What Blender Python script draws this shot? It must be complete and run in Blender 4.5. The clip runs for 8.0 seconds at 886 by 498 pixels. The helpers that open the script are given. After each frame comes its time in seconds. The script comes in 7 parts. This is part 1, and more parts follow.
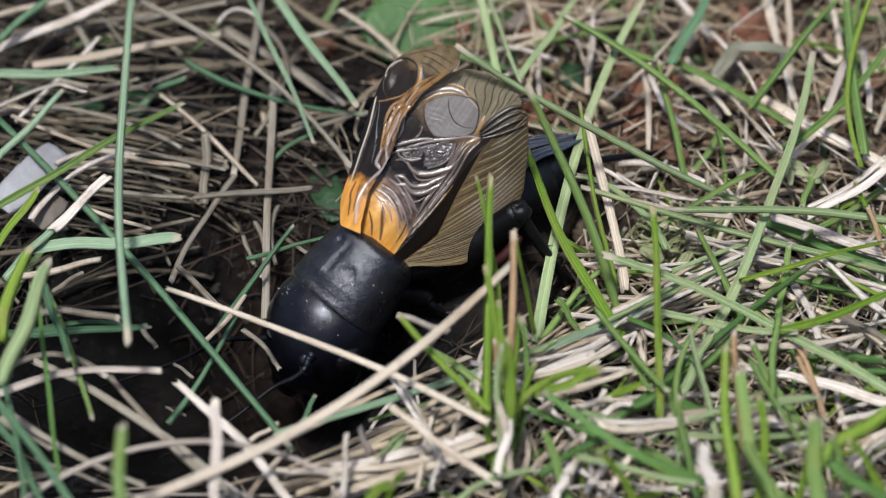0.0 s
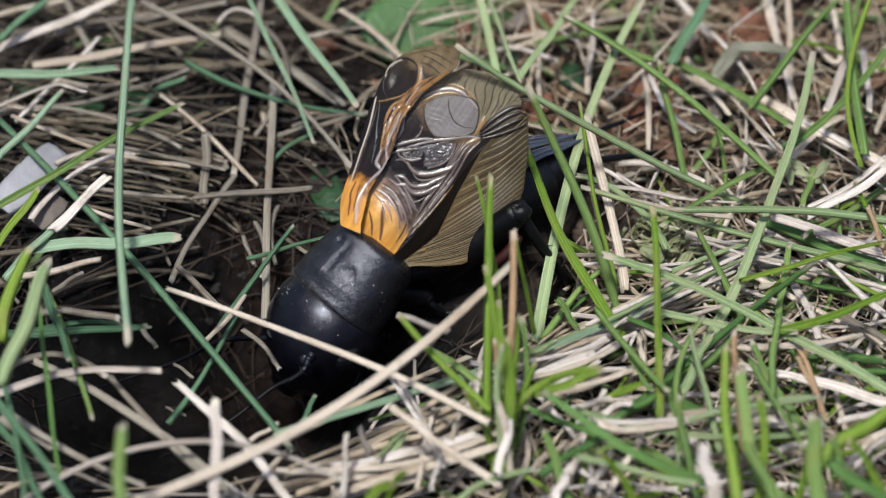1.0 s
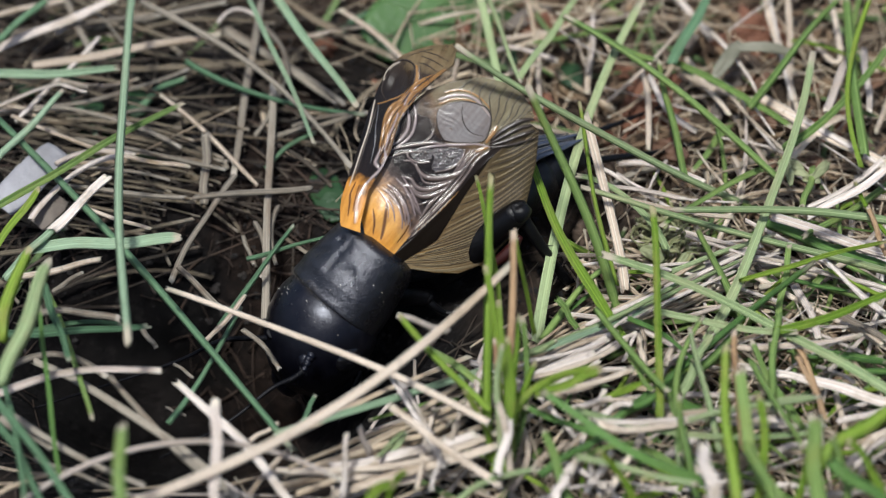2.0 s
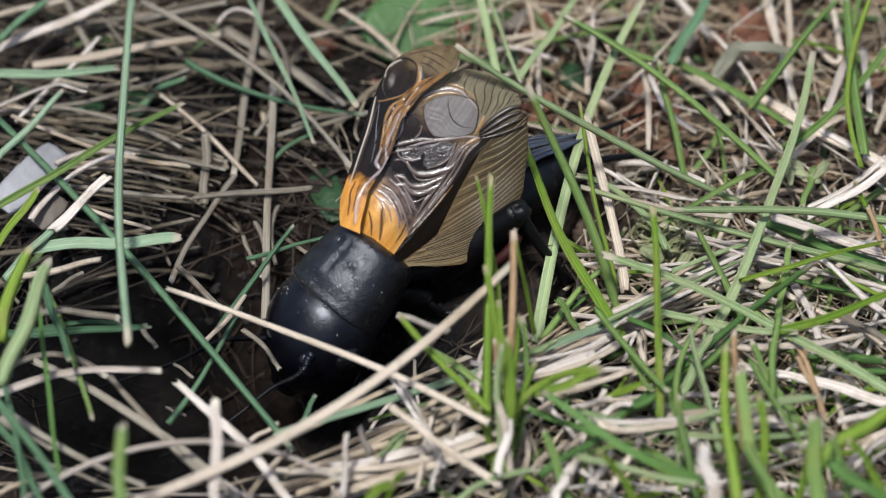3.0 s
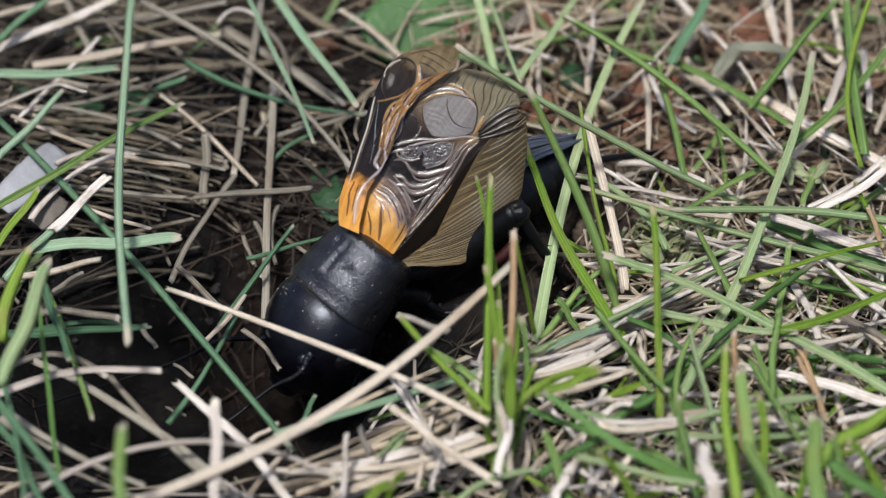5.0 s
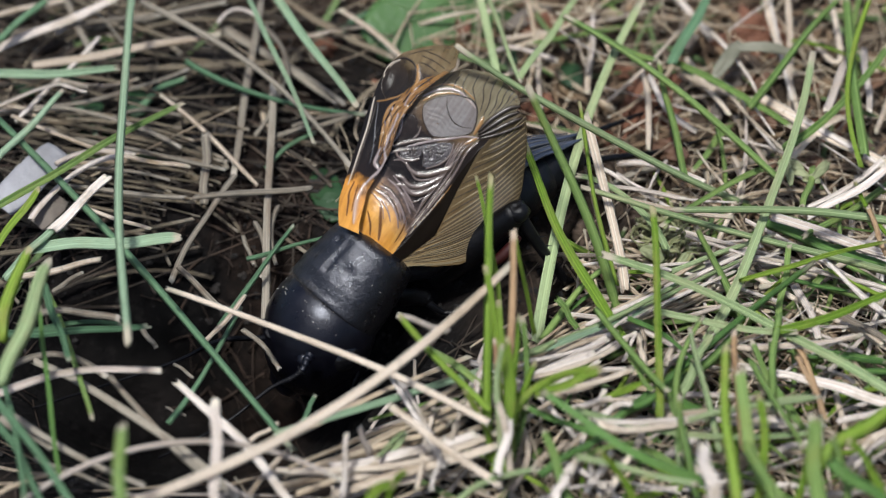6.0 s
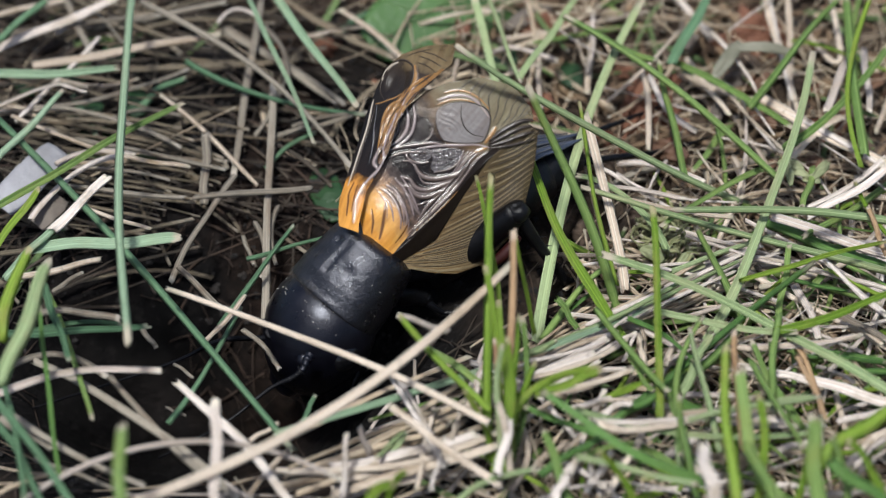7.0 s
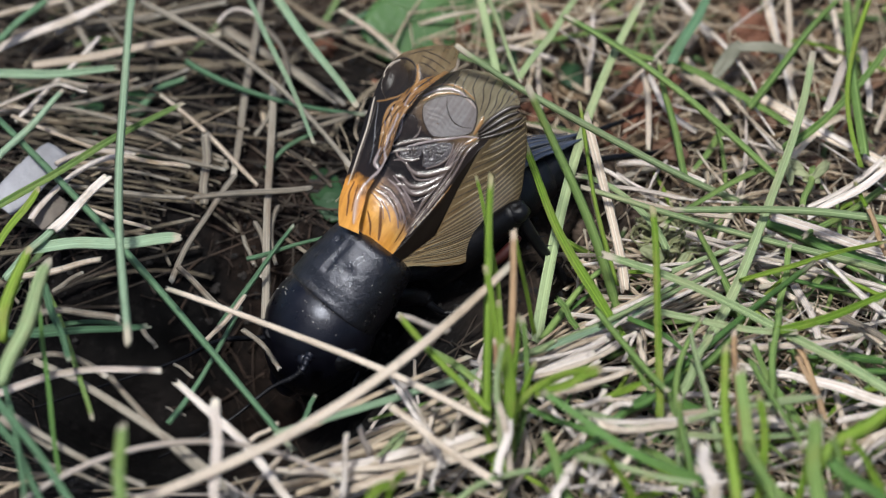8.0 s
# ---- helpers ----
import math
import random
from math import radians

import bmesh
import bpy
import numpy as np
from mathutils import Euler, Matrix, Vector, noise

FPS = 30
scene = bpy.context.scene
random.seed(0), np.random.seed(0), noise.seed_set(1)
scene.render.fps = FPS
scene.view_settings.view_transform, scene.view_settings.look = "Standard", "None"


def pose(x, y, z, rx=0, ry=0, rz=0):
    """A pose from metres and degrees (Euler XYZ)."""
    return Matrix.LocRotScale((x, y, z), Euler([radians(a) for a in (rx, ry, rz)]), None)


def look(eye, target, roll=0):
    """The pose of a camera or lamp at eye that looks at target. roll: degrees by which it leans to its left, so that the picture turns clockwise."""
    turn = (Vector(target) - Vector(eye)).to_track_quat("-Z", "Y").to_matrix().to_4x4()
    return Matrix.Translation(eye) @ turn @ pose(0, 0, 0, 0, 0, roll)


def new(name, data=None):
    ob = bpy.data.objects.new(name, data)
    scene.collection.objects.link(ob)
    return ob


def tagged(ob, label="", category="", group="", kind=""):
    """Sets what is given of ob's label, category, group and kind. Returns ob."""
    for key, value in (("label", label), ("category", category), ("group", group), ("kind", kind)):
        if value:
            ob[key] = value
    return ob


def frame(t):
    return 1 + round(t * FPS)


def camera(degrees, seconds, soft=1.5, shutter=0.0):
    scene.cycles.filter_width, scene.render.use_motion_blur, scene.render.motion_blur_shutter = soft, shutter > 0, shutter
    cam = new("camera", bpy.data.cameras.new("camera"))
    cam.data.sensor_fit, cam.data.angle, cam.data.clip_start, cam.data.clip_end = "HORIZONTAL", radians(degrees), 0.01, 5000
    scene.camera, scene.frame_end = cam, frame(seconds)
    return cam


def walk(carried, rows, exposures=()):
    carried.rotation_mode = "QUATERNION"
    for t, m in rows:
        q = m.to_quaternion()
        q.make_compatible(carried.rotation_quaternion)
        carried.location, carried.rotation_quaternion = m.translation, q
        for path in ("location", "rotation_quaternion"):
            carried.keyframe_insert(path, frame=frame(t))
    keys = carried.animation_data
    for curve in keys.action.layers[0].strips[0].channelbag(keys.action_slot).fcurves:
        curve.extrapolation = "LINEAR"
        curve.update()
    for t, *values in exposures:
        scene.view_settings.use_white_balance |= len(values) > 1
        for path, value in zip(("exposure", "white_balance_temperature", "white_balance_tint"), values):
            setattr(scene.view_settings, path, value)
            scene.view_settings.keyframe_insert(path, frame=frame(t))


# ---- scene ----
cam = camera(20, 8.0, 1.2, 0.5)
EYE = (0.0, -0.10480, 0.10480)
cam.data.dof.use_dof = True
cam.data.dof.focus_distance = 0.1436
cam.data.dof.aperture_fstop = 36.0
walk(cam, [(0.0, look(EYE, (0, 0, 0))), (8.0, look(EYE, (0, 0, 0)))])
scene.view_settings.exposure = 0.03

# ---- world, sun and exposure ----
MM = 0.001
SUN_ELEV, SUN_AZ = 73.0, -150.0
world = bpy.data.worlds.new("sky")
scene.world = world
world.use_nodes = True
wn = world.node_tree
sky = wn.nodes.new("ShaderNodeTexSky")
sky.sky_type = "NISHITA"
sky.sun_disc = False
sky.sun_elevation = radians(SUN_ELEV)
sky.sun_rotation = radians(SUN_AZ)
sky.dust_density = 2.5
sky.air_density = 0.8
wn.links.new(sky.outputs[0], wn.nodes["Background"].inputs[0])
wn.nodes["Background"].inputs[1].default_value = 0.15
sun = new("sun", bpy.data.lights.new("sun", "SUN"))
sun.data.energy = 4.95
sun.data.angle = radians(8)
sun.data.color = (0.98, 1.0, 0.985)
az, el = radians(SUN_AZ), radians(SUN_ELEV)
sun.matrix_world = look((math.sin(az) * math.cos(el), math.cos(az) * math.cos(el), math.sin(el)), (0, 0, 0))


# ---- materials ----
def nodes_of(name):
    m = bpy.data.materials.new(name)
    m.use_nodes = True
    nt = m.node_tree
    return m, nt, nt.nodes["Principled BSDF"]


def add(nt, kind, **inputs):
    node = nt.nodes.new(kind)
    for key, value in inputs.items():
        node.inputs[key.replace("_", " ")].default_value = value
    return node


def ramp(nt, source, stops):
    node = nt.nodes.new("ShaderNodeValToRGB")
    while len(node.color_ramp.elements) < len(stops):
        node.color_ramp.elements.new(0.5)
    for e, (p, c) in zip(node.color_ramp.elements, stops):
        e.position, e.color = p, (*c, 1)
    nt.links.new(source, node.inputs[0])
    return node.outputs[0]


def mix(nt, fac, a, b, mode="MIX"):
    node = nt.nodes.new("ShaderNodeMix")
    node.data_type, node.blend_type = "RGBA", mode
    for slot, v in ((0, fac), (6, a), (7, b)):
        if isinstance(v, (int, float)):
            node.inputs[slot].default_value = v
        elif isinstance(v, tuple):
            node.inputs[slot].default_value = (*v, 1)
        else:
            nt.links.new(v, node.inputs[slot])
    return node.outputs[2]


def math_node(nt, op, a, b=0.0, c=0.0):
    node = nt.nodes.new("ShaderNodeMath")
    node.operation = op
    for slot, v in enumerate((a, b, c)):
        if isinstance(v, (int, float)):
            node.inputs[slot].default_value = v
        else:
            nt.links.new(v, node.inputs[slot])
    return node.outputs[0]


def noise_of(nt, scale, detail=4.0, rough=0.55, vector=None, out="Fac"):
    node = add(nt, "ShaderNodeTexNoise", Scale=scale, Detail=detail, Roughness=rough)
    if vector is None:
        vector = nt.nodes.new("ShaderNodeTexCoord").outputs["Object"]
    nt.links.new(vector, node.inputs["Vector"])
    return node.outputs[out]


def bump(nt, bsdf, height, strength, distance):
    node = add(nt, "ShaderNodeBump", Strength=strength, Distance=distance)
    nt.links.new(height, node.inputs["Height"])
    nt.links.new(node.outputs[0], bsdf.inputs["Normal"])


def blade_material(name, dark, light, tip, rough, translucent, spot, island=False, stripe=0.45):
    """Grass or straw: fibres along the leaf, blotches, a dried cut end."""
    m, nt, b = nodes_of(name)
    uv = nt.nodes.new("ShaderNodeTexCoord").outputs["UV"]
    stretch = add(nt, "ShaderNodeMapping", Scale=(3.8, 0.13, 1.0))
    nt.links.new(uv, stretch.inputs["Vector"])
    fibre = noise_of(nt, 2.2, 4.0, 0.7, stretch.outputs[0])
    along = add(nt, "ShaderNodeMapping", Scale=(0.25, 1.3, 1.0))
    nt.links.new(uv, along.inputs["Vector"])
    patch = noise_of(nt, 2.0, 4.0, 0.6, along.outputs[0])
    if island:
        rnd = nt.nodes.new("ShaderNodeNewGeometry").outputs["Random Per Island"]
    else:
        rnd = nt.nodes.new("ShaderNodeObjectInfo").outputs["Random"]
    lines = ramp(nt, fibre, [(0.38, (0, 0, 0)), (0.62, (1, 1, 1))])
    tone = math_node(nt, "ADD", math_node(nt, "MULTIPLY", lines, stripe), math_node(nt, "MULTIPLY", rnd, 0.6))
    col = mix(nt, tone, dark, light)
    split = nt.nodes.new("ShaderNodeSeparateXYZ")
    nt.links.new(uv, split.inputs[0])
    off = math_node(nt, "ABSOLUTE", math_node(nt, "SUBTRACT", math_node(nt, "FRACT", split.outputs[0]), 0.5))
    rib = ramp(nt, off, [(0.02, (0.5, 0.5, 0.5)), (0.09, (0, 0, 0)), (0.36, (0, 0, 0)), (0.47, (0.55, 0.55, 0.55))])
    col = mix(nt, rib, col, tuple(min(0.8, c * 1.35) for c in light))
    col = mix(nt, ramp(nt, patch, [(0.5, (0, 0, 0)), (0.72, (0.8, 0.8, 0.8))]), col, spot)
    blotch = noise_of(nt, 1500.0, 5.0, 0.65)
    col = mix(nt, ramp(nt, blotch, [(0.58, (0, 0, 0)), (0.72, (0.35, 0.35, 0.35))]), col, tuple(c * 0.5 for c in dark))
    sep = nt.nodes.new("ShaderNodeSeparateXYZ")
    nt.links.new(uv, sep.inputs[0])
    cut = math_node(nt, "ADD", sep.outputs[1], math_node(nt, "MULTIPLY", fibre, 0.05))
    col = mix(nt, ramp(nt, cut, [(0.965, (0, 0, 0)), (1.0, (1, 1, 1))]), col, tip)
    nt.links.new(col, b.inputs["Base Color"])
    b.inputs["Roughness"].default_value = rough
    b.inputs["Specular IOR Level"].default_value = 0.4
    bump(nt, b, fibre, 0.9, 0.0002)
    tr = add(nt, "ShaderNodeBsdfTranslucent")
    nt.links.new(col, tr.inputs[0])
    mx = add(nt, "ShaderNodeMixShader", Fac=translucent)
    nt.links.new(b.outputs[0], mx.inputs[1])
    nt.links.new(tr.outputs[0], mx.inputs[2])
    nt.links.new(mx.outputs[0], nt.nodes["Material Output"].inputs[0])
    return m


PALE = (0.62, 0.55, 0.42)
GREYSTRAW = blade_material("grey_straw", (0.075, 0.062, 0.046), (0.36, 0.315, 0.25), (0.45, 0.4, 0.33), 0.6, 0.1, (0.17, 0.115, 0.075), False, 0.6)
BLADE = {
    "G": (blade_material("green_blade", (0.065, 0.15, 0.03), (0.31, 0.45, 0.14), PALE, 0.36, 0.36, (0.30, 0.37, 0.10)), "green grass blade with a mown tip", "grass blade"),
    "D": (blade_material("dark_green_blade", (0.035, 0.105, 0.025), (0.16, 0.31, 0.08), (0.4, 0.38, 0.25), 0.38, 0.3, (0.10, 0.18, 0.04)), "dark green grass blade", "grass blade"),
    "B": (blade_material("blue_green_blade", (0.04, 0.10, 0.05), (0.17, 0.31, 0.17), (0.4, 0.42, 0.3), 0.38, 0.25, (0.12, 0.21, 0.11)), "dark blue-green grass blade", "grass blade"),
    "H": (blade_material("pale_green_blade", (0.17, 0.26, 0.10), (0.46, 0.56, 0.30), PALE, 0.4, 0.28, (0.42, 0.42, 0.23)), "pale grey-green grass blade with light stripes", "grass blade"),
    "E": (blade_material("pale_blue_green_blade", (0.17, 0.28, 0.16), (0.42, 0.56, 0.38), PALE, 0.4, 0.25, (0.36, 0.42, 0.27)), "pale blue-green grass blade with light stripes", "grass blade"),
    "Y": (blade_material("fresh_blade", (0.10, 0.22, 0.012), (0.33, 0.48, 0.07), (0.55, 0.5, 0.28), 0.38, 0.4, (0.36, 0.38, 0.09)), "fresh yellow-green grass blade", "grass blade"),
    "S": (blade_material("straw", (0.22, 0.14, 0.08), (0.82, 0.68, 0.54), PALE, 0.5, 0.12, (0.30, 0.205, 0.11), False, 0.8), "dry tan straw stalk lying on the litter", "straw"),
    "R": (GREYSTRAW, "old greyish-tan straw stalk", "straw"),
    "W": (blade_material("bleached_straw", (0.34, 0.25, 0.19), (0.92, 0.81, 0.72), (0.8, 0.72, 0.6), 0.45, 0.12, (0.42, 0.34, 0.24), False, 0.75), "bleached whitish straw stalk", "straw"),
    "T": (blade_material("reddish_straw", (0.36, 0.20, 0.085), (0.58, 0.40, 0.24), (0.66, 0.53, 0.4), 0.55, 0.2, (0.28, 0.13, 0.06)), "withered reddish-tan grass stalk", "straw"),
}
# OLD and AGED: decayed straw, with the back's shade put into the dark tone
OLD = blade_material("shaded_decayed_straw", (0.010, 0.008, 0.006), (0.105, 0.083, 0.062), (0.2, 0.16, 0.12), 0.7, 0.08, (0.11, 0.06, 0.038), True)
LITTER = blade_material("litter_straw", (0.15, 0.092, 0.05), (0.86, 0.68, 0.48), PALE, 0.65, 0.12, (0.19, 0.105, 0.055), True)
AGED = blade_material("shaded_aged_straw", (0.03, 0.023, 0.016), (0.27, 0.22, 0.15), (0.4, 0.34, 0.26), 0.6, 0.1, (0.2, 0.14, 0.085), True, 0.5)
HERB = blade_material("withered_threads", (0.14, 0.17, 0.06), (0.50, 0.50, 0.27), PALE, 0.6, 0.25, (0.34, 0.28, 0.14), True)
SHORT = blade_material("short_green", (0.05, 0.10, 0.03), (0.22, 0.31, 0.13), PALE, 0.45, 0.25, (0.2, 0.27, 0.08), True)
FIBRE = blade_material("root_fibre", (0.009, 0.0055, 0.004), (0.06, 0.036, 0.023), (0.06, 0.035, 0.022), 0.8, 0.0, (0.1, 0.06, 0.04), True)


def soil_material():
    m, nt, b = nodes_of("soil")
    big, fine = noise_of(nt, 120.0, 6.0, 0.65), noise_of(nt, 1500.0, 8.0, 0.75)
    # near-black tones hold the hollow's shade as well as the damp soil's own colour
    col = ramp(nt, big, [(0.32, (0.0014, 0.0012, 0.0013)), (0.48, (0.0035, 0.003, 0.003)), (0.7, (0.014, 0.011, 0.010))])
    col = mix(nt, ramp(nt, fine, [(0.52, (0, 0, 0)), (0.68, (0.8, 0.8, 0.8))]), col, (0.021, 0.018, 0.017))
    # drier, browner earth away from the damp, shade-darkened burrow mouth
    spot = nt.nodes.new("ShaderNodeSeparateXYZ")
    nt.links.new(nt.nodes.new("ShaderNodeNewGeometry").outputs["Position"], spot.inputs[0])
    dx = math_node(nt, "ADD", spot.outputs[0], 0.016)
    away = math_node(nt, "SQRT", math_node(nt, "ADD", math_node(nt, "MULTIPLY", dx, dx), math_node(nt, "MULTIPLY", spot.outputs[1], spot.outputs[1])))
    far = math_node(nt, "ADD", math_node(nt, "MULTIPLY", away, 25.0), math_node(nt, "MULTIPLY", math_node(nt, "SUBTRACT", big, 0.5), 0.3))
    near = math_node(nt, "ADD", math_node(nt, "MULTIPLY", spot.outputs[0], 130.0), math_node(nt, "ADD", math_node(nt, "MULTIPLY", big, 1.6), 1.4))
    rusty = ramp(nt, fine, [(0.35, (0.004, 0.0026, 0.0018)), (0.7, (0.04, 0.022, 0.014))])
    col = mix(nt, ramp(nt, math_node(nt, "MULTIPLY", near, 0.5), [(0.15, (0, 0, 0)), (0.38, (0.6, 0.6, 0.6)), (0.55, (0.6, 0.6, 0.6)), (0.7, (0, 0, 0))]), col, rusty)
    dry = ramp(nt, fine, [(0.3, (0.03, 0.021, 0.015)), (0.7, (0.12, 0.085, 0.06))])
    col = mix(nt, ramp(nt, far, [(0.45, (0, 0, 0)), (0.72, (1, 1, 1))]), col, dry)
    nt.links.new(col, b.inputs["Base Color"])
    b.inputs["Roughness"].default_value = 0.95
    b.inputs["Specular IOR Level"].default_value = 0.15
    bump(nt, b, math_node(nt, "ADD", fine, math_node(nt, "MULTIPLY", noise_of(nt, 420.0, 6.0, 0.7), 1.5)), 1.0, 0.0006)
    return m


def clod_material(name, dark, light):
    m, nt, b = nodes_of(name)
    rnd = nt.nodes.new("ShaderNodeNewGeometry").outputs["Random Per Island"]
    fine = noise_of(nt, 2200.0, 6.0, 0.7)
    col = ramp(nt, math_node(nt, "ADD", math_node(nt, "MULTIPLY", rnd, 0.6), math_node(nt, "MULTIPLY", fine, 0.5)), [(0.2, dark), (0.9, light)])
    nt.links.new(col, b.inputs["Base Color"])
    b.inputs["Roughness"].default_value = 0.9
    bump(nt, b, fine, 0.8, 0.0002)
    return m


SOIL = soil_material()
CLOD = clod_material("clod", (0.012, 0.009, 0.007), (0.075, 0.05, 0.034))
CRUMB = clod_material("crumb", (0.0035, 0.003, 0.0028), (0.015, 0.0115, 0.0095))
BROWNBITS = blade_material("brown_bits", (0.05, 0.028, 0.016), (0.38, 0.26, 0.155), (0.2, 0.16, 0.12), 0.75, 0.08, (0.16, 0.085, 0.05), True)
RUST = clod_material("rust_clod", (0.02, 0.009, 0.006), (0.15, 0.062, 0.034))


def cuticle_material(name, base, rough, pits, relief, coat=0.0, dirt=0.0, spec=0.32, scratch=0.0, sheen=(1.0, 1.0, 1.0)):
    """Insect cuticle: near-black, pitted, scuffed."""
    m, nt, b = nodes_of(name)
    fine, big = noise_of(nt, 9000.0, 3.0, 0.6), noise_of(nt, 900.0, 5.0, 0.6)
    col = mix(nt, ramp(nt, big, [(0.45, (0, 0, 0)), (0.8, (0.6, 0.6, 0.6))]), base, tuple(min(1, c * 2.0 + 0.001) for c in base))
    nt.links.new(col, b.inputs["Base Color"])
    r = ramp(nt, big, [(0.3, (rough * 0.75,) * 3), (0.75, (min(1, rough * 1.35),) * 3)])
    nt.links.new(r, b.inputs["Roughness"])
    b.inputs["Coat Weight"].default_value = coat
    b.inputs["Specular IOR Level"].default_value = spec
    b.inputs["Coat Roughness"].default_value = 0.12
    b.inputs["Specular Tint"].default_value = (*sheen, 1)
    if dirt:
        patch = noise_of(nt, 1600.0, 8.0, 0.75)
        mask = ramp(nt, patch, [(0.53, (0, 0, 0)), (0.68, (dirt, dirt, dirt))])
        nt.links.new(mix(nt, mask, col, (0.075, 0.062, 0.05)), b.inputs["Base Color"])
        nt.links.new(mix(nt, mask, r, (0.75, 0.75, 0.75)), b.inputs["Roughness"])
    h = math_node(nt, "ADD", math_node(nt, "MULTIPLY", fine, pits), math_node(nt, "MULTIPLY", big, relief))
    if scratch:
        lengthen = add(nt, "ShaderNodeMapping", Scale=(700.0, 3800.0, 1500.0), Rotation=(0.0, 0.0, 0.5))
        nt.links.new(nt.nodes.new("ShaderNodeTexCoord").outputs["Object"], lengthen.inputs["Vector"])
        lines = noise_of(nt, 1.0, 5.0, 0.7, lengthen.outputs[0])
        h = math_node(nt, "ADD", h, math_node(nt, "MULTIPLY", lines, scratch))
    bump(nt, b, h, 0.5, 0.0001)
    return m


HEAD = cuticle_material("head_cuticle", (0.0012, 0.0012, 0.0028), 0.33, 0.35, 0.5, 0.0, 0.02, 0.42, 0.0, (0.85, 0.88, 1.0))
PRON = cuticle_material("pronotum_cuticle", (0.003, 0.003, 0.004), 0.3, 0.9, 0.35, 0.0, 0.12, 0.75, 0.8, (0.88, 0.9, 1.0))
BODY = cuticle_material("body_cuticle", (0.0025, 0.003, 0.0045), 0.38, 0.5, 0.6)
LEG = cuticle_material("leg_cuticle", (0.002, 0.002, 0.0025), 0.36, 0.6, 0.5, 0.0, 0.04, 0.22)
HINDWING = cuticle_material("hind_wing", (0.032, 0.038, 0.056), 0.34, 0.4, 0.5, 0.0, 0.0, 0.8, 0.0, (0.75, 0.82, 1.0))
HAIR = cuticle_material("hair", (0.03, 0.026, 0.022), 0.5, 0.1, 0.1)
EYE = cuticle_material("eye_facets", (0.004, 0.004, 0.005), 0.10, 0.05, 0.0, 0.6)
ANT = cuticle_material("antenna_cuticle", (0.0025, 0.0025, 0.0035), 0.42, 0.3, 0.2, 0.0, 0.0, 0.15)
RED = cuticle_material("red_cuticle", (0.022, 0.003, 0.002), 0.45, 0.4, 0.3)
PALE_SPOT = cuticle_material("ocellus", (0.16, 0.17, 0.22), 0.2, 0.1, 0.0, 0.4)


def plain_vein(name, base, rough, spec=0.6):
    m, nt, b = nodes_of(name)
    fine = noise_of(nt, 4000.0, 3.0)
    nt.links.new(mix(nt, fine, tuple(c * 0.6 for c in base), base), b.inputs["Base Color"])
    b.inputs["Roughness"].default_value = rough
    b.inputs["Specular IOR Level"].default_value = spec
    bump(nt, b, fine, 0.3, 0.00005)
    return m


# ridge tones paler than the skin; part of their sheen is in this colour
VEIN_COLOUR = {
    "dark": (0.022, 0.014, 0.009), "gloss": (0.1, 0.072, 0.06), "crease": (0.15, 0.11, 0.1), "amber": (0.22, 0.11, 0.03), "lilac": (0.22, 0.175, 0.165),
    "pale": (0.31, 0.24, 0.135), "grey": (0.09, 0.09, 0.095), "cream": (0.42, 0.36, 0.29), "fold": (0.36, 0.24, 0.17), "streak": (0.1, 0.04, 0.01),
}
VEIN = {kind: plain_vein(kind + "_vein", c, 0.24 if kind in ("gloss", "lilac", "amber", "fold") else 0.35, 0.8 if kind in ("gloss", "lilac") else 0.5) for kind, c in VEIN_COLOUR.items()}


def grey(*pairs):
    return [(p, (v, v, v)) for p, v in pairs]


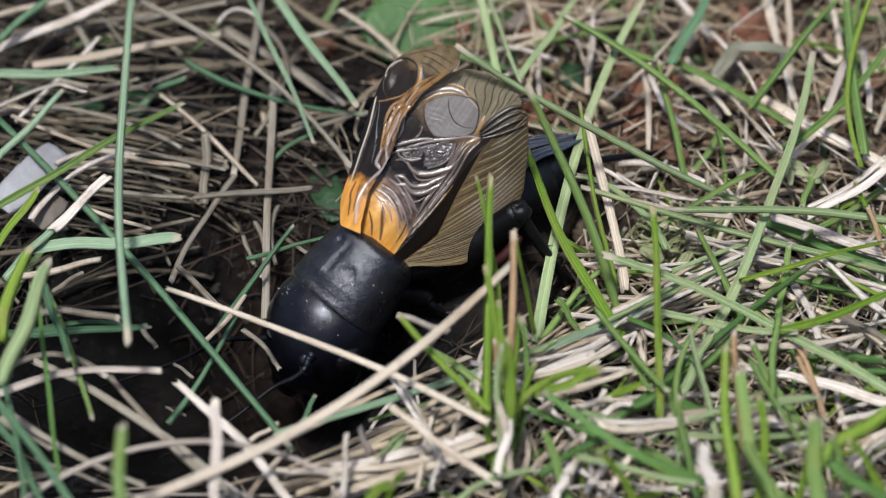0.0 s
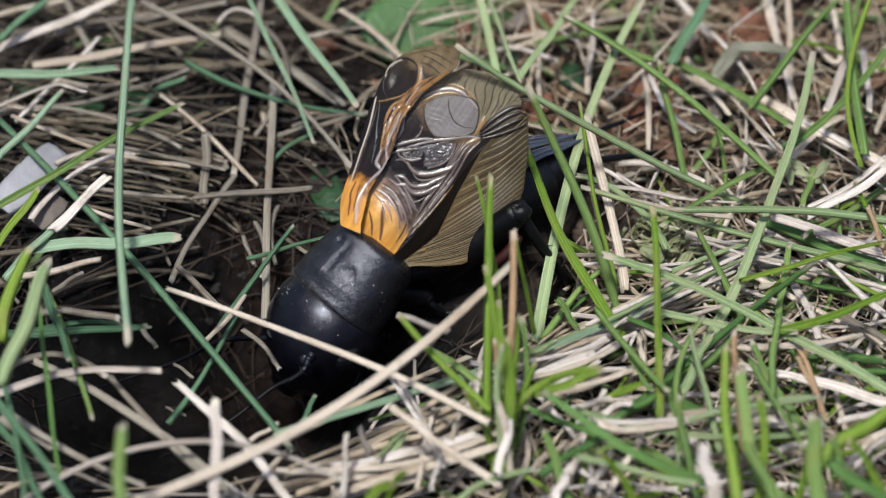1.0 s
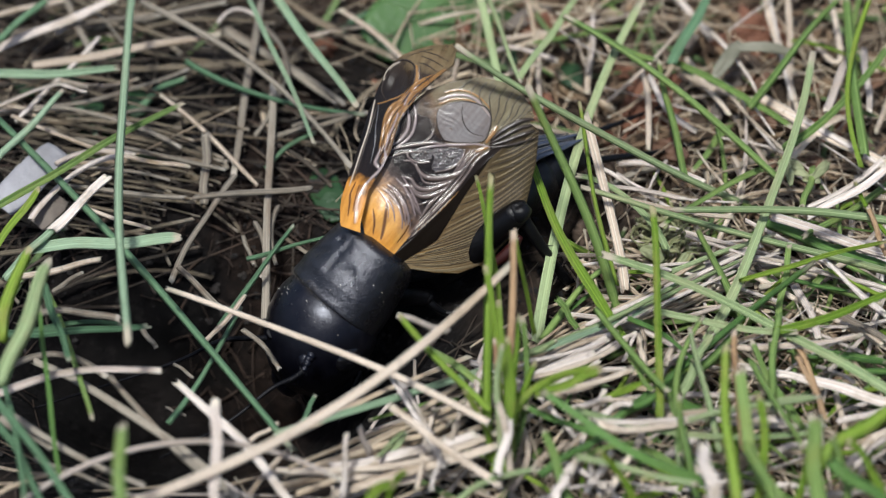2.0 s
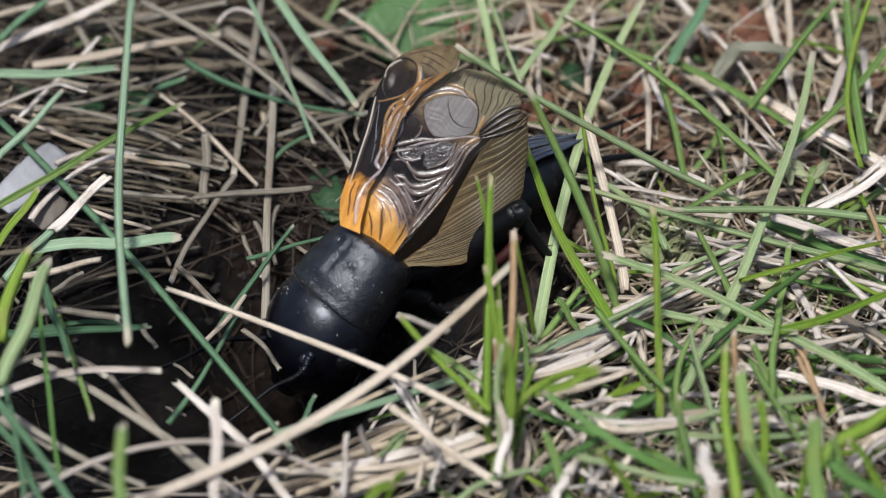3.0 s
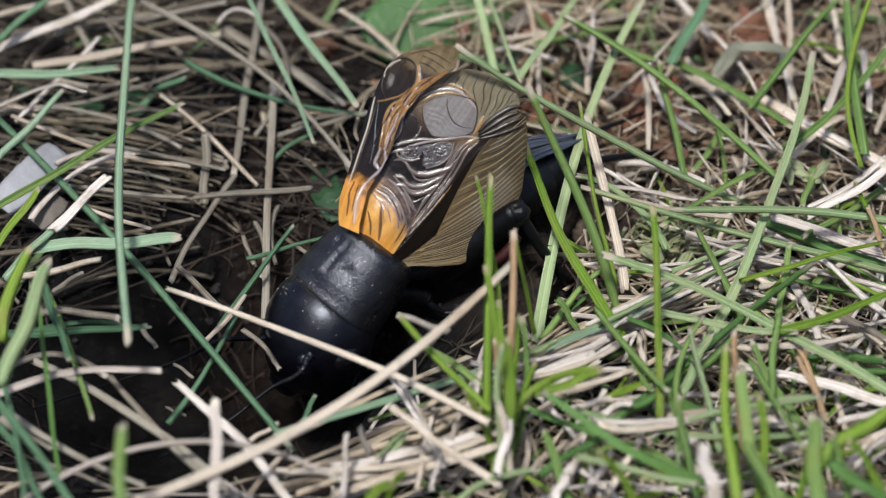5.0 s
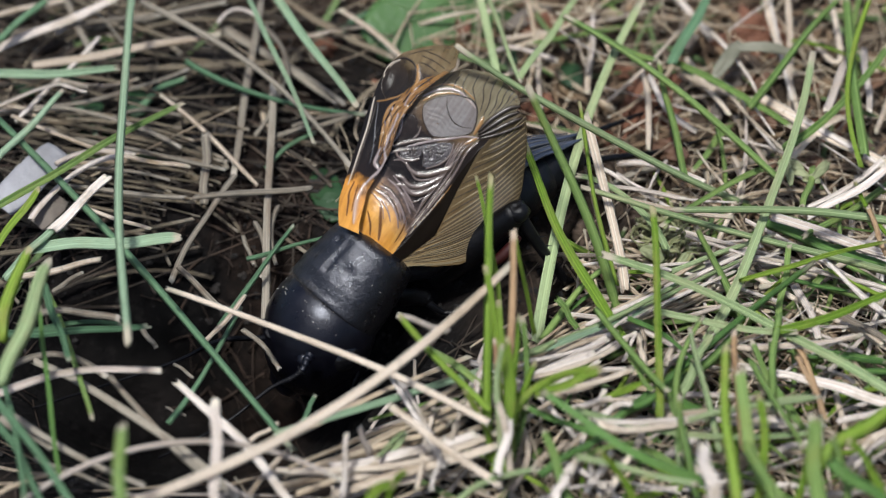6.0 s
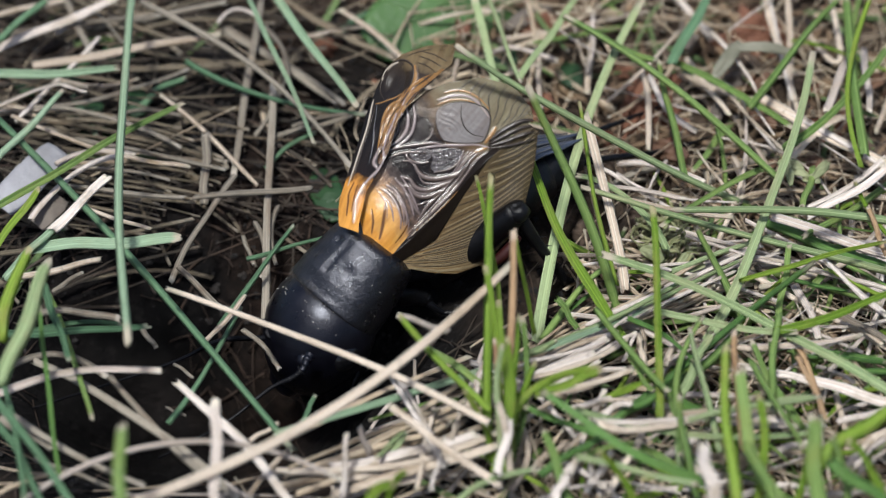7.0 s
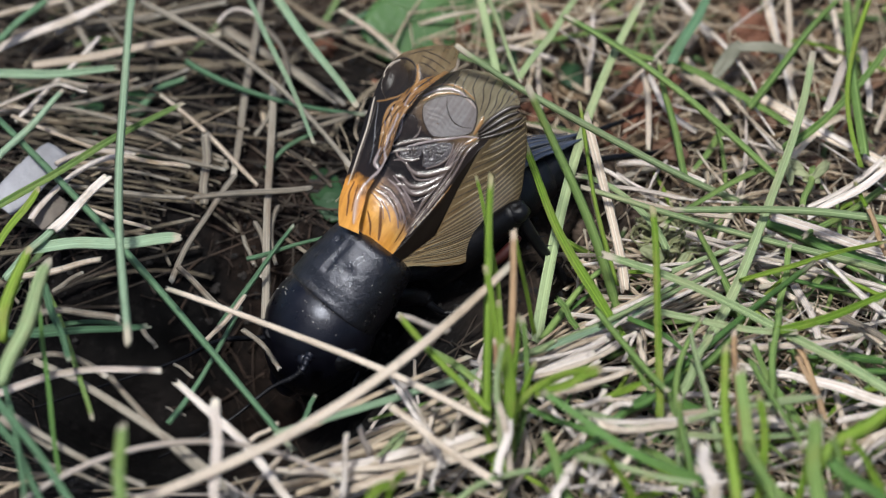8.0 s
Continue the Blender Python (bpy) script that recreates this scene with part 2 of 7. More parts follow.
def wing_material(name, stops, slope, rough, clear, span=12.0, relief=0.2, spec=0.6, veined=True):
    """Tegmen membrane: pigment along the wing, glossy, partly see-through."""
    m, nt, b = nodes_of(name)
    sep = nt.nodes.new("ShaderNodeSeparateXYZ")
    nt.links.new(nt.nodes.new("ShaderNodeTexCoord").outputs["Object"], sep.inputs[0])
    wob = math_node(nt, "MULTIPLY", math_node(nt, "SUBTRACT", noise_of(nt, 900.0, 4.0), 0.5), 0.0026)
    along = math_node(nt, "ADD", math_node(nt, "ADD", sep.outputs[0], math_node(nt, "MULTIPLY", sep.outputs[1], slope)), wob)
    t = math_node(nt, "MULTIPLY", along, 1000.0 / span)
    col = ramp(nt, t, stops)
    fine = noise_of(nt, 3500.0, 4.0, 0.6)
    long = add(nt, "ShaderNodeMapping", Scale=(350.0, 2600.0, 400.0))
    nt.links.new(nt.nodes.new("ShaderNodeTexCoord").outputs["Object"], long.inputs["Vector"])
    streak = noise_of(nt, 1.0, 4.0, 0.6, long.outputs[0])
    shade = ramp(nt, streak, [(0.35, (0, 0, 0)), (0.66, (0.55, 0.55, 0.55))])
    col = mix(nt, shade, col, mix(nt, 1.0, col, (0.45, 0.34, 0.28), "MULTIPLY"))
    col = mix(nt, math_node(nt, "MULTIPLY", fine, 0.4), col, mix(nt, 1.0, col, (0.4, 0.35, 0.3), "MULTIPLY"))
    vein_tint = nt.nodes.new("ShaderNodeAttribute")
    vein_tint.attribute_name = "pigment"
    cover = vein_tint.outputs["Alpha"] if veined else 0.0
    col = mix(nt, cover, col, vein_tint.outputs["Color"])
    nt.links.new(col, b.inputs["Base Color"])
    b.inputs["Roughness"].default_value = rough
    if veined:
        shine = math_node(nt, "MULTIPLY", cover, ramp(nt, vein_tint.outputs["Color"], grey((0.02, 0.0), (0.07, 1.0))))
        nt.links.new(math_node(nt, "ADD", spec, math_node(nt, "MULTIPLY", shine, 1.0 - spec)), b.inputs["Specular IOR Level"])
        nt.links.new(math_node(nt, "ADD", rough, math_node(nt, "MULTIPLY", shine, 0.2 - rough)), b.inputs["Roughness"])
    else:
        b.inputs["Specular IOR Level"].default_value = spec
    micro = noise_of(nt, 14000.0, 3.0, 0.6)
    bump(nt, b, math_node(nt, "ADD", math_node(nt, "ADD", fine, streak), math_node(nt, "MULTIPLY", micro, 0.35)), relief, 0.0001)
    glass = add(nt, "ShaderNodeBsdfTransparent")
    nt.links.new(mix(nt, 0.5, col, (0.9, 0.8, 0.6)), glass.inputs[0])
    mx = nt.nodes.new("ShaderNodeMixShader")
    nt.links.new(math_node(nt, "MULTIPLY", ramp(nt, t, clear), math_node(nt, "SUBTRACT", 1.0, cover)), mx.inputs[0])
    nt.links.new(b.outputs[0], mx.inputs[1])
    nt.links.new(glass.outputs[0], mx.inputs[2])
    nt.links.new(mx.outputs[0], nt.nodes["Material Output"].inputs[0])
    return m


UMBER, TAN = (0.012, 0.007, 0.005), (0.27, 0.245, 0.165)
DORSAL = wing_material("dorsal_field", [(0.0, (0.60, 0.28, 0.05)), (0.07, (0.66, 0.36, 0.10)), (0.125, (0.50, 0.28, 0.11)), (0.165, (0.22, 0.15, 0.11)), (0.21, (0.06, 0.045, 0.04)), (0.27, (0.006, 0.004, 0.003)), (0.52, (0.012, 0.007, 0.005)), (0.61, (0.13, 0.085, 0.045)), (0.70, TAN), (1.0, TAN)], -0.24, 0.2, grey((0.0, 0.0), (0.56, 0.0), (0.72, 0.35), (1.0, 0.5)), 12.0, 0.3, 0.28)
LATERAL = wing_material("lateral_field", [(0.0, (0.40, 0.25, 0.09)), (0.2, (0.25, 0.17, 0.08)), (0.7, (0.13, 0.10, 0.055)), (1.0, (0.11, 0.085, 0.05))], 0.0, 0.4, grey((0.0, 0.1), (0.5, 0.2), (1.0, 0.4)), 12.0, 0.2, 0.4)
FARWING = wing_material("far_dorsal_field", [(0.0, (0.62, 0.30, 0.06)), (0.16, (0.56, 0.25, 0.045)), (0.22, UMBER), (0.42, (0.006, 0.004, 0.003)), (0.62, (0.010, 0.007, 0.005)), (0.78, (0.03, 0.021, 0.014)), (0.84, (0.20, 0.15, 0.08)), (1.0, (0.18, 0.14, 0.08))], 0.0, 0.3, grey((0.0, 0.0), (0.8, 0.0), (0.9, 0.45), (1.0, 0.5)), 12.0, 0.3, 0.3)
BAND = wing_material("dark_band", [(0.0, (0.010, 0.007, 0.005)), (1.0, (0.014, 0.009, 0.006))], 0.0, 0.35, grey((0.0, 0.0), (1.0, 0.0)), 12.0, 0.2, 0.2)
MIRROR = wing_material("mirror_cell", [(0.0, (0.225, 0.21, 0.205)), (1.0, (0.225, 0.21, 0.205))], 0.0, 0.2, grey((0.0, 0.2), (1.0, 0.2)), 12.0, 0.22, veined=False)

AMBERFOLD = wing_material("amber_margin", [(0.0, (0.06, 0.03, 0.014)), (0.45, (0.13, 0.065, 0.02)), (0.7, (0.28, 0.14, 0.038)), (1.0, (0.20, 0.13, 0.06))], 0.0, 0.16, grey((0.0, 0.1), (1.0, 0.1)), 12.0, 0.4, 0.6)
BLISTER = wing_material("blistered_cell", [(0.0, (0.05, 0.042, 0.04)), (1.0, (0.05, 0.042, 0.04))], 0.0, 0.16, grey((0.0, 0.0), (1.0, 0.0)), 12.0, 0.5, 0.9, veined=False)


def leaf_material(name, dark, light, rough):
    m, nt, b = nodes_of(name)
    big, fine = noise_of(nt, 300.0, 4.0), noise_of(nt, 2600.0, 5.0)
    col = ramp(nt, big, [(0.3, dark), (0.7, light)])
    nt.links.new(mix(nt, math_node(nt, "MULTIPLY", fine, 0.4), col, tuple(c * 0.6 for c in dark)), b.inputs["Base Color"])
    b.inputs["Roughness"].default_value = rough
    bump(nt, b, fine, 0.5, 0.0002)
    tr = add(nt, "ShaderNodeBsdfTranslucent")
    nt.links.new(col, tr.inputs[0])
    mx = add(nt, "ShaderNodeMixShader", Fac=0.25)
    nt.links.new(b.outputs[0], mx.inputs[1])
    nt.links.new(tr.outputs[0], mx.inputs[2])
    nt.links.new(mx.outputs[0], nt.nodes["Material Output"].inputs[0])
    return m


LEAF = leaf_material("broad_leaf", (0.038, 0.10, 0.026), (0.085, 0.175, 0.05), 0.4)
# clover green set darker, with the shade low in the grass painted in
SHADELEAF = leaf_material("shaded_leaf", (0.012, 0.04, 0.012), (0.025, 0.075, 0.022), 0.5)
DRYLEAF = leaf_material("dry_leaf", (0.24, 0.235, 0.245), (0.42, 0.415, 0.44), 0.5)
GREYLEAF = leaf_material("withered_leaf", (0.13, 0.13, 0.09), (0.28, 0.27, 0.20), 0.6)
BROWNLEAF = leaf_material("brown_leaf", (0.10, 0.08, 0.065), (0.24, 0.2, 0.165), 0.7)
RUSTLEAF = leaf_material("rust_leaf", (0.085, 0.042, 0.025), (0.20, 0.11, 0.065), 0.7)
MOSS = leaf_material("withered_herb", (0.17, 0.20, 0.09), (0.42, 0.44, 0.26), 0.7)


# ---- building helpers ----
def smooth(bm):
    for f in bm.faces:
        f.smooth = True


def mesh_of(name, bm, material):
    me = bpy.data.meshes.new(name)
    bmesh.ops.scale(bm, vec=(MM, MM, MM), verts=bm.verts)
    bm.to_mesh(me)
    bm.free()
    me.materials.append(material)
    return me


def part(name, bm, material, parent, label=""):
    ob = new(name, mesh_of(name, bm, material))
    ob.parent = parent
    return tagged(ob, label)


def spline(points, steps=6):
    """Catmull-Rom curve through the points."""
    p = [Vector(q) for q in points]
    if len(p) < 3:
        return [p[0].lerp(p[-1], i / steps) for i in range(steps + 1)]
    closed = (p[0] - p[-1]).length < 1e-6
    ends = (p[-2], p[1]) if closed else (2 * p[0] - p[1], 2 * p[-1] - p[-2])
    p = [ends[0], *p, ends[1]]
    out = []
    for a, b, c, d in zip(p, p[1:], p[2:], p[3:]):
        for i in range(steps):
            t = i / steps
            out.append(0.5 * (2 * b + (c - a) * t + (2 * a - 5 * b + 4 * c - d) * t * t + (3 * b - a - 3 * c + d) * t ** 3))
    return out + [p[-2]]


def tube(bm, points, radius, sides=8, flat=1.0, up=(0.0, 0.0, 1.0)):
    """A round or flattened rod along the points; radius: a number or a function of 0..1."""
    rings, n = [], len(points)
    for i, p in enumerate(points):
        t = (points[min(i + 1, n - 1)] - points[max(i - 1, 0)]).normalized()
        side = t.cross(Vector(up))
        side = side.normalized() if side.length > 1e-4 else t.cross(Vector((0, 1, 0))).normalized()
        top = side.cross(t)
        r = radius(i / (n - 1)) if callable(radius) else radius
        rings.append([bm.verts.new(p + side * (r * math.cos(a)) + top * (r * flat * math.sin(a))) for a in (2 * math.pi * k / sides for k in range(sides))])
    for a, b in zip(rings, rings[1:]):
        for k in range(sides):
            bm.faces.new((a[k], a[(k + 1) % sides], b[(k + 1) % sides], b[k]))
    bm.faces.new(rings[0][::-1])
    bm.faces.new(rings[-1])
    return bm


def loft(bm, stations, m=None, sides=28, power=2.0):
    """A body along x: stations of (x, half width, half height, z shift)."""
    rings = []
    for x, ry, rz, dz in stations:
        ring = []
        for k in range(sides):
            a = 2 * math.pi * k / sides
            c, s = math.cos(a), math.sin(a)
            ring.append(bm.verts.new((x, ry * math.copysign(abs(c) ** (2 / power), c), dz + rz * math.copysign(abs(s) ** (2 / power), s))))
        rings.append(ring)
    for a, b in zip(rings, rings[1:]):
        for k in range(sides):
            bm.faces.new((a[k], b[k], b[(k + 1) % sides], a[(k + 1) % sides]))
    bm.faces.new(rings[0])
    bm.faces.new(rings[-1][::-1])
    if m:
        bmesh.ops.transform(bm, matrix=m, verts=bm.verts)
    smooth(bm)
    return bm


def curve_value(table, x):
    """Piecewise-linear look-up."""
    xs, ys = zip(*table)
    return float(np.interp(x, xs, ys))


# ---- ground ----
def ground_z(x, y):
    """Height of the bare earth, in mm: a burrow mouth beside the head, low humps elsewhere."""
    d = ((x + 14.5) / 10.5) ** 2 + ((y + 7.5) / 7.5) ** 2
    z = -12.0 * math.exp(-d ** 1.5)
    fade = 1.0 if abs(x) + abs(y) < 200 else 0.3
    z += fade * 0.9 * noise.noise(Vector((x * 0.11, y * 0.11, 3.1))) + fade * 0.35 * noise.noise(Vector((x * 0.45, y * 0.45, 7.7)))
    if abs(x) < 40 and abs(y) < 40:
        z += 0.4 * noise.noise(Vector((x * 1.2, y * 1.2, 1.3))) + 0.22 * noise.noise(Vector((x * 2.9, y * 2.9, 5.1)))
    return z - 0.4


def build_ground():
    n = 340
    near = [-46 + 92 * i / n for i in range(n + 1)]
    outer = [60, 80, 120, 200, 400, 900, 2500, 8000, 30000, 120000, 500000]
    ax = [-v for v in reversed(outer)] + near + outer
    verts = [(x * MM, y * MM, ground_z(x, y) * MM) for y in ax for x in ax]
    w = len(ax)
    faces = [(j * w + i, j * w + i + 1, (j + 1) * w + i + 1, (j + 1) * w + i) for j in range(w - 1) for i in range(w - 1)]
    me = bpy.data.meshes.new("ground")
    me.from_pydata(verts, [], faces)
    me.polygons.foreach_set("use_smooth", [True] * len(me.polygons))
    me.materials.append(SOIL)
    tagged(new("ground", me), "dark crumbly soil with a burrow hollow, the hollow's shade in its colour", "soil", kind="structure")


build_ground()


# ---- leaf strips ----
def strip(p0, pc, p1, width, seed, steps=12, fold=0.22, taper=0.0, curl=0.0, arch=0.0):
    """Vertices, faces and UVs of one folded, thick leaf strip along a bent line (mm)."""
    rng = random.Random(seed)
    a, c, b = Vector(p0), Vector(pc), Vector(p1)
    ref = Vector((rng.uniform(-0.35, 0.35), -0.55 + rng.uniform(-0.3, 0.3), 0.85))
    thick = max(0.05, width * 0.11)
    twist = rng.uniform(-0.35, 0.35) + curl
    verts, faces, uvs = [], [], []
    section = ((-0.5, 0.0), (-0.25, -0.5), (0.0, -1.0), (0.25, -0.5), (0.5, 0.0), (0.25, -0.5), (0.0, -1.0), (-0.25, -0.5))
    for i in range(steps + 1):
        t = i / steps
        p = a * (1 - t) ** 2 + c * 2 * t * (1 - t) + b * t * t
        d = ((c - a) * (1 - t) + (b - c) * t).normalized()
        side = d.cross(ref)
        side = side.normalized() if side.length > 1e-3 else Vector((1, 0, 0))
        up = side.cross(d)
        ang = twist * (t - 0.5)
        side, up = side * math.cos(ang) + up * math.sin(ang), up * math.cos(ang) - side * math.sin(ang)
        w = width * (1 - taper * t ** 2) * (1 + 0.07 * math.sin(5 * t + seed))
        off = up * (0.12 * width * math.sin(3.1 * t + seed * 1.7))
        off = off + side * (0.22 * width * math.sin((3.0 + seed % 5) * t + seed) * min(1.0, 4 * t * (1 - t)))
        for k, (u, v) in enumerate(section):
            low = thick * (0.0 if k < 5 else -1.0)
            dome = arch * w * (1 - 4 * u * u) if k < 5 else 0.0
            fray = d * (rng.uniform(-0.5, 0.35) * width) if i in (0, steps) else Vector((0, 0, 0))
            verts.append(p + off + fray + side * (u * w) + up * (v * fold * w + dome + low + (0.5 * thick if k in (0, 4) else thick)))
            uvs.append((u + 0.5 + seed % 97, t))
    n = len(section)
    for i in range(steps):
        for k in range(n):
            faces.append((i * n + k, i * n + (k + 1) % n, (i + 1) * n + (k + 1) % n, (i + 1) * n + k))
    faces.append(tuple(range(n))[::-1])
    faces.append(tuple(steps * n + k for k in range(n)))
    return verts, faces, uvs


def strips_mesh(name, strips, material):
    """One mesh of one or many leaf strips."""
    verts, faces, uvs = [], [], []
    for v, f, u in strips:
        base = len(verts)
        verts += [tuple(q * MM for q in p) for p in v]
        faces += [tuple(base + k for k in g) for g in f]
        uvs += u
    me = bpy.data.meshes.new(name)
    me.from_pydata(verts, [], faces)
    layer = me.uv_layers.new(name="UVMap")
    loops = np.empty(len(me.loops), dtype=np.int32)
    me.loops.foreach_get("vertex_index", loops)
    layer.data.foreach_set("uv", np.array(uvs, dtype=np.float32)[loops].ravel())
    me.polygons.foreach_set("use_smooth", [True] * len(me.polygons))
    me.materials.append(material)
    return me


count = [0]


def blade(kind, base, bend, tip, width):
    """One grass blade or straw from its base over a bend to its tip (mm)."""
    count[0] += 1
    material, label, category = BLADE[kind]
    round_straw = kind in "SWTR"
    rolled = round_straw or count[0] % 5 < 3
    s = strip(base, bend, tip, width, count[0] * 7 + 3, 14, (0.14 if width > 0.42 else 0.05) if round_straw else 0.0 if rolled else 0.3, 0.12 if round_straw else 0.25, 0.0, (0.03 if width > 0.42 else 0.16) if round_straw else 0.24 if rolled else 0.0)
    name = "straw" if round_straw else "grass_blade"
    ob = new(name, strips_mesh(name, [s], material))
    return tagged(ob, label, category, "straw and grass round the cricket")


blade("B", (-27.7, 15.5, 3.0), (-26.3, 16.9, 3.5), (-24.9, 18.2, 4.0), 0.51)
blade("W", (-27.9, 15.9, 2.0), (-24.5, 17.7, 2.5), (-21.0, 19.4, 3.0), 0.58)
blade("R", (-24.2, 20.6, 2.0), (-23.1, 17.9, 2.0), (-22.1, 15.2, 2.0), 0.44)
blade("E", (-28.0, 12.3, 3.0), (-23.8, 11.7, 3.5), (-19.7, 11.7, 4.0), 0.53)
blade("S", (-25.5, 14.2, 2.0), (-19.7, 15.1, 2.5), (-13.9, 16.0, 3.0), 0.50)
blade("R", (-22.9, 18.9, 1.0), (-18.4, 19.6, 1.5), (-13.9, 20.4, 2.0), 0.37)
blade("R", (-27.2, 10.6, 2.0), (-25.5, 11.0, 2.5), (-23.7, 11.4, 3.0), 0.25)
blade("R", (-23.7, 11.4, 3.0), (-22.7, 11.2, 3.0), (-21.8, 11.0, 3.0), 0.25)
blade("R", (-22.2, 19.5, 2.0), (-21.1, 17.9, 2.0), (-20.1, 16.3, 2.0), 0.15)
blade("E", (-19.1, 15.1, 7.0), (-18.7, -1.7, 8.0), (-16.3, -16.1, 9.0), 0.55)
blade("B", (-26.9, 7.3, 4.0), (-16.4, -5.0, 3.0), (-8.0, -17.3, 2.0), 0.45)
blade("E", (-26.4, 3.3, 4.0), (-24.6, 5.8, 4.5), (-22.8, 8.4, 5.0), 0.48)
blade("G", (-25.9, -0.7, 4.0), (-20.9, 3.6, 4.5), (-15.4, 7.4, 5.0), 0.44)
blade("W", (-27.4, 11.1, 1.0), (-23.1, 10.9, 1.5), (-18.9, 10.1, 1.0), 0.21)
blade("R", (-25.4, 10.1, 1.0), (-19.3, 6.6, 1.0), (-13.1, 6.5, 1.0), 0.35)
blade("W", (-22.1, -3.5, 5.0), (-20.5, -2.3, 6.0), (-19.0, -1.2, 7.0), 0.58)
blade("E", (-24.8, -5.4, 3.0), (-23.3, -4.2, 4.0), (-21.9, -3.0, 5.0), 0.55)
blade("E", (-23.2, -3.9, 4.0), (-18.9, -4.5, 5.0), (-14.7, -5.1, 6.0), 0.77)
blade("Y", (-25.2, -5.0, 5.0), (-24.0, -3.6, 6.0), (-22.8, -2.2, 7.0), 0.45)
blade("H", (-22.9, -17.9, 8.0), (-22.0, -14.5, 9.0), (-21.0, -11.0, 10.0), 0.84)
blade("Y", (-23.9, -11.9, 5.0), (-24.1, -9.5, 6.5), (-22.5, -8.0, 8.0), 0.69)
blade("S", (-23.6, -6.2, 4.0), (-21.2, -6.5, 5.0), (-18.9, -6.8, 6.0), 0.38)
blade("B", (-24.6, -9.6, 3.0), (-20.2, -10.6, 4.0), (-16.0, -10.9, 5.0), 0.41)
blade("B", (-23.3, -9.6, 3.0), (-20.6, -8.9, 3.5), (-17.7, -9.9, 4.0), 0.29)
blade("W", (-24.3, -14.2, 3.0), (-19.9, -13.2, 4.5), (-14.9, -15.1, 6.0), 0.46)
blade("R", (-23.9, -11.2, 2.0), (-21.4, -9.7, 2.5), (-18.3, -12.9, 3.0), 0.41)
blade("R", (-18.2, -12.8, 3.0), (-15.1, -17.8, 3.5), (-11.5, -21.4, 4.0), 0.39)
blade("D", (-19.9, -20.9, 4.0), (-21.0, -16.2, 5.5), (-21.7, -11.3, 7.0), 0.27)
blade("G", (-22.2, -6.6, 3.0), (-20.0, -12.1, 4.0), (-18.4, -17.7, 5.0), 0.34)
blade("W", (-21.2, -22.9, 5.0), (-13.9, -16.4, 5.5), (-5.1, -22.7, 6.0), 0.30)
blade("R", (-23.4, -15.4, 3.0), (-19.5, -19.0, 3.5), (-15.4, -21.4, 4.0), 0.36)
blade("R", (-24.0, -14.9, 2.0), (-22.3, -16.5, 2.5), (-20.7, -18.0, 3.0), 0.49)
blade("R", (-21.6, -18.7, 3.0), (-19.0, -19.9, 3.0), (-16.3, -21.1, 3.0), 0.24)
blade("B", (-23.9, -16.5, 6.0), (-21.0, -21.3, 7.0), (-18.3, -25.9, 8.0), 0.44)
blade("B", (-23.4, -18.0, 5.0), (-21.4, -21.4, 6.0), (-20.0, -25.1, 7.0), 0.44)
blade("G", (-15.3, -28.7, 11.0), (-15.4, -26.9, 12.0), (-15.5, -25.1, 13.0), 0.74)
blade("W", (-11.5, -24.5, 6.0), (-11.5, -22.3, 7.5), (-11.6, -20.0, 9.0), 0.58)
blade("W", (-7.8, -23.3, 5.0), (-10.6, -18.3, 4.5), (-14.4, -14.1, 4.0), 0.45)
blade("S", (-15.4, -24.9, 7.0), (-4.7, -20.7, 8.0), (3.8, -10.0, 9.0), 0.52)
blade("S", (2.4, -18.8, 6.0), (-5.8, -12.6, 5.5), (-15.3, -8.1, 5.0), 0.37)
blade("B", (-12.5, -8.0, 2.0), (-10.7, -4.5, 2.5), (-8.6, -1.0, 3.0), 0.32)
blade("B", (-11.2, -2.8, 2.0), (-8.8, -2.4, 2.5), (-6.5, -1.9, 3.0), 0.29)
blade("R", (-12.4, 4.1, 2.0), (-14.6, 0.5, 1.5), (-15.7, -3.7, 1.0), 0.40)
blade("R", (-10.1, -6.6, 1.0), (-10.3, 2.5, 1.5), (-10.5, 12.4, 2.0), 0.50)
blade("R", (-14.2, 2.8, 1.0), (-14.3, 5.3, 1.5), (-14.4, 8.0, 2.0), 0.55)
blade("R", (-14.7, 2.3, 2.0), (-11.3, 2.7, 2.0), (-7.8, 3.1, 2.0), 0.37)
blade("R", (-11.7, 20.6, 2.0), (-12.1, 12.6, 1.5), (-12.6, 5.2, 1.0), 0.46)
blade("E", (-12.2, 17.3, 5.0), (-9.6, 10.9, 4.5), (-7.6, 4.7, 4.0), 0.31)
blade("E", (-10.3, 16.0, 6.0), (-7.6, 11.4, 5.5), (-5.1, 6.9, 5.0), 0.52)
blade("R", (-19.0, 18.0, 4.0), (-10.8, 13.3, 3.5), (-5.4, 3.8, 3.0), 0.35)
blade("B", (-16.0, 14.5, 2.0), (-10.7, 10.1, 2.0), (-4.8, 9.6, 2.0), 0.38)
blade("R", (-14.1, 18.9, 1.0), (-10.2, 15.4, 1.0), (-6.5, 11.9, 1.0), 0.47)
blade("R", (-10.2, 8.7, 1.0), (-7.8, 9.2, 1.5), (-5.5, 9.6, 2.0), 0.38)
blade("R", (-8.7, 17.1, 2.0), (-6.8, 17.6, 2.0), (-4.8, 18.1, 2.0), 0.22)
blade("H", (18.5, 2.5, 1.0), (8.7, 0.4, 8.0), (0.7, 0.8, 15.0), 0.45)
blade("G", (19.5, 1.9, 4.0), (14.2, 8.6, 5.5), (7.4, 13.0, 7.0), 0.42)
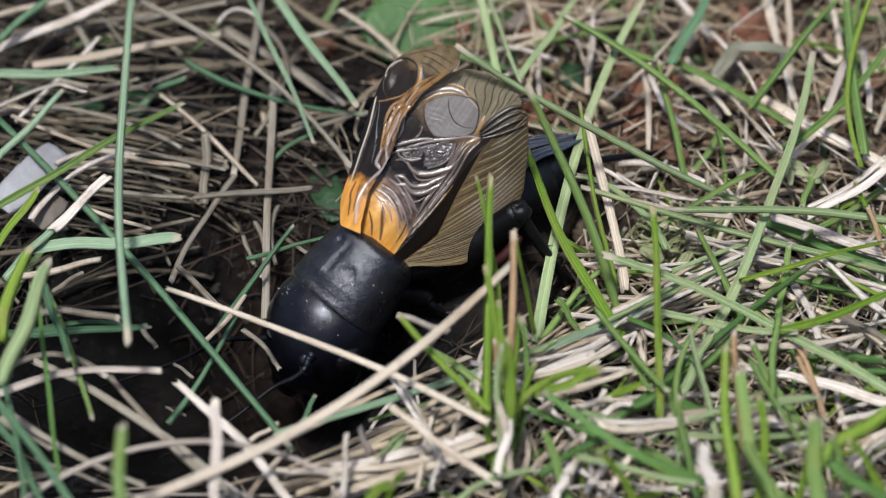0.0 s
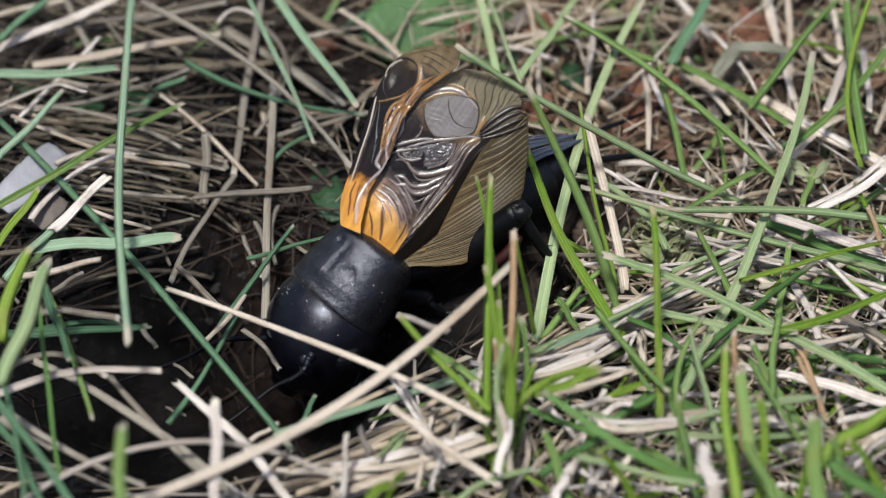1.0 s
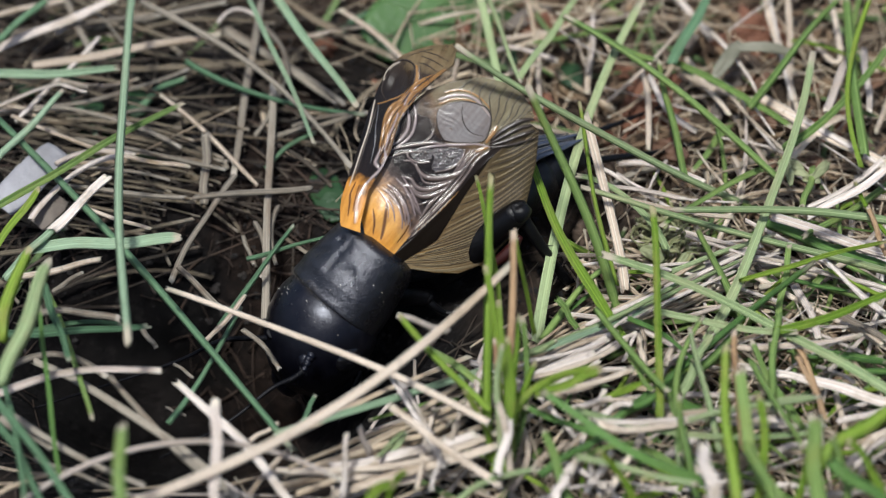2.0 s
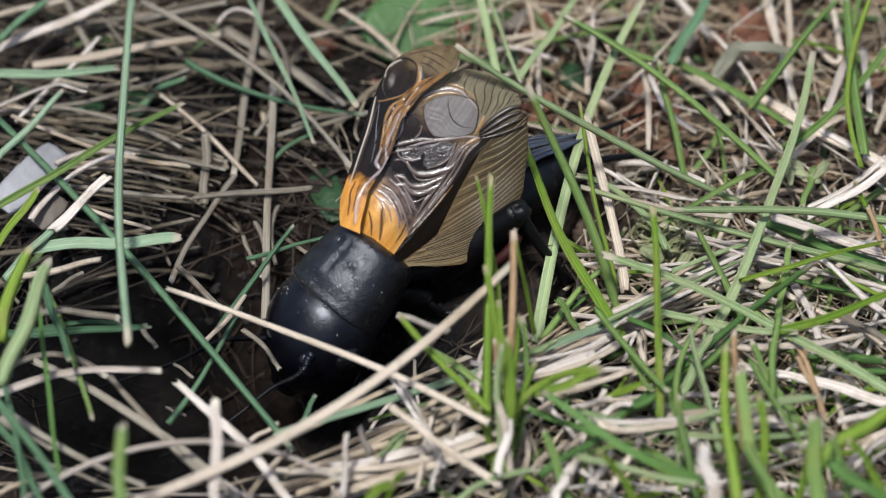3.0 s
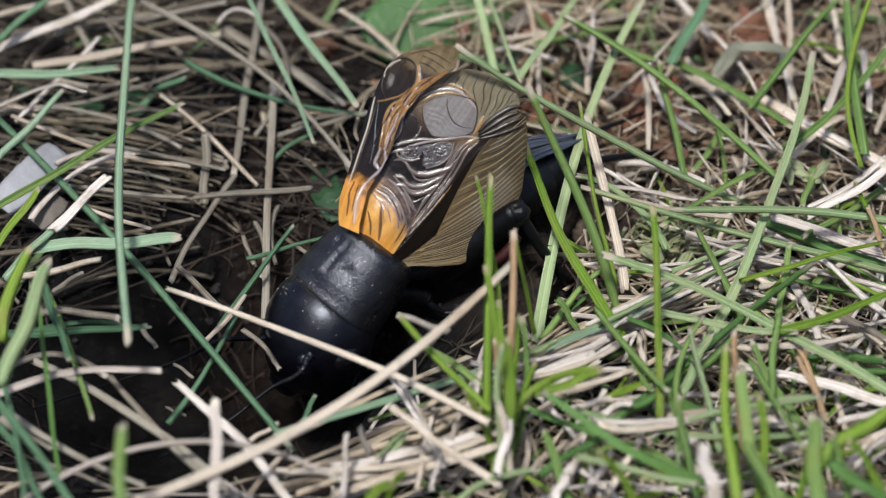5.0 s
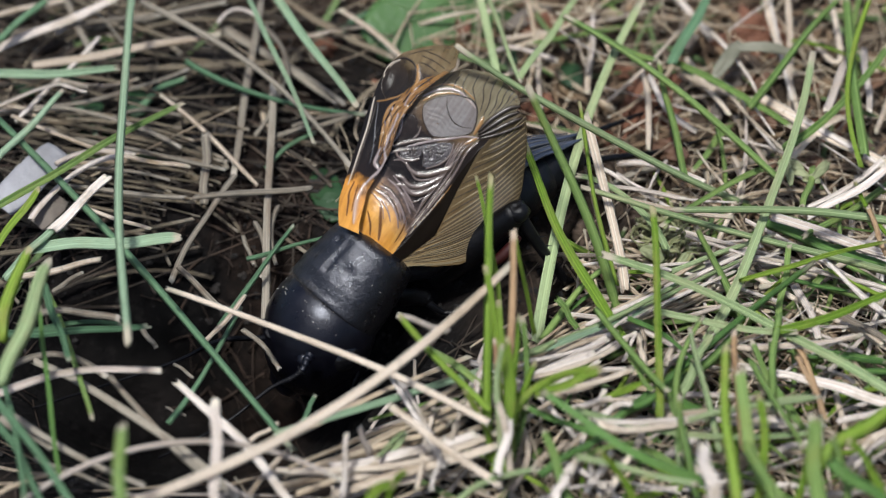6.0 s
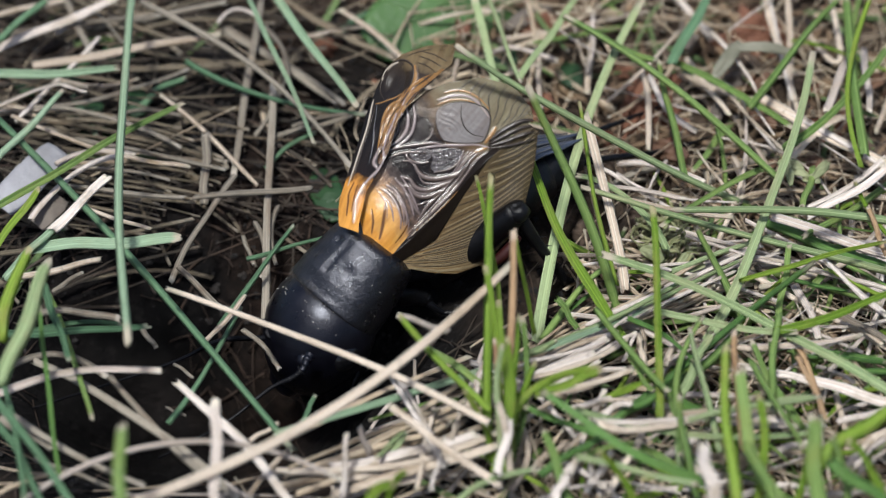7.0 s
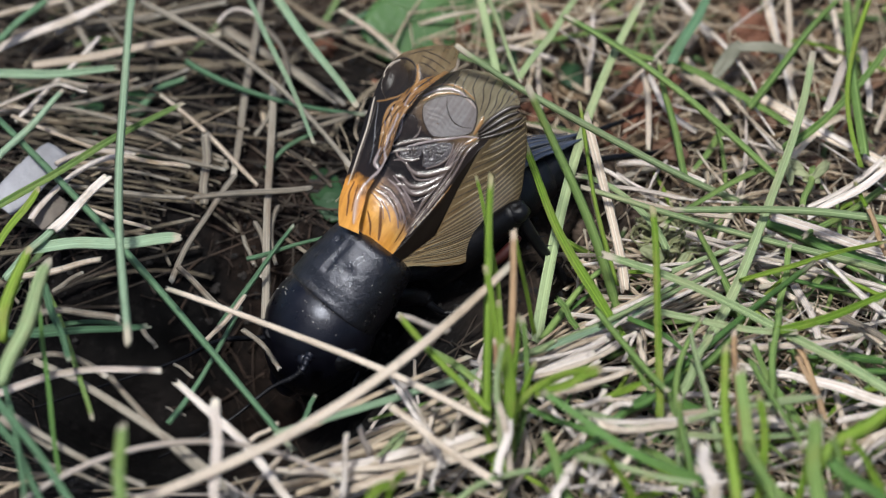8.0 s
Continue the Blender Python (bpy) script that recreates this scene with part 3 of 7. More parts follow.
blade("G", (10.3, -7.3, 0.5), (8.1, -3.8, 7.2), (4.6, -1.4, 14.0), 0.57)
blade("Y", (10.0, -10.2, 3.0), (6.7, -4.5, 4.5), (4.7, 2.6, 6.0), 0.61)
blade("H", (5.2, -9.3, 2.0), (6.7, 3.5, 4.0), (12.5, 16.3, 6.0), 0.64)
blade("Y", (9.8, -5.9, 3.0), (8.5, -0.6, 5.0), (8.0, 5.1, 7.0), 0.29)
blade("S", (10.4, -5.4, 2.0), (9.9, 0.0, 4.0), (8.3, 5.3, 6.0), 0.56)
blade("H", (2.8, 17.3, 5.0), (3.7, 13.1, 5.0), (4.7, 9.1, 5.0), 0.31)
blade("H", (4.6, 10.6, 4.0), (6.5, 14.1, 4.5), (8.5, 17.5, 5.0), 0.46)
blade("B", (14.1, 12.3, 4.0), (15.3, 14.9, 4.5), (16.6, 17.5, 5.0), 0.66)
blade("G", (14.3, 2.9, 3.0), (13.6, 7.0, 4.0), (13.1, 11.2, 5.0), 0.44)
blade("G", (16.9, -7.6, 2.0), (15.6, -5.0, 3.0), (14.5, -2.2, 4.0), 0.42)
blade("G", (18.5, 8.1, 4.0), (21.4, 12.9, 4.5), (24.9, 17.3, 5.0), 0.46)
blade("H", (14.6, -10.2, 3.0), (19.5, -1.7, 5.0), (22.1, 9.7, 7.0), 0.59)
blade("G", (20.2, 4.5, 4.0), (24.5, 7.4, 4.5), (27.4, 12.9, 5.0), 0.51)
blade("Y", (24.5, 2.8, 4.0), (23.3, 9.0, 5.5), (26.3, 15.1, 7.0), 0.38)
blade("G", (24.8, 3.8, 4.0), (25.0, 10.5, 4.5), (25.2, 17.5, 5.0), 0.70)
blade("S", (21.5, 10.6, 1.0), (21.8, 15.8, 1.5), (22.2, 21.2, 2.0), 0.43)
blade("S", (21.9, 11.2, 1.0), (21.2, 16.0, 1.5), (20.7, 21.2, 2.0), 0.47)
blade("S", (19.5, 11.2, 2.0), (22.9, 7.5, 2.5), (26.3, 4.1, 3.0), 0.69)
blade("W", (20.0, 6.5, 2.0), (18.4, 9.2, 2.5), (16.7, 12.0, 3.0), 0.24)
blade("H", (25.7, -2.8, 5.0), (19.4, -2.1, 5.5), (13.0, -2.9, 6.0), 0.49)
blade("H", (25.7, -5.0, 3.0), (16.8, -2.7, 4.0), (8.0, 0.0, 5.0), 0.42)
blade("H", (24.3, -15.1, 4.0), (17.3, -9.3, 5.0), (8.8, -6.4, 6.0), 0.53)
blade("Y", (11.4, -17.6, 5.0), (11.8, -11.7, 7.0), (11.5, -5.6, 9.0), 0.46)
blade("W", (21.1, -0.4, 3.0), (23.9, 1.0, 3.5), (26.4, 3.1, 4.0), 0.50)
blade("W", (19.2, -0.4, 3.0), (22.5, -2.1, 3.0), (25.7, -3.6, 3.0), 0.59)
blade("D", (18.9, 0.1, 2.0), (22.3, -1.8, 2.0), (25.8, -3.6, 2.0), 0.66)
blade("Y", (16.7, -6.5, 4.0), (20.8, -5.2, 4.5), (25.0, -4.4, 5.0), 0.29)
blade("Y", (18.2, -11.3, 5.0), (21.5, -10.6, 5.5), (24.8, -9.2, 6.0), 0.47)
blade("W", (13.1, -0.2, 2.0), (19.4, -2.6, 2.0), (25.4, -5.7, 2.0), 0.26)
blade("W", (12.8, -4.9, 2.0), (15.6, -3.3, 2.0), (18.5, -1.6, 2.0), 0.46)
blade("H", (13.0, -4.8, 3.0), (16.0, -3.3, 3.0), (19.1, -1.8, 3.0), 0.33)
blade("G", (18.6, -9.2, 3.0), (19.1, -6.4, 3.5), (19.7, -3.6, 4.0), 0.42)
blade("H", (11.9, -8.9, 4.0), (15.5, -10.8, 4.5), (19.2, -11.4, 5.0), 0.40)
blade("Y", (2.5, -18.6, 3.0), (2.1, -12.5, 7.5), (2.6, -6.3, 12.0), 0.54)
blade("T", (3.2, -18.6, 3.0), (3.6, -14.5, 7.5), (3.7, -10.5, 12.0), 0.42)
blade("Y", (5.0, -10.5, 4.0), (4.3, -9.7, 7.0), (3.9, -8.9, 10.0), 0.28)
blade("Y", (3.1, -11.2, 6.0), (2.8, -7.7, 8.0), (1.8, -4.3, 10.0), 0.25)
blade("Y", (3.6, -19.8, 4.0), (3.4, -16.3, 6.5), (2.9, -12.8, 9.0), 0.42)
blade("Y", (2.7, -19.8, 3.0), (3.9, -16.6, 5.5), (3.8, -13.0, 8.0), 0.60)
blade("Y", (2.4, -17.9, 6.0), (-0.0, -15.6, 7.0), (-2.3, -13.0, 8.0), 0.42)
blade("W", (0.3, -12.3, 6.0), (-1.0, -12.6, 7.0), (-2.4, -13.0, 8.0), 0.36)
blade("G", (2.6, -14.7, 4.0), (0.6, -13.4, 4.5), (-1.3, -12.1, 5.0), 0.43)
blade("E", (-8.8, -17.8, 4.0), (1.6, -13.9, 4.0), (12.1, -8.2, 4.0), 0.40)
blade("W", (4.4, -11.4, 2.0), (6.9, -10.5, 2.5), (9.4, -9.5, 3.0), 0.63)
blade("S", (5.3, -13.2, 2.0), (7.8, -12.7, 2.5), (10.4, -12.1, 3.0), 0.37)
blade("W", (3.0, -12.6, 3.0), (5.8, -16.2, 3.0), (8.9, -10.0, 3.0), 0.43)
blade("D", (13.8, -23.1, 6.0), (9.0, -21.6, 7.0), (5.0, -18.3, 8.0), 0.52)
blade("D", (8.2, -18.8, 5.0), (6.2, -18.2, 5.5), (4.3, -17.7, 6.0), 0.39)
blade("D", (5.0, -21.5, 5.0), (6.7, -20.5, 5.5), (8.4, -19.5, 6.0), 0.50)
blade("G", (8.4, -9.7, 5.0), (9.9, -13.6, 5.5), (11.9, -16.7, 6.0), 0.40)
blade("D", (9.2, -16.8, 4.0), (10.5, -16.1, 4.5), (11.8, -15.5, 5.0), 0.51)
blade("D", (12.0, -14.7, 4.0), (13.0, -16.2, 4.5), (14.0, -17.7, 5.0), 0.54)
blade("H", (7.0, -17.0, 5.0), (13.0, -20.0, 5.5), (19.5, -19.4, 6.0), 0.35)
blade("S", (11.8, -17.5, 5.0), (15.4, -16.4, 5.0), (18.6, -18.2, 5.0), 0.33)
blade("T", (15.5, -20.6, 6.0), (15.1, -17.9, 7.5), (15.2, -15.1, 9.0), 0.38)
blade("Y", (14.7, -25.1, 7.0), (14.3, -21.2, 8.5), (14.5, -17.1, 10.0), 0.58)
blade("G", (17.1, -24.3, 6.0), (15.0, -21.5, 7.5), (15.3, -17.6, 9.0), 0.73)
blade("G", (18.8, -25.1, 7.0), (18.7, -23.4, 8.5), (18.6, -21.8, 10.0), 0.86)
blade("Y", (19.1, -22.4, 7.0), (20.8, -20.8, 8.0), (23.0, -20.4, 9.0), 0.82)
blade("W", (19.9, -13.1, 3.0), (22.1, -14.4, 3.5), (24.2, -15.8, 4.0), 0.62)
blade("W", (16.9, -11.5, 4.0), (19.7, -11.7, 4.0), (22.7, -10.7, 4.0), 0.31)
blade("W", (13.6, -25.1, 7.0), (13.2, -24.4, 8.5), (12.9, -23.7, 10.0), 0.74)
blade("W", (-5.3, -21.9, 3.0), (-5.1, -20.7, 4.5), (-5.0, -19.5, 6.0), 0.35)
blade("W", (-3.9, -18.4, 3.0), (-4.1, -18.3, 4.0), (-4.4, -18.2, 5.0), 0.36)
blade("W", (0.0, -20.1, 4.0), (-1.2, -17.3, 4.5), (-2.8, -14.6, 5.0), 0.33)
blade("S", (2.9, -22.1, 5.0), (0.0, -20.4, 6.0), (-2.8, -18.5, 7.0), 0.44)
blade("S", (-8.8, -19.5, 3.0), (-2.6, -20.6, 3.5), (3.0, -17.7, 4.0), 0.39)
blade("S", (-5.7, -21.2, 3.0), (-1.4, -19.8, 3.5), (3.0, -18.6, 4.0), 0.54)
blade("G", (12.1, -13.8, 3.0), (14.5, -12.4, 3.5), (16.4, -10.1, 4.0), 0.53)
blade("G", (12.9, -17.9, 4.0), (11.5, -14.3, 5.0), (14.1, -11.2, 6.0), 0.36)
blade("G", (17.7, -15.6, 3.0), (17.8, -13.8, 4.0), (17.8, -11.9, 5.0), 0.37)
blade("G", (19.2, -16.6, 3.0), (17.7, -14.5, 4.0), (16.7, -11.9, 5.0), 0.43)
blade("S", (-2.0, -15.6, 2.0), (0.8, -14.8, 2.5), (3.6, -13.8, 3.0), 0.37)
blade("W", (1.4, -12.9, 2.0), (2.3, -10.2, 2.0), (2.9, -7.4, 2.0), 0.28)
blade("W", (4.8, -9.1, 2.0), (4.5, -8.8, 2.5), (4.3, -8.5, 3.0), 0.41)
blade("Y", (9.0, -15.1, 4.0), (10.3, -14.8, 4.5), (11.7, -14.6, 5.0), 0.30)
blade("G", (12.5, -19.4, 3.0), (10.2, -17.1, 3.5), (7.3, -19.4, 4.0), 0.36)
blade("G", (6.5, -23.3, 5.0), (5.8, -21.3, 5.5), (5.2, -19.2, 6.0), 0.47)
blade("B", (-8.0, -16.2, 2.0), (-7.4, -15.2, 2.5), (-6.9, -14.2, 3.0), 0.31)
blade("W", (-11.8, -19.3, 2.0), (-10.7, -20.5, 2.5), (-9.5, -21.7, 3.0), 0.24)
blade("G", (5.6, -9.1, 2.0), (7.1, -6.2, 2.5), (9.4, -4.3, 3.0), 0.45)
blade("H", (12.8, -3.0, 3.0), (11.4, 1.7, 3.5), (7.8, 2.1, 4.0), 0.40)
blade("G", (18.9, 3.7, 3.0), (15.5, 1.3, 3.5), (12.5, -2.1, 4.0), 0.36)
blade("G", (21.9, 3.7, 3.0), (21.3, 1.4, 3.5), (20.7, -0.7, 4.0), 0.47)
blade("G", (26.3, 3.3, 2.0), (23.5, 0.4, 2.5), (20.7, -2.0, 3.0), 0.47)
blade("T", (25.1, -4.4, 4.0), (24.5, -3.5, 5.0), (24.0, -2.6, 6.0), 0.32)
blade("S", (23.3, 18.5, 1.0), (25.7, 11.2, 1.5), (24.9, 20.6, 2.0), 0.42)
blade("G", (17.4, -8.2, 1.0), (20.1, -6.3, 2.0), (22.4, -3.9, 3.0), 0.49)
blade("Y", (15.8, -8.2, 1.0), (17.8, -6.5, 2.0), (19.8, -4.8, 3.0), 0.39)
blade("G", (20.2, -2.8, 1.0), (22.4, -5.3, 2.0), (24.6, -7.4, 3.0), 0.42)
blade("W", (20.0, -4.7, 2.0), (20.6, -7.3, 2.5), (20.8, -10.0, 3.0), 0.45)
blade("T", (20.4, -15.4, 3.0), (20.2, -12.9, 3.5), (19.1, -11.0, 4.0), 0.37)
blade("Y", (2.9, -18.8, 3.0), (3.4, -15.0, 6.5), (2.2, -11.2, 10.0), 0.36)
blade("R", (-22.2, -9.0, 4.0), (-20.2, -9.1, 4.5), (-17.6, -10.4, 5.0), 0.40)
blade("R", (-15.2, -3.5, 2.0), (-13.9, -5.2, 2.0), (-12.4, -6.9, 2.0), 0.36)
blade("S", (-13.3, -9.3, 2.0), (-12.1, -8.1, 2.5), (-11.1, -6.7, 3.0), 0.33)
blade("B", (-21.7, -9.6, 7.0), (-20.8, -12.0, 6.5), (-19.9, -14.4, 6.0), 0.40)
blade("R", (-16.9, -8.3, 2.0), (-16.3, -9.5, 2.5), (-15.8, -10.7, 3.0), 0.30)
blade("R", (-21.7, -7.3, 4.0), (-20.9, -7.0, 4.5), (-20.0, -6.8, 5.0), 0.25)
blade("B", (-15.1, -14.1, 0.5), (-13.0, -10.7, 1.0), (-11.5, -6.2, 1.5), 0.36)
blade("R", (-11.3, -7.5, 1.0), (-10.0, -8.8, 1.2), (-9.1, -10.5, 1.0), 0.30)
blade("S", (-10.4, -16.6, 2.0), (-9.6, -16.0, 2.0), (-8.9, -15.3, 2.0), 0.30)
blade("R", (-15.1, -9.5, 0.3), (-14.5, -10.0, 0.4), (-14.0, -10.5, 0.3), 0.20)
blade("R", (-15.3, -12.7, 0.3), (-14.8, -13.1, 0.4), (-14.2, -13.3, 0.3), 0.16)
blade("Y", (3.3, -19.4, 3.0), (3.5, -17.1, 5.0), (4.9, -15.4, 7.0), 0.42)
blade("Y", (2.6, -19.0, 3.0), (2.4, -17.9, 5.0), (1.1, -17.4, 7.0), 0.36)
blade("T", (3.0, -18.8, 3.0), (3.0, -16.7, 5.5), (2.7, -14.7, 8.0), 0.27)
blade("G", (3.5, -18.8, 3.0), (5.0, -16.1, 5.5), (4.2, -13.0, 8.0), 0.36)
blade("Y", (3.1, -20.6, 4.0), (3.3, -15.4, 6.0), (8.1, -16.7, 8.0), 0.48)
blade("W", (2.9, -19.7, 2.0), (2.8, -17.0, 3.0), (-0.1, -18.3, 4.0), 0.42)
blade("H", (0.5, -22.7, 4.0), (2.3, -21.4, 5.0), (4.8, -21.9, 6.0), 0.41)
blade("Y", (-2.7, -23.5, 5.0), (-2.9, -23.1, 6.5), (-1.8, -23.8, 8.0), 0.40)
blade("Y", (16.0, -23.5, 5.0), (16.6, -21.5, 7.0), (16.1, -19.5, 9.0), 0.47)
blade("G", (13.1, -23.5, 5.0), (12.2, -21.2, 6.5), (12.2, -18.7, 8.0), 0.41)
blade("Y", (17.8, -24.3, 6.0), (18.4, -23.1, 7.5), (18.4, -21.8, 9.0), 0.40)
blade("G", (20.4, -24.3, 6.0), (20.4, -23.1, 7.5), (19.5, -22.2, 9.0), 0.46)
blade("Y", (22.1, -24.3, 6.0), (22.1, -22.9, 7.5), (20.3, -22.6, 9.0), 0.52)
blade("Y", (9.7, -23.5, 5.0), (9.4, -22.5, 6.5), (7.9, -22.5, 8.0), 0.40)
blade("S", (8.7, -20.9, 3.0), (9.8, -19.3, 3.5), (10.6, -17.5, 4.0), 0.42)
blade("W", (6.7, -19.8, 3.0), (7.6, -17.2, 3.5), (8.7, -14.7, 4.0), 0.36)
blade("B", (-24.3, -13.1, 5.0), (-21.8, -19.1, 6.0), (-20.9, -25.1, 7.0), 0.36)
blade("R", (-22.4, -11.7, 3.0), (-15.7, -15.7, 3.5), (-10.3, -22.7, 4.0), 0.43)
blade("G", (14.4, 13.3, 3.0), (18.1, 10.4, 3.5), (20.9, 6.1, 4.0), 0.42)
blade("W", (26.5, 15.9, 2.0), (26.2, 12.2, 2.5), (25.8, 8.7, 3.0), 0.50)
blade("W", (26.2, 17.3, 1.0), (24.8, 13.5, 1.5), (23.4, 9.8, 2.0), 0.57)
blade("S", (24.4, 9.4, 2.0), (22.2, 7.8, 2.5), (20.8, 4.7, 3.0), 0.48)
blade("R", (20.7, 8.0, 1.0), (17.9, 6.4, 1.0), (15.3, 4.2, 1.0), 0.52)
blade("W", (8.7, 2.2, 3.0), (11.4, 1.5, 3.5), (14.0, 0.1, 4.0), 0.30)
blade("S", (6.0, 18.5, 1.0), (6.0, 14.2, 1.5), (6.0, 10.0, 2.0), 0.35)
blade("S", (9.5, 18.5, 1.0), (9.2, 15.0, 1.5), (8.9, 11.6, 2.0), 0.43)
blade("R", (13.5, 6.3, 1.0), (11.3, 5.5, 1.0), (9.3, 3.6, 1.0), 0.41)
blade("G", (17.8, 10.1, 1.0), (16.3, 7.3, 1.5), (14.9, 4.5, 2.0), 0.41)
blade("S", (15.4, 16.0, 1.0), (16.5, 12.7, 1.5), (17.5, 9.5, 2.0), 0.42)
blade("S", (18.0, 10.6, 1.0), (19.0, 6.9, 1.5), (20.0, 3.3, 2.0), 0.31)
blade("W", (20.3, 4.7, 2.0), (21.4, 4.4, 2.0), (22.0, 3.0, 2.0), 0.31)
blade("W", (4.4, -14.1, 4.0), (6.8, -12.5, 4.0), (9.1, -11.0, 4.0), 0.28)
blade("W", (4.6, -12.6, 4.0), (7.2, -12.4, 4.0), (9.5, -10.3, 4.0), 0.25)
blade("S", (4.9, -13.8, 4.0), (7.7, -13.2, 4.0), (10.1, -11.0, 4.0), 0.28)
blade("H", (4.3, -12.4, 4.0), (5.2, -12.2, 4.5), (6.2, -12.0, 5.0), 0.37)
blade("W", (6.8, -13.1, 3.0), (8.3, -12.5, 3.5), (9.9, -13.2, 4.0), 0.31)
blade("S", (12.3, -12.6, 4.0), (12.4, -10.6, 4.0), (14.4, -11.2, 4.0), 0.25)
blade("W", (5.3, -14.7, 4.0), (7.0, -13.9, 4.0), (8.5, -12.6, 4.0), 0.31)
blade("B", (-23.1, 12.5, 1.0), (-22.0, 10.8, 1.0), (-21.2, 8.8, 1.0), 0.42)
blade("B", (-18.7, 11.4, 1.0), (-17.7, 13.5, 1.0), (-16.1, 14.1, 1.0), 0.50)
blade("B", (-6.6, 18.5, 1.0), (-5.4, 20.7, 1.0), (-3.4, 20.7, 1.0), 0.44)
blade("R", (-21.7, 7.2, 2.0), (-17.2, 5.6, 2.5), (-13.0, 4.7, 2.0), 0.27)
blade("R", (-25.1, 10.3, 2.0), (-20.2, 9.7, 2.5), (-15.8, 6.6, 2.0), 0.28)
blade("R", (-22.3, 3.3, 2.0), (-18.6, 2.1, 2.5), (-15.2, 2.3, 2.0), 0.30)
blade("R", (-24.4, 4.7, 2.0), (-20.3, 4.9, 2.5), (-16.3, 3.8, 2.0), 0.24)
blade("W", (-22.9, 4.2, 3.0), (-20.9, 6.1, 3.0), (-18.3, 4.9, 3.0), 0.31)
blade("W", (-23.9, -0.5, 3.0), (-22.4, 4.0, 3.0), (-18.7, 5.0, 3.0), 0.41)
blade("W", (-5.8, -19.3, 3.0), (-1.8, -19.2, 3.5), (1.9, -17.7, 4.0), 0.57)
blade("S", (-5.8, -20.1, 3.0), (-3.0, -20.0, 3.0), (-0.6, -18.1, 3.0), 0.42)
blade("S", (-5.8, -20.0, 2.0), (-3.2, -20.3, 2.5), (-0.7, -19.6, 3.0), 0.48)
blade("W", (-2.7, -13.4, 4.0), (-1.2, -16.7, 4.5), (-0.1, -20.2, 5.0), 0.30)
blade("W", (-0.1, -19.4, 4.0), (-0.4, -20.9, 4.5), (-0.6, -22.5, 5.0), 0.26)
blade("S", (-0.5, -15.1, 3.0), (-0.9, -18.4, 3.5), (-1.4, -21.6, 4.0), 0.33)
blade("S", (0.9, -15.5, 3.0), (0.7, -16.8, 3.5), (0.5, -18.2, 4.0), 0.27)
blade("S", (-2.2, -15.5, 2.0), (0.2, -15.1, 2.5), (2.5, -14.4, 3.0), 0.49)
blade("H", (-2.0, -16.8, 3.0), (-2.7, -18.2, 3.5), (-3.5, -19.5, 4.0), 0.36)
blade("B", (-5.2, -16.8, 1.0), (-4.1, -16.7, 1.5), (-3.1, -16.6, 2.0), 0.31)
blade("D", (0.7, -14.0, 1.0), (-0.5, -15.4, 1.5), (-1.7, -16.8, 2.0), 0.40)
blade("Y", (-3.7, -25.9, 8.0), (-3.3, -25.3, 8.5), (-2.5, -25.3, 9.0), 0.62)
blade("S", (6.5, -18.5, 4.0), (5.5, -19.5, 4.5), (4.7, -21.0, 5.0), 0.36)
blade("S", (6.7, -13.8, 3.0), (5.3, -15.4, 3.5), (4.0, -17.3, 4.0), 0.30)
blade("S", (3.6, -20.1, 2.0), (4.8, -18.5, 2.5), (4.3, -16.6, 3.0), 0.36)
blade("W", (6.0, -20.7, 2.0), (6.1, -19.3, 2.5), (7.2, -18.8, 3.0), 0.39)
blade("S", (6.6, -13.9, 3.0), (8.4, -13.1, 3.0), (10.1, -12.3, 3.0), 0.49)
blade("W", (6.8, -16.0, 4.0), (8.4, -15.4, 4.0), (10.1, -15.2, 4.0), 0.30)
blade("W", (8.3, -16.9, 4.0), (8.9, -16.0, 4.5), (10.0, -16.7, 5.0), 0.42)
blade("W", (8.2, -17.8, 5.0), (11.3, -18.8, 5.5), (14.5, -18.0, 6.0), 0.36)
blade("H", (6.9, -21.1, 6.0), (9.9, -22.4, 6.5), (12.8, -23.8, 7.0), 0.38)
blade("W", (11.6, -18.1, 2.0), (12.6, -17.7, 2.5), (13.5, -17.1, 3.0), 0.52)
blade("W", (7.6, -20.1, 2.0), (8.2, -19.1, 2.5), (9.0, -18.2, 3.0), 0.42)
blade("H", (12.4, -20.4, 4.0), (12.3, -18.2, 4.5), (12.0, -16.0, 5.0), 0.36)
blade("H", (14.4, -19.9, 5.0), (13.8, -16.1, 5.5), (13.3, -12.0, 6.0), 0.36)
blade("H", (12.8, -14.9, 4.0), (13.7, -13.1, 4.5), (14.7, -11.3, 5.0), 0.49)
blade("S", (12.2, -12.1, 3.0), (12.2, -10.7, 3.5), (13.8, -11.5, 4.0), 0.37)
blade("S", (11.1, -10.9, 2.0), (11.0, -10.2, 2.5), (10.8, -9.5, 3.0), 0.38)
blade("W", (9.9, -11.7, 3.0), (10.3, -11.1, 3.5), (10.6, -10.5, 4.0), 0.22)
blade("Y", (6.6, -13.8, 4.0), (7.5, -13.6, 4.0), (8.4, -13.5, 4.0), 0.43)
blade("S", (6.5, -17.4, 2.0), (7.1, -17.1, 2.5), (7.6, -16.8, 3.0), 0.36)
blade("W", (21.1, -16.1, 3.0), (22.4, -16.2, 3.5), (23.7, -16.0, 4.0), 0.37)
blade("W", (16.0, -12.1, 3.0), (18.2, -12.2, 3.0), (20.2, -13.4, 3.0), 0.44)
blade("S", (15.5, -16.2, 4.0), (17.0, -16.3, 4.0), (18.3, -17.1, 4.0), 0.36)
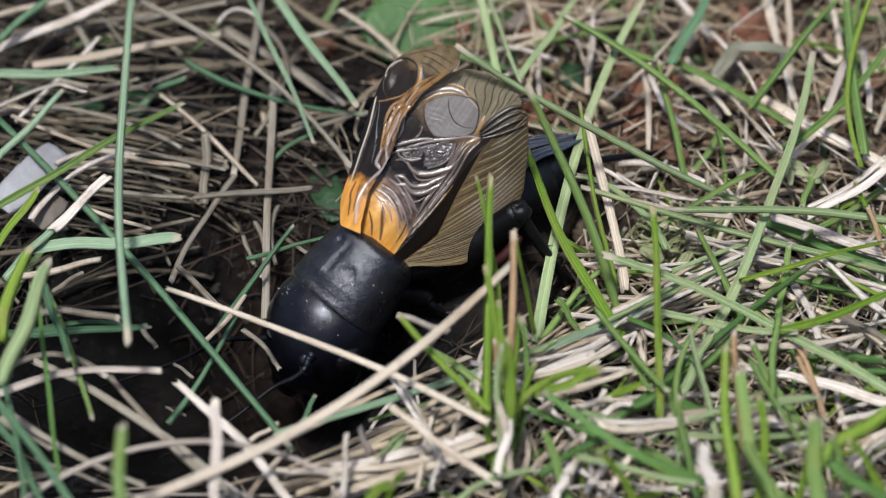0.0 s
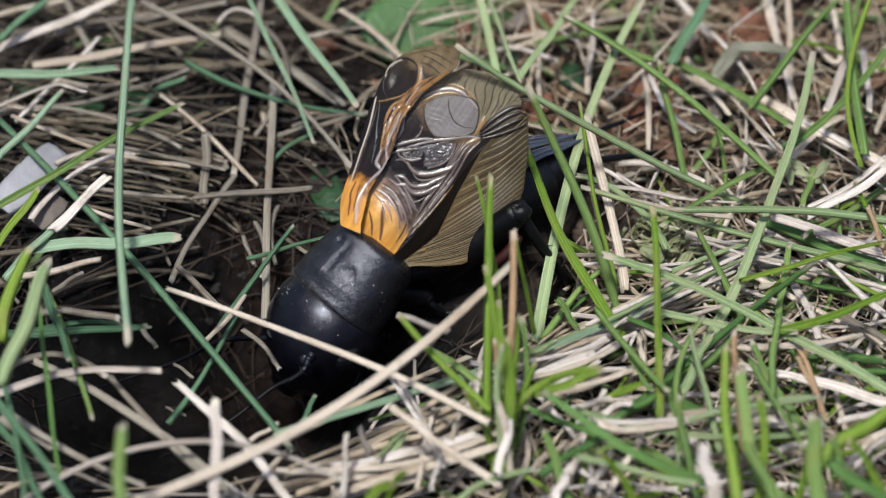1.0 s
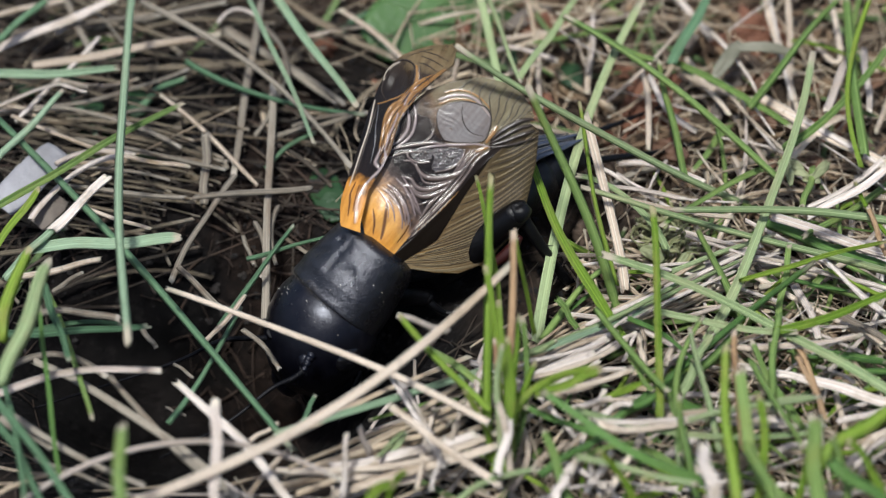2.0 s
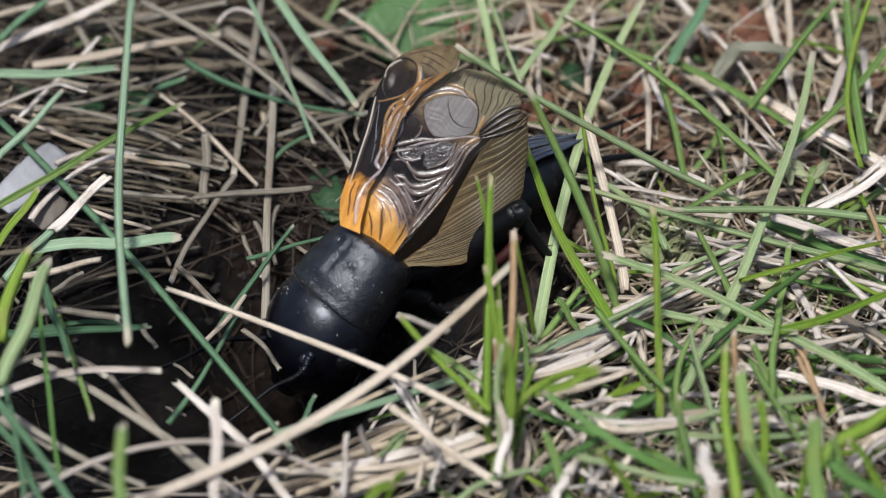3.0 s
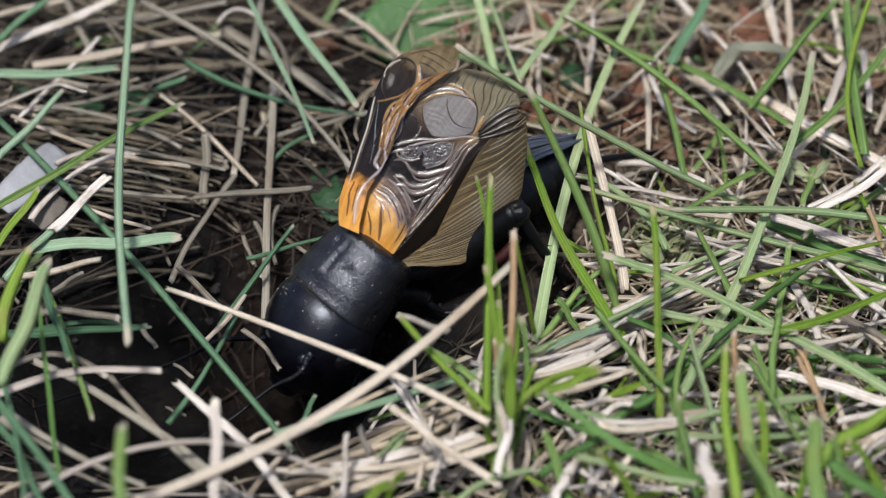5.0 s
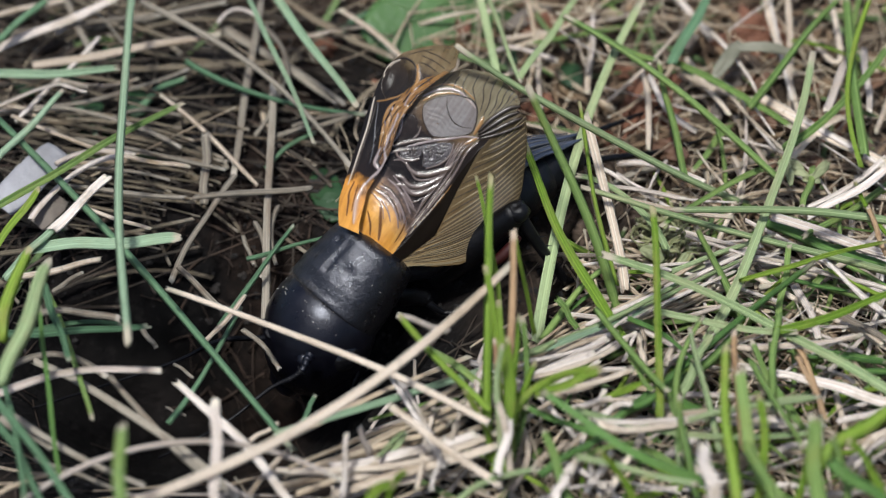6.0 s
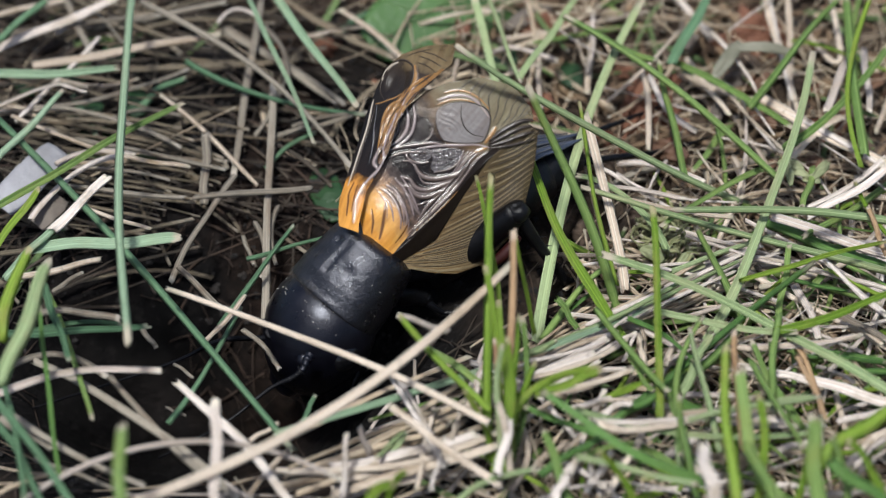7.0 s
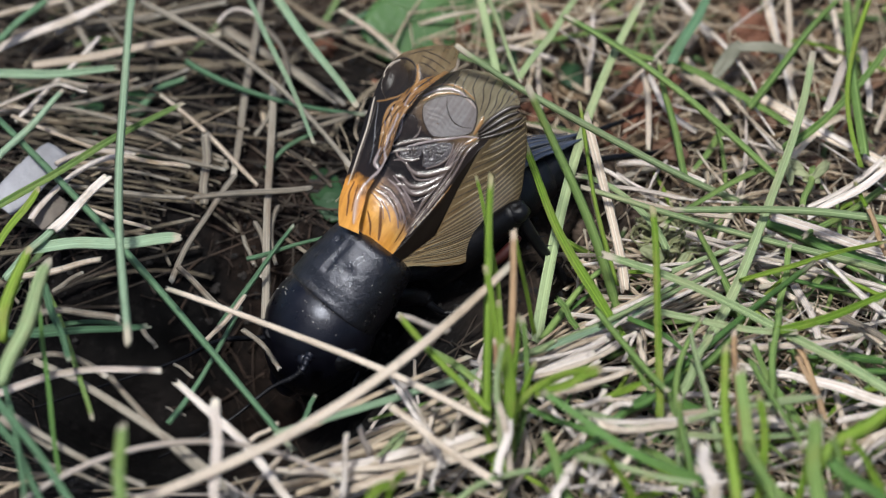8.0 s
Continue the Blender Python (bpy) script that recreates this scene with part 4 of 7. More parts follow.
blade("H", (15.7, -16.9, 5.0), (17.8, -16.2, 5.0), (20.0, -16.1, 5.0), 0.33)
blade("W", (21.5, -19.2, 3.0), (22.6, -18.4, 3.5), (23.8, -17.6, 4.0), 0.55)
blade("S", (21.9, -19.5, 3.0), (22.8, -19.1, 3.5), (23.7, -18.7, 4.0), 0.27)
blade("W", (17.7, -17.4, 2.0), (18.7, -17.4, 2.5), (19.7, -17.4, 3.0), 0.43)
blade("D", (21.2, -10.2, 2.0), (23.1, -10.6, 2.0), (24.9, -11.0, 2.0), 0.45)
blade("D", (23.2, -11.7, 2.0), (24.1, -11.5, 2.0), (25.0, -11.4, 2.0), 0.44)
blade("W", (20.6, -11.2, 2.0), (21.7, -11.9, 2.5), (22.4, -13.4, 3.0), 0.25)
blade("W", (8.0, -9.0, 3.0), (12.6, -6.1, 3.0), (17.3, -3.3, 3.0), 0.29)
blade("H", (8.0, -9.5, 3.0), (12.6, -6.8, 3.0), (17.3, -3.7, 3.0), 0.29)
blade("W", (8.0, -10.0, 3.0), (12.2, -7.3, 3.0), (16.6, -4.8, 3.0), 0.25)
blade("W", (21.8, -4.1, 3.0), (23.1, -6.2, 3.0), (24.7, -8.0, 3.0), 0.26)
blade("S", (8.4, -5.7, 2.0), (11.2, -7.1, 2.5), (14.0, -6.2, 3.0), 0.38)
blade("S", (22.4, -7.5, 2.0), (23.4, -9.0, 2.5), (24.3, -10.5, 3.0), 0.29)
blade("W", (2.8, -22.1, 6.0), (3.2, -20.8, 6.5), (3.4, -19.3, 7.0), 0.47)
blade("S", (3.5, -21.4, 5.0), (3.5, -20.2, 6.5), (2.8, -19.2, 8.0), 0.41)
blade("Y", (3.3, -20.1, 5.0), (3.8, -18.3, 7.5), (3.3, -16.5, 10.0), 0.41)
blade("H", (3.1, -19.9, 5.0), (2.5, -18.0, 7.0), (3.1, -16.0, 9.0), 0.35)
blade("R", (-11.1, 1.2, 1.0), (-9.9, -0.9, 1.0), (-10.5, -3.3, 1.0), 0.30)
blade("R", (-11.7, -0.0, 1.0), (-11.4, -1.2, 1.0), (-11.0, -2.3, 1.0), 0.23)
blade("R", (-9.8, 2.6, 1.0), (-10.4, 0.1, 1.0), (-9.7, -2.3, 1.0), 0.27)
blade("B", (-10.7, 5.8, 1.0), (-9.6, 8.0, 1.0), (-7.8, 9.1, 1.0), 0.31)

blade("G", (6.3, -7.9, 4.0), (7.0, -8.5, 3.5), (7.5, -9.4, 3.0), 0.39)
blade("D", (5.6, -9.2, 2.0), (6.8, -7.0, 2.0), (8.5, -5.5, 2.0), 0.26)
blade("H", (4.4, -11.2, 3.0), (8.0, -10.5, 4.0), (14.1, -7.0, 5.0), 0.32)
blade("S", (4.7, -12.4, 3.0), (7.2, -10.5, 3.5), (9.6, -10.5, 4.0), 0.32)
blade("W", (6.2, -12.1, 3.0), (8.4, -11.6, 3.5), (10.6, -10.5, 4.0), 0.29)
blade("D", (10.1, -9.4, 4.0), (11.7, -10.3, 4.5), (13.6, -13.6, 5.0), 0.32)
blade("W", (9.4, -10.1, 4.0), (10.3, -9.2, 4.0), (11.3, -8.2, 4.0), 0.16)
blade("S", (11.1, -7.6, 2.0), (11.2, -9.3, 2.0), (11.2, -11.0, 2.0), 0.29)
blade("T", (12.2, -11.8, 3.0), (12.8, -10.4, 3.0), (14.1, -10.1, 3.0), 0.26)
blade("W", (14.0, -1.9, 3.0), (16.7, -3.4, 3.0), (19.3, -4.3, 3.0), 0.23)
blade("W", (17.6, -3.6, 3.0), (21.4, -4.6, 3.0), (25.1, -6.2, 3.0), 0.29)
blade("W", (21.6, -4.9, 4.0), (22.9, -7.2, 4.0), (24.5, -9.3, 4.0), 0.26)
blade("G", (18.4, -10.0, 5.0), (17.7, -13.4, 5.0), (17.3, -17.4, 5.0), 0.42)
blade("D", (19.6, -5.4, 3.0), (21.2, -5.9, 3.0), (23.0, -6.4, 3.0), 0.26)
blade("D", (9.0, -17.0, 4.0), (13.1, -13.2, 4.5), (20.8, -6.0, 5.0), 0.45)
blade("S", (16.2, -11.6, 4.0), (18.4, -11.9, 4.0), (23.0, -10.7, 4.0), 0.35)
blade("R", (22.2, -8.2, 3.0), (23.3, -9.2, 3.0), (24.6, -10.1, 3.0), 0.45)
blade("D", (19.9, -12.3, 4.0), (22.0, -12.4, 4.0), (24.1, -12.7, 4.0), 0.29)
blade("W", (4.4, -14.0, 4.0), (6.2, -13.1, 4.0), (8.3, -12.0, 4.0), 0.45)
blade("S", (5.9, -15.1, 4.0), (7.7, -14.8, 4.5), (10.3, -14.1, 5.0), 0.32)
blade("Y", (4.8, -18.5, 8.0), (6.5, -17.8, 8.0), (8.2, -16.9, 8.0), 0.48)
blade("Y", (8.5, -15.3, 4.0), (9.8, -15.4, 4.5), (11.1, -14.7, 5.0), 0.23)
blade("S", (6.7, -16.2, 4.0), (8.3, -15.4, 4.0), (10.3, -15.4, 4.0), 0.26)
blade("W", (8.0, -17.0, 4.0), (8.9, -15.6, 4.0), (9.9, -15.8, 4.0), 0.26)
blade("S", (8.2, -17.9, 5.0), (9.6, -19.6, 5.5), (13.3, -18.5, 6.0), 0.39)
blade("G", (10.1, -13.1, 5.0), (10.4, -14.5, 5.0), (11.2, -15.7, 5.0), 0.39)
blade("G", (11.9, -15.5, 5.0), (12.3, -18.2, 5.5), (12.2, -21.0, 6.0), 0.29)
blade("W", (5.7, -23.9, 6.0), (5.9, -23.1, 6.0), (6.3, -22.3, 6.0), 0.52)
blade("H", (12.8, -18.6, 6.0), (15.3, -17.8, 6.0), (19.9, -17.0, 6.0), 0.35)
blade("W", (15.2, -17.4, 5.0), (16.8, -17.3, 5.0), (18.4, -18.2, 5.0), 0.29)
blade("S", (20.9, -20.8, 5.0), (22.0, -19.4, 5.0), (23.3, -18.5, 5.0), 0.42)
blade("D", (19.4, -23.1, 8.0), (20.7, -24.2, 8.0), (22.1, -25.8, 8.0), 0.65)
blade("T", (18.9, -14.1, 6.0), (19.6, -16.5, 6.0), (20.0, -18.8, 6.0), 0.29)
blade("G", (16.4, -14.5, 6.0), (17.6, -18.4, 6.5), (18.4, -21.4, 7.0), 0.39)
blade("G", (15.3, -22.0, 8.0), (16.0, -24.4, 8.0), (16.5, -25.8, 8.0), 0.55)
blade("H", (-3.3, -19.1, 3.0), (-2.6, -18.4, 3.5), (-1.9, -17.7, 4.0), 0.35)
blade("S", (-2.0, -16.5, 3.0), (-0.8, -15.6, 3.0), (0.6, -14.9, 3.0), 0.29)
blade("W", (2.2, -12.6, 4.0), (2.0, -13.9, 4.0), (1.7, -15.2, 4.0), 0.42)
blade("S", (-28.3, 19.1, 2.0), (-26.2, 20.1, 2.0), (-24.2, 20.6, 2.0), 0.39)
blade("R", (-28.0, 17.1, 2.0), (-23.3, 18.5, 2.0), (-18.0, 19.1, 2.0), 0.26)
blade("R", (-23.9, 10.4, 2.0), (-20.2, 11.0, 2.0), (-15.8, 13.8, 2.0), 0.32)
blade("W", (-26.9, 9.3, 3.0), (-25.5, 10.5, 3.0), (-23.5, 11.3, 3.0), 0.19)
blade("W", (-23.7, 11.5, 3.0), (-22.5, 10.7, 3.0), (-21.8, 10.6, 3.0), 0.19)
blade("S", (-23.8, 12.9, 2.0), (-20.8, 11.6, 2.0), (-18.9, 13.0, 2.0), 0.19)
blade("S", (-26.1, 8.4, 3.0), (-22.6, 6.1, 3.0), (-18.9, 4.8, 3.0), 0.26)
blade("S", (-19.2, 4.8, 3.0), (-17.9, 4.5, 3.0), (-15.0, 3.9, 3.0), 0.29)
blade("R", (-16.0, 9.5, 2.0), (-18.4, 10.8, 2.0), (-20.5, 9.0, 2.0), 0.23)
blade("S", (-20.9, 0.4, 3.0), (-18.4, -0.8, 3.0), (-16.8, -1.4, 3.0), 0.23)
blade("W", (-14.3, 18.4, 2.0), (-13.5, 20.7, 2.0), (-12.0, 19.1, 2.0), 0.23)
blade("R", (-13.9, 19.1, 1.0), (-11.7, 17.3, 1.0), (-6.1, 11.7, 1.0), 0.39)
blade("R", (-11.3, 17.9, 2.0), (-9.8, 16.1, 2.0), (-9.5, 12.4, 2.0), 0.29)
blade("R", (-11.5, 8.8, 1.0), (-10.1, 11.9, 1.0), (-9.6, 15.2, 1.0), 0.26)
blade("S", (-8.9, 16.8, 2.0), (-6.4, 17.7, 2.0), (-4.7, 18.1, 2.0), 0.23)
blade("R", (-9.2, 8.5, 2.0), (-7.1, 9.6, 2.0), (-4.6, 9.8, 2.0), 0.29)
blade("G", (7.5, 14.1, 6.0), (10.7, 10.9, 6.0), (12.9, 10.0, 6.0), 0.45)
blade("W", (9.0, 13.5, 2.0), (9.5, 15.9, 2.0), (9.6, 19.5, 2.0), 0.29)
blade("S", (10.1, 10.8, 2.0), (12.6, 13.8, 2.0), (14.9, 17.5, 2.0), 0.23)
blade("W", (19.7, 11.3, 2.0), (22.5, 7.9, 2.5), (26.2, 3.7, 3.0), 0.35)
blade("S", (16.9, 11.8, 3.0), (18.7, 7.7, 3.0), (20.3, 5.4, 3.0), 0.23)
blade("W", (17.1, 11.5, 3.0), (18.4, 10.8, 3.0), (19.9, 6.6, 3.0), 0.16)
blade("W", (21.0, 20.6, 2.0), (21.0, 18.8, 2.0), (21.5, 10.8, 2.0), 0.32)
blade("W", (26.3, 4.6, 3.0), (23.9, 2.0, 3.0), (20.9, 0.2, 3.0), 0.39)
blade("S", (9.1, 1.7, 3.0), (13.0, 0.1, 3.0), (16.9, -0.4, 3.0), 0.29)

def sheaf(p0, p1, number, spread, material, label, widths, seed, length=(0.4, 0.9)):
    """Loose straws lying side by side between two ends of a bundle (mm)."""
    rng, made = random.Random(seed), []
    a, b = Vector(p0), Vector(p1)
    d = b - a
    side = Vector((-d.y, d.x, 0)).normalized()
    for _ in range(number):
        ln = rng.uniform(*length)
        s = rng.uniform(0, 1 - ln)
        off = rng.gauss(0, spread)
        tilt = rng.gauss(0, 0.10) * d.length * ln
        lift = rng.uniform(0.0, 1.6)
        q0 = a + d * s + side * (off - tilt / 2) + Vector((0, 0, lift))
        q1 = a + d * (s + ln) + side * (off + tilt / 2) + Vector((0, 0, lift + rng.uniform(-0.3, 0.3)))
        mid = (q0 + q1) / 2 + side * rng.gauss(0, 0.05) * d.length * ln + Vector((0, 0, rng.uniform(0, 0.4)))
        made.append(strip(tuple(q0), tuple(mid), tuple(q1), rng.uniform(*widths), rng.randrange(1, 9999), 12, 0.1, 0.15, 0.0, 0.1))
    tagged(new("straw_bundle", strips_mesh("straw_bundle", made, material)), label, "straw", kind="stuff")


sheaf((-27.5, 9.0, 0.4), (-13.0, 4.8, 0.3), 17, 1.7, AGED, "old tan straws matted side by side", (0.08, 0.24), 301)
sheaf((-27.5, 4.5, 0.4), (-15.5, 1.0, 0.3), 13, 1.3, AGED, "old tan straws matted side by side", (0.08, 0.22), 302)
sheaf((-9.0, -19.8, 1.8), (3.5, -13.8, 1.8), 15, 1.0, LITTER, "dry pale straws lying side by side", (0.18, 0.42), 303)
sheaf((3.0, -12.0, 1.4), (17.0, -3.4, 1.4), 22, 0.9, LITTER, "dry pale straws lying side by side", (0.14, 0.36), 304, (0.3, 0.7))


# ---- litter, short grass and crumbs ----
def scatter(number, seed, area, zlow, zhigh, lengths, widths, lift, keep, lie=None, bow=0.12, dome=0.0):
    """Random leaf strips lying about: number, region (x0, x1, y0, y1), height band, sizes."""
    rng, out, tries = random.Random(seed), [], 0
    while len(out) < number and tries < number * 20:
        tries += 1
        x, y = rng.uniform(area[0], area[1]), rng.uniform(area[2], area[3])
        if rng.random() > keep(x, y):
            continue
        a = rng.uniform(0, 2 * math.pi) if lie is None or rng.random() < 0.3 else rng.gauss(lie, 0.45)
        ln = rng.uniform(*lengths)
        dx, dy = math.cos(a) * ln / 2, math.sin(a) * ln / 2
        if keep(x + dx, y + dy) < 0.05 or keep(x - dx, y - dy) < 0.05:
            continue
        h = rng.uniform(zlow, zhigh)
        z0 = ground_z(x - dx, y - dy) + h
        z1 = ground_z(x + dx, y + dy) + h + rng.uniform(0, lift)
        zm = max((z0 + z1) / 2, ground_z(x, y) + h) + rng.uniform(-0.2, 0.5)
        bend = (x + rng.uniform(-bow, bow) * ln, y + rng.uniform(-bow, bow) * ln, zm)
        out.append(strip((x - dx, y - dy, z0), bend, (x + dx, y + dy, z1), rng.uniform(*widths), rng.randrange(1, 9999), 6, rng.uniform(0.0, 0.22), rng.uniform(0, 0.4), rng.uniform(-0.8, 0.8), dome))
    return out


def open_ground(x, y):
    """How much litter lies at a place: none in the burrow mouth and under the cricket."""
    d = ((x + 14.5) / 11.0) ** 2 + ((y + 8.0) / 7.5) ** 2
    if d < 1.0:
        return 0.0
    along = -(x + 3.9) * 0.788 - (y + 3.6) * 0.616
    across = (x + 3.9) * 0.616 - (y + 3.6) * 0.788
    if abs(across) < 4.5 and -15 < along < 9:
        return 0.0
    return min(1.0, (d - 1.0) * 1.2)


def right_side(x, y):
    return open_ground(x, y) * (0.0 if x < -9 else 0.3 if x > 5 and y > 3 or -12 < x < 8 and y < -12 else 1.0 if x > 5 or y < -14 else 0.04)


def lay(strips, name, material, label, category, group):
    """Each strip as a thing of its own."""
    for one in strips:
        tagged(new(name, strips_mesh(name, [one], material)), label, category, group)


AREA = (-36, 36, -30, 34)
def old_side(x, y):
    """The back and the burrow's rim, where the straw is old and coloured for shade."""
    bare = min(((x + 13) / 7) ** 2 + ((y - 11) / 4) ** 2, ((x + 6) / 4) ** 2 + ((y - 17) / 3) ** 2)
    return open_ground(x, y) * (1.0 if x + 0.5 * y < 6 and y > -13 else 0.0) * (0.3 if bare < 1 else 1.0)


def new_side(x, y):
    return open_ground(x, y) * (0.06 if x + 0.5 * y < 6 and y > -13 else 0.38 if y > 4 else 0.1 if x < -11 else 0.45 if x < 4 and y < -12 else 1.0)


tagged(new("old_litter", strips_mesh("old_litter", scatter(290, 5, AREA, 0.0, 1.1, (4, 20), (0.06, 0.28), 0.5, old_side, -0.15, 0.25, 0.2) + scatter(260, 4, AREA, 0.0, 0.5, (2, 7), (0.06, 0.2), 0.4, old_side, None, 0.3, 0.2), OLD)), "decayed grey-brown straw matted round the burrow, shade put into its tone", "straw litter", kind="stuff")
tagged(new("straw_litter", strips_mesh("straw_litter", scatter(540, 6, AREA, 0.0, 1.8, (2, 11), (0.08, 0.36), 0.6, new_side, None, 0.25, 0.2) + scatter(680, 16, AREA, 0.2, 2.2, (4, 17), (0.05, 0.16), 0.8, new_side, None, 0.35, 0.2), LITTER)), "matted layer of dry straw and grass clippings", "straw litter", kind="stuff")
lay(scatter(60, 8, (-28, 30, -24, 28), 1.2, 2.8, (4, 10), (0.12, 0.42), 1.0, new_side, None, 0.2, 0.25), "straw", BLADE["W"][0], "bleached whitish straw clipping", "straw", "loose straw clippings")
lay(scatter(62, 9, (-28, 30, -24, 28), 1.0, 2.4, (4, 12), (0.12, 0.42), 1.0, new_side, None, 0.2, 0.25), "straw", BLADE["S"][0], "dry tan straw clipping", "straw", "loose straw clippings")
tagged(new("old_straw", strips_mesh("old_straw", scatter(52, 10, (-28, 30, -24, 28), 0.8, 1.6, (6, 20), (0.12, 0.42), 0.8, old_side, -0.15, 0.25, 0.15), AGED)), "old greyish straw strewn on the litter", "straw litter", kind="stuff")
lay(scatter(58, 11, (-28, 30, -24, 28), 0.4, 2.0, (4, 12), (0.18, 0.38), 1.6, right_side, None, 0.2, 0.2), "grass_blade", BLADE["G"][0], "short green grass clipping among the straw", "grass blade", "loose grass clippings")
lay(scatter(45, 13, (-28, 30, -24, 28), 0.5, 2.6, (4, 9), (0.2, 0.42), 2.0, right_side, None, 0.2, 0.2), "grass_blade", BLADE["Y"][0], "short yellow-green grass clipping among the straw", "grass blade", "loose grass clippings")
lay(scatter(16, 17, (-12, 9, -24, -11), 0.6, 1.6, (5, 14), (0.12, 0.4), 0.8, open_ground, 0.3, 0.2, 0.25), "straw", BLADE["W"][0], "bleached whitish straw clipping", "straw", "loose straw clippings")
lay(scatter(16, 19, (2, 28, -24, -3), 1.6, 3.0, (4, 12), (0.08, 0.3), 1.0, new_side, 0.4, 0.25, 0.25), "straw", BLADE["W"][0], "bleached whitish straw clipping", "straw", "loose straw clippings")
tagged(new("short_grass", strips_mesh("short_grass", scatter(80, 15, AREA, 0.0, 1.2, (4, 10), (0.16, 0.36), 1.5, right_side, None, 0.2, 0.2) + scatter(40, 12, AREA, 0.2, 1.2, (4, 10), (0.3, 0.5), 1.0, open_ground), SHORT)), "short green grass low among the straw", "grass", kind="stuff")
tagged(new("brown_bits", strips_mesh("brown_bits", scatter(900, 18, AREA, 0.0, 0.9, (1, 6), (0.08, 0.5), 0.5, lambda x, y: open_ground(x, y) * (1.0 if x + 0.5 * y > 5 else 0.0), None, 0.3, 0.15), BROWNBITS)), "brown rotted bits of grass under the straw", "plant litter", kind="stuff")
tagged(new("root_fibres", strips_mesh("root_fibres", scatter(480, 14, (-36, 12, -22, 30), 0.05, 0.6, (1.5, 6), (0.05, 0.13), 0.6, lambda x, y: 1.0 if open_ground(x, y) else 0.2), FIBRE)), "fine brown root fibres on the bare soil", "root fibre", kind="stuff")

tagged(new("root_fibres", strips_mesh("root_fibres", scatter(110, 44, (-16, -5, -5, 7), 0.0, 0.4, (0.5, 3.0), (0.04, 0.16), 0.6, lambda x, y: 1.0, None, 0.3), FIBRE)), "brown fibres and rotted bits on the burrow's slope", "root fibre", kind="stuff")


def ball(level):
    b = bmesh.new()
    bmesh.ops.create_icosphere(b, subdivisions=level, radius=1.0)
    out = [v.co.copy() for v in b.verts], [tuple(v.index for v in f.verts) for f in b.faces]
    b.free()
    return out


BALL_V, BALL_F = ball(2)
FINE_V, FINE_F = ball(4)


def clod(x, y, r, rng, verts=BALL_V):
    """Vertices of one craggy lump of earth, half sunk in the ground."""
    size = [r * rng.uniform(0.7, 1.3) for _ in range(3)]
    off, z, out = Vector((rng.uniform(0, 99), rng.uniform(0, 99), 0)), ground_z(x, y) + 0.1 * r, []
    for v in verts:
        k = 1 + 0.7 * noise.noise(v * 1.3 + off) + 0.4 * noise.noise(v * 3.1 + off) + 0.22 * noise.noise(v * 7.0 + off) + 0.16 * noise.noise(v * 15.0 + off)
        out.append(((x + v.x * size[0] * k) * MM, (y + v.y * size[1] * k) * MM, (z + v.z * size[2] * k) * MM))
    return out


def crumbs(name, number, seed, area, sizes, material, label):
    rng, verts, faces = random.Random(seed), [], []
    for _ in range(number):
        x, y = rng.uniform(area[0], area[1]), rng.uniform(area[2], area[3])
        if ((x + 14.5) / 10) ** 2 + ((y + 7.5) / 7) ** 2 < 1:
            continue
        start = len(verts)
        verts += clod(x, y, rng.uniform(*sizes) * rng.uniform(0.4, 1.0), rng)
        faces += [tuple(start + q for q in f) for f in BALL_F]
    me = bpy.data.meshes.new(name)
    me.from_pydata(verts, [], faces)
    me.materials.append(material)
    tagged(new(name, me), label, "soil", kind="stuff")


def clods(number, seed, area, sizes, material, label):
    rng = random.Random(seed)
    for _ in range(number):
        me = bpy.data.meshes.new("soil_clod")
        me.from_pydata(clod(rng.uniform(area[0], area[1]), rng.uniform(area[2], area[3]), rng.uniform(*sizes), rng, FINE_V), [], FINE_F)
        me.polygons.foreach_set("use_smooth", [True] * len(me.polygons))
        me.materials.append(material)
        tagged(new("soil_clod", me), label, "soil clod", "clods of earth")


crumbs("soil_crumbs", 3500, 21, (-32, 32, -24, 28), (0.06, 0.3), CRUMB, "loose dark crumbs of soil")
clods(30, 22, (4, 32, 0, 28), (0.5, 1.3), CLOD, "clod of brown earth between the straw")
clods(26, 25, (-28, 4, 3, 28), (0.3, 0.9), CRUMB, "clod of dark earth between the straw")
clods(36, 23, (-12, 30, 6, 26), (0.4, 1.2), RUST, "rust-brown crumb of decayed leaf")

for cx, cy, cr in ((12.9, 12.2, 1.5), (12.0, 11.2, 1.1), (13.6, 10.9, 1.0), (19.8, 19.6, 1.7), (21.0, 18.6, 1.2), (18.7, 14.6, 1.0), (6.2, 19.9, 1.1), (13.8, 7.6, 1.0)):
    crag = random.Random(round(cx * 10))
    rusty = bpy.data.meshes.new("soil_clod")
    rusty.from_pydata(clod(cx, cy, cr, crag, FINE_V), [], FINE_F)
    rusty.polygons.foreach_set("use_smooth", [True] * len(rusty.polygons))
    rusty.materials.append(RUST)
    tagged(new("soil_clod", rusty), "rust-brown clod of decayed leaf", "soil clod", "clods of earth")


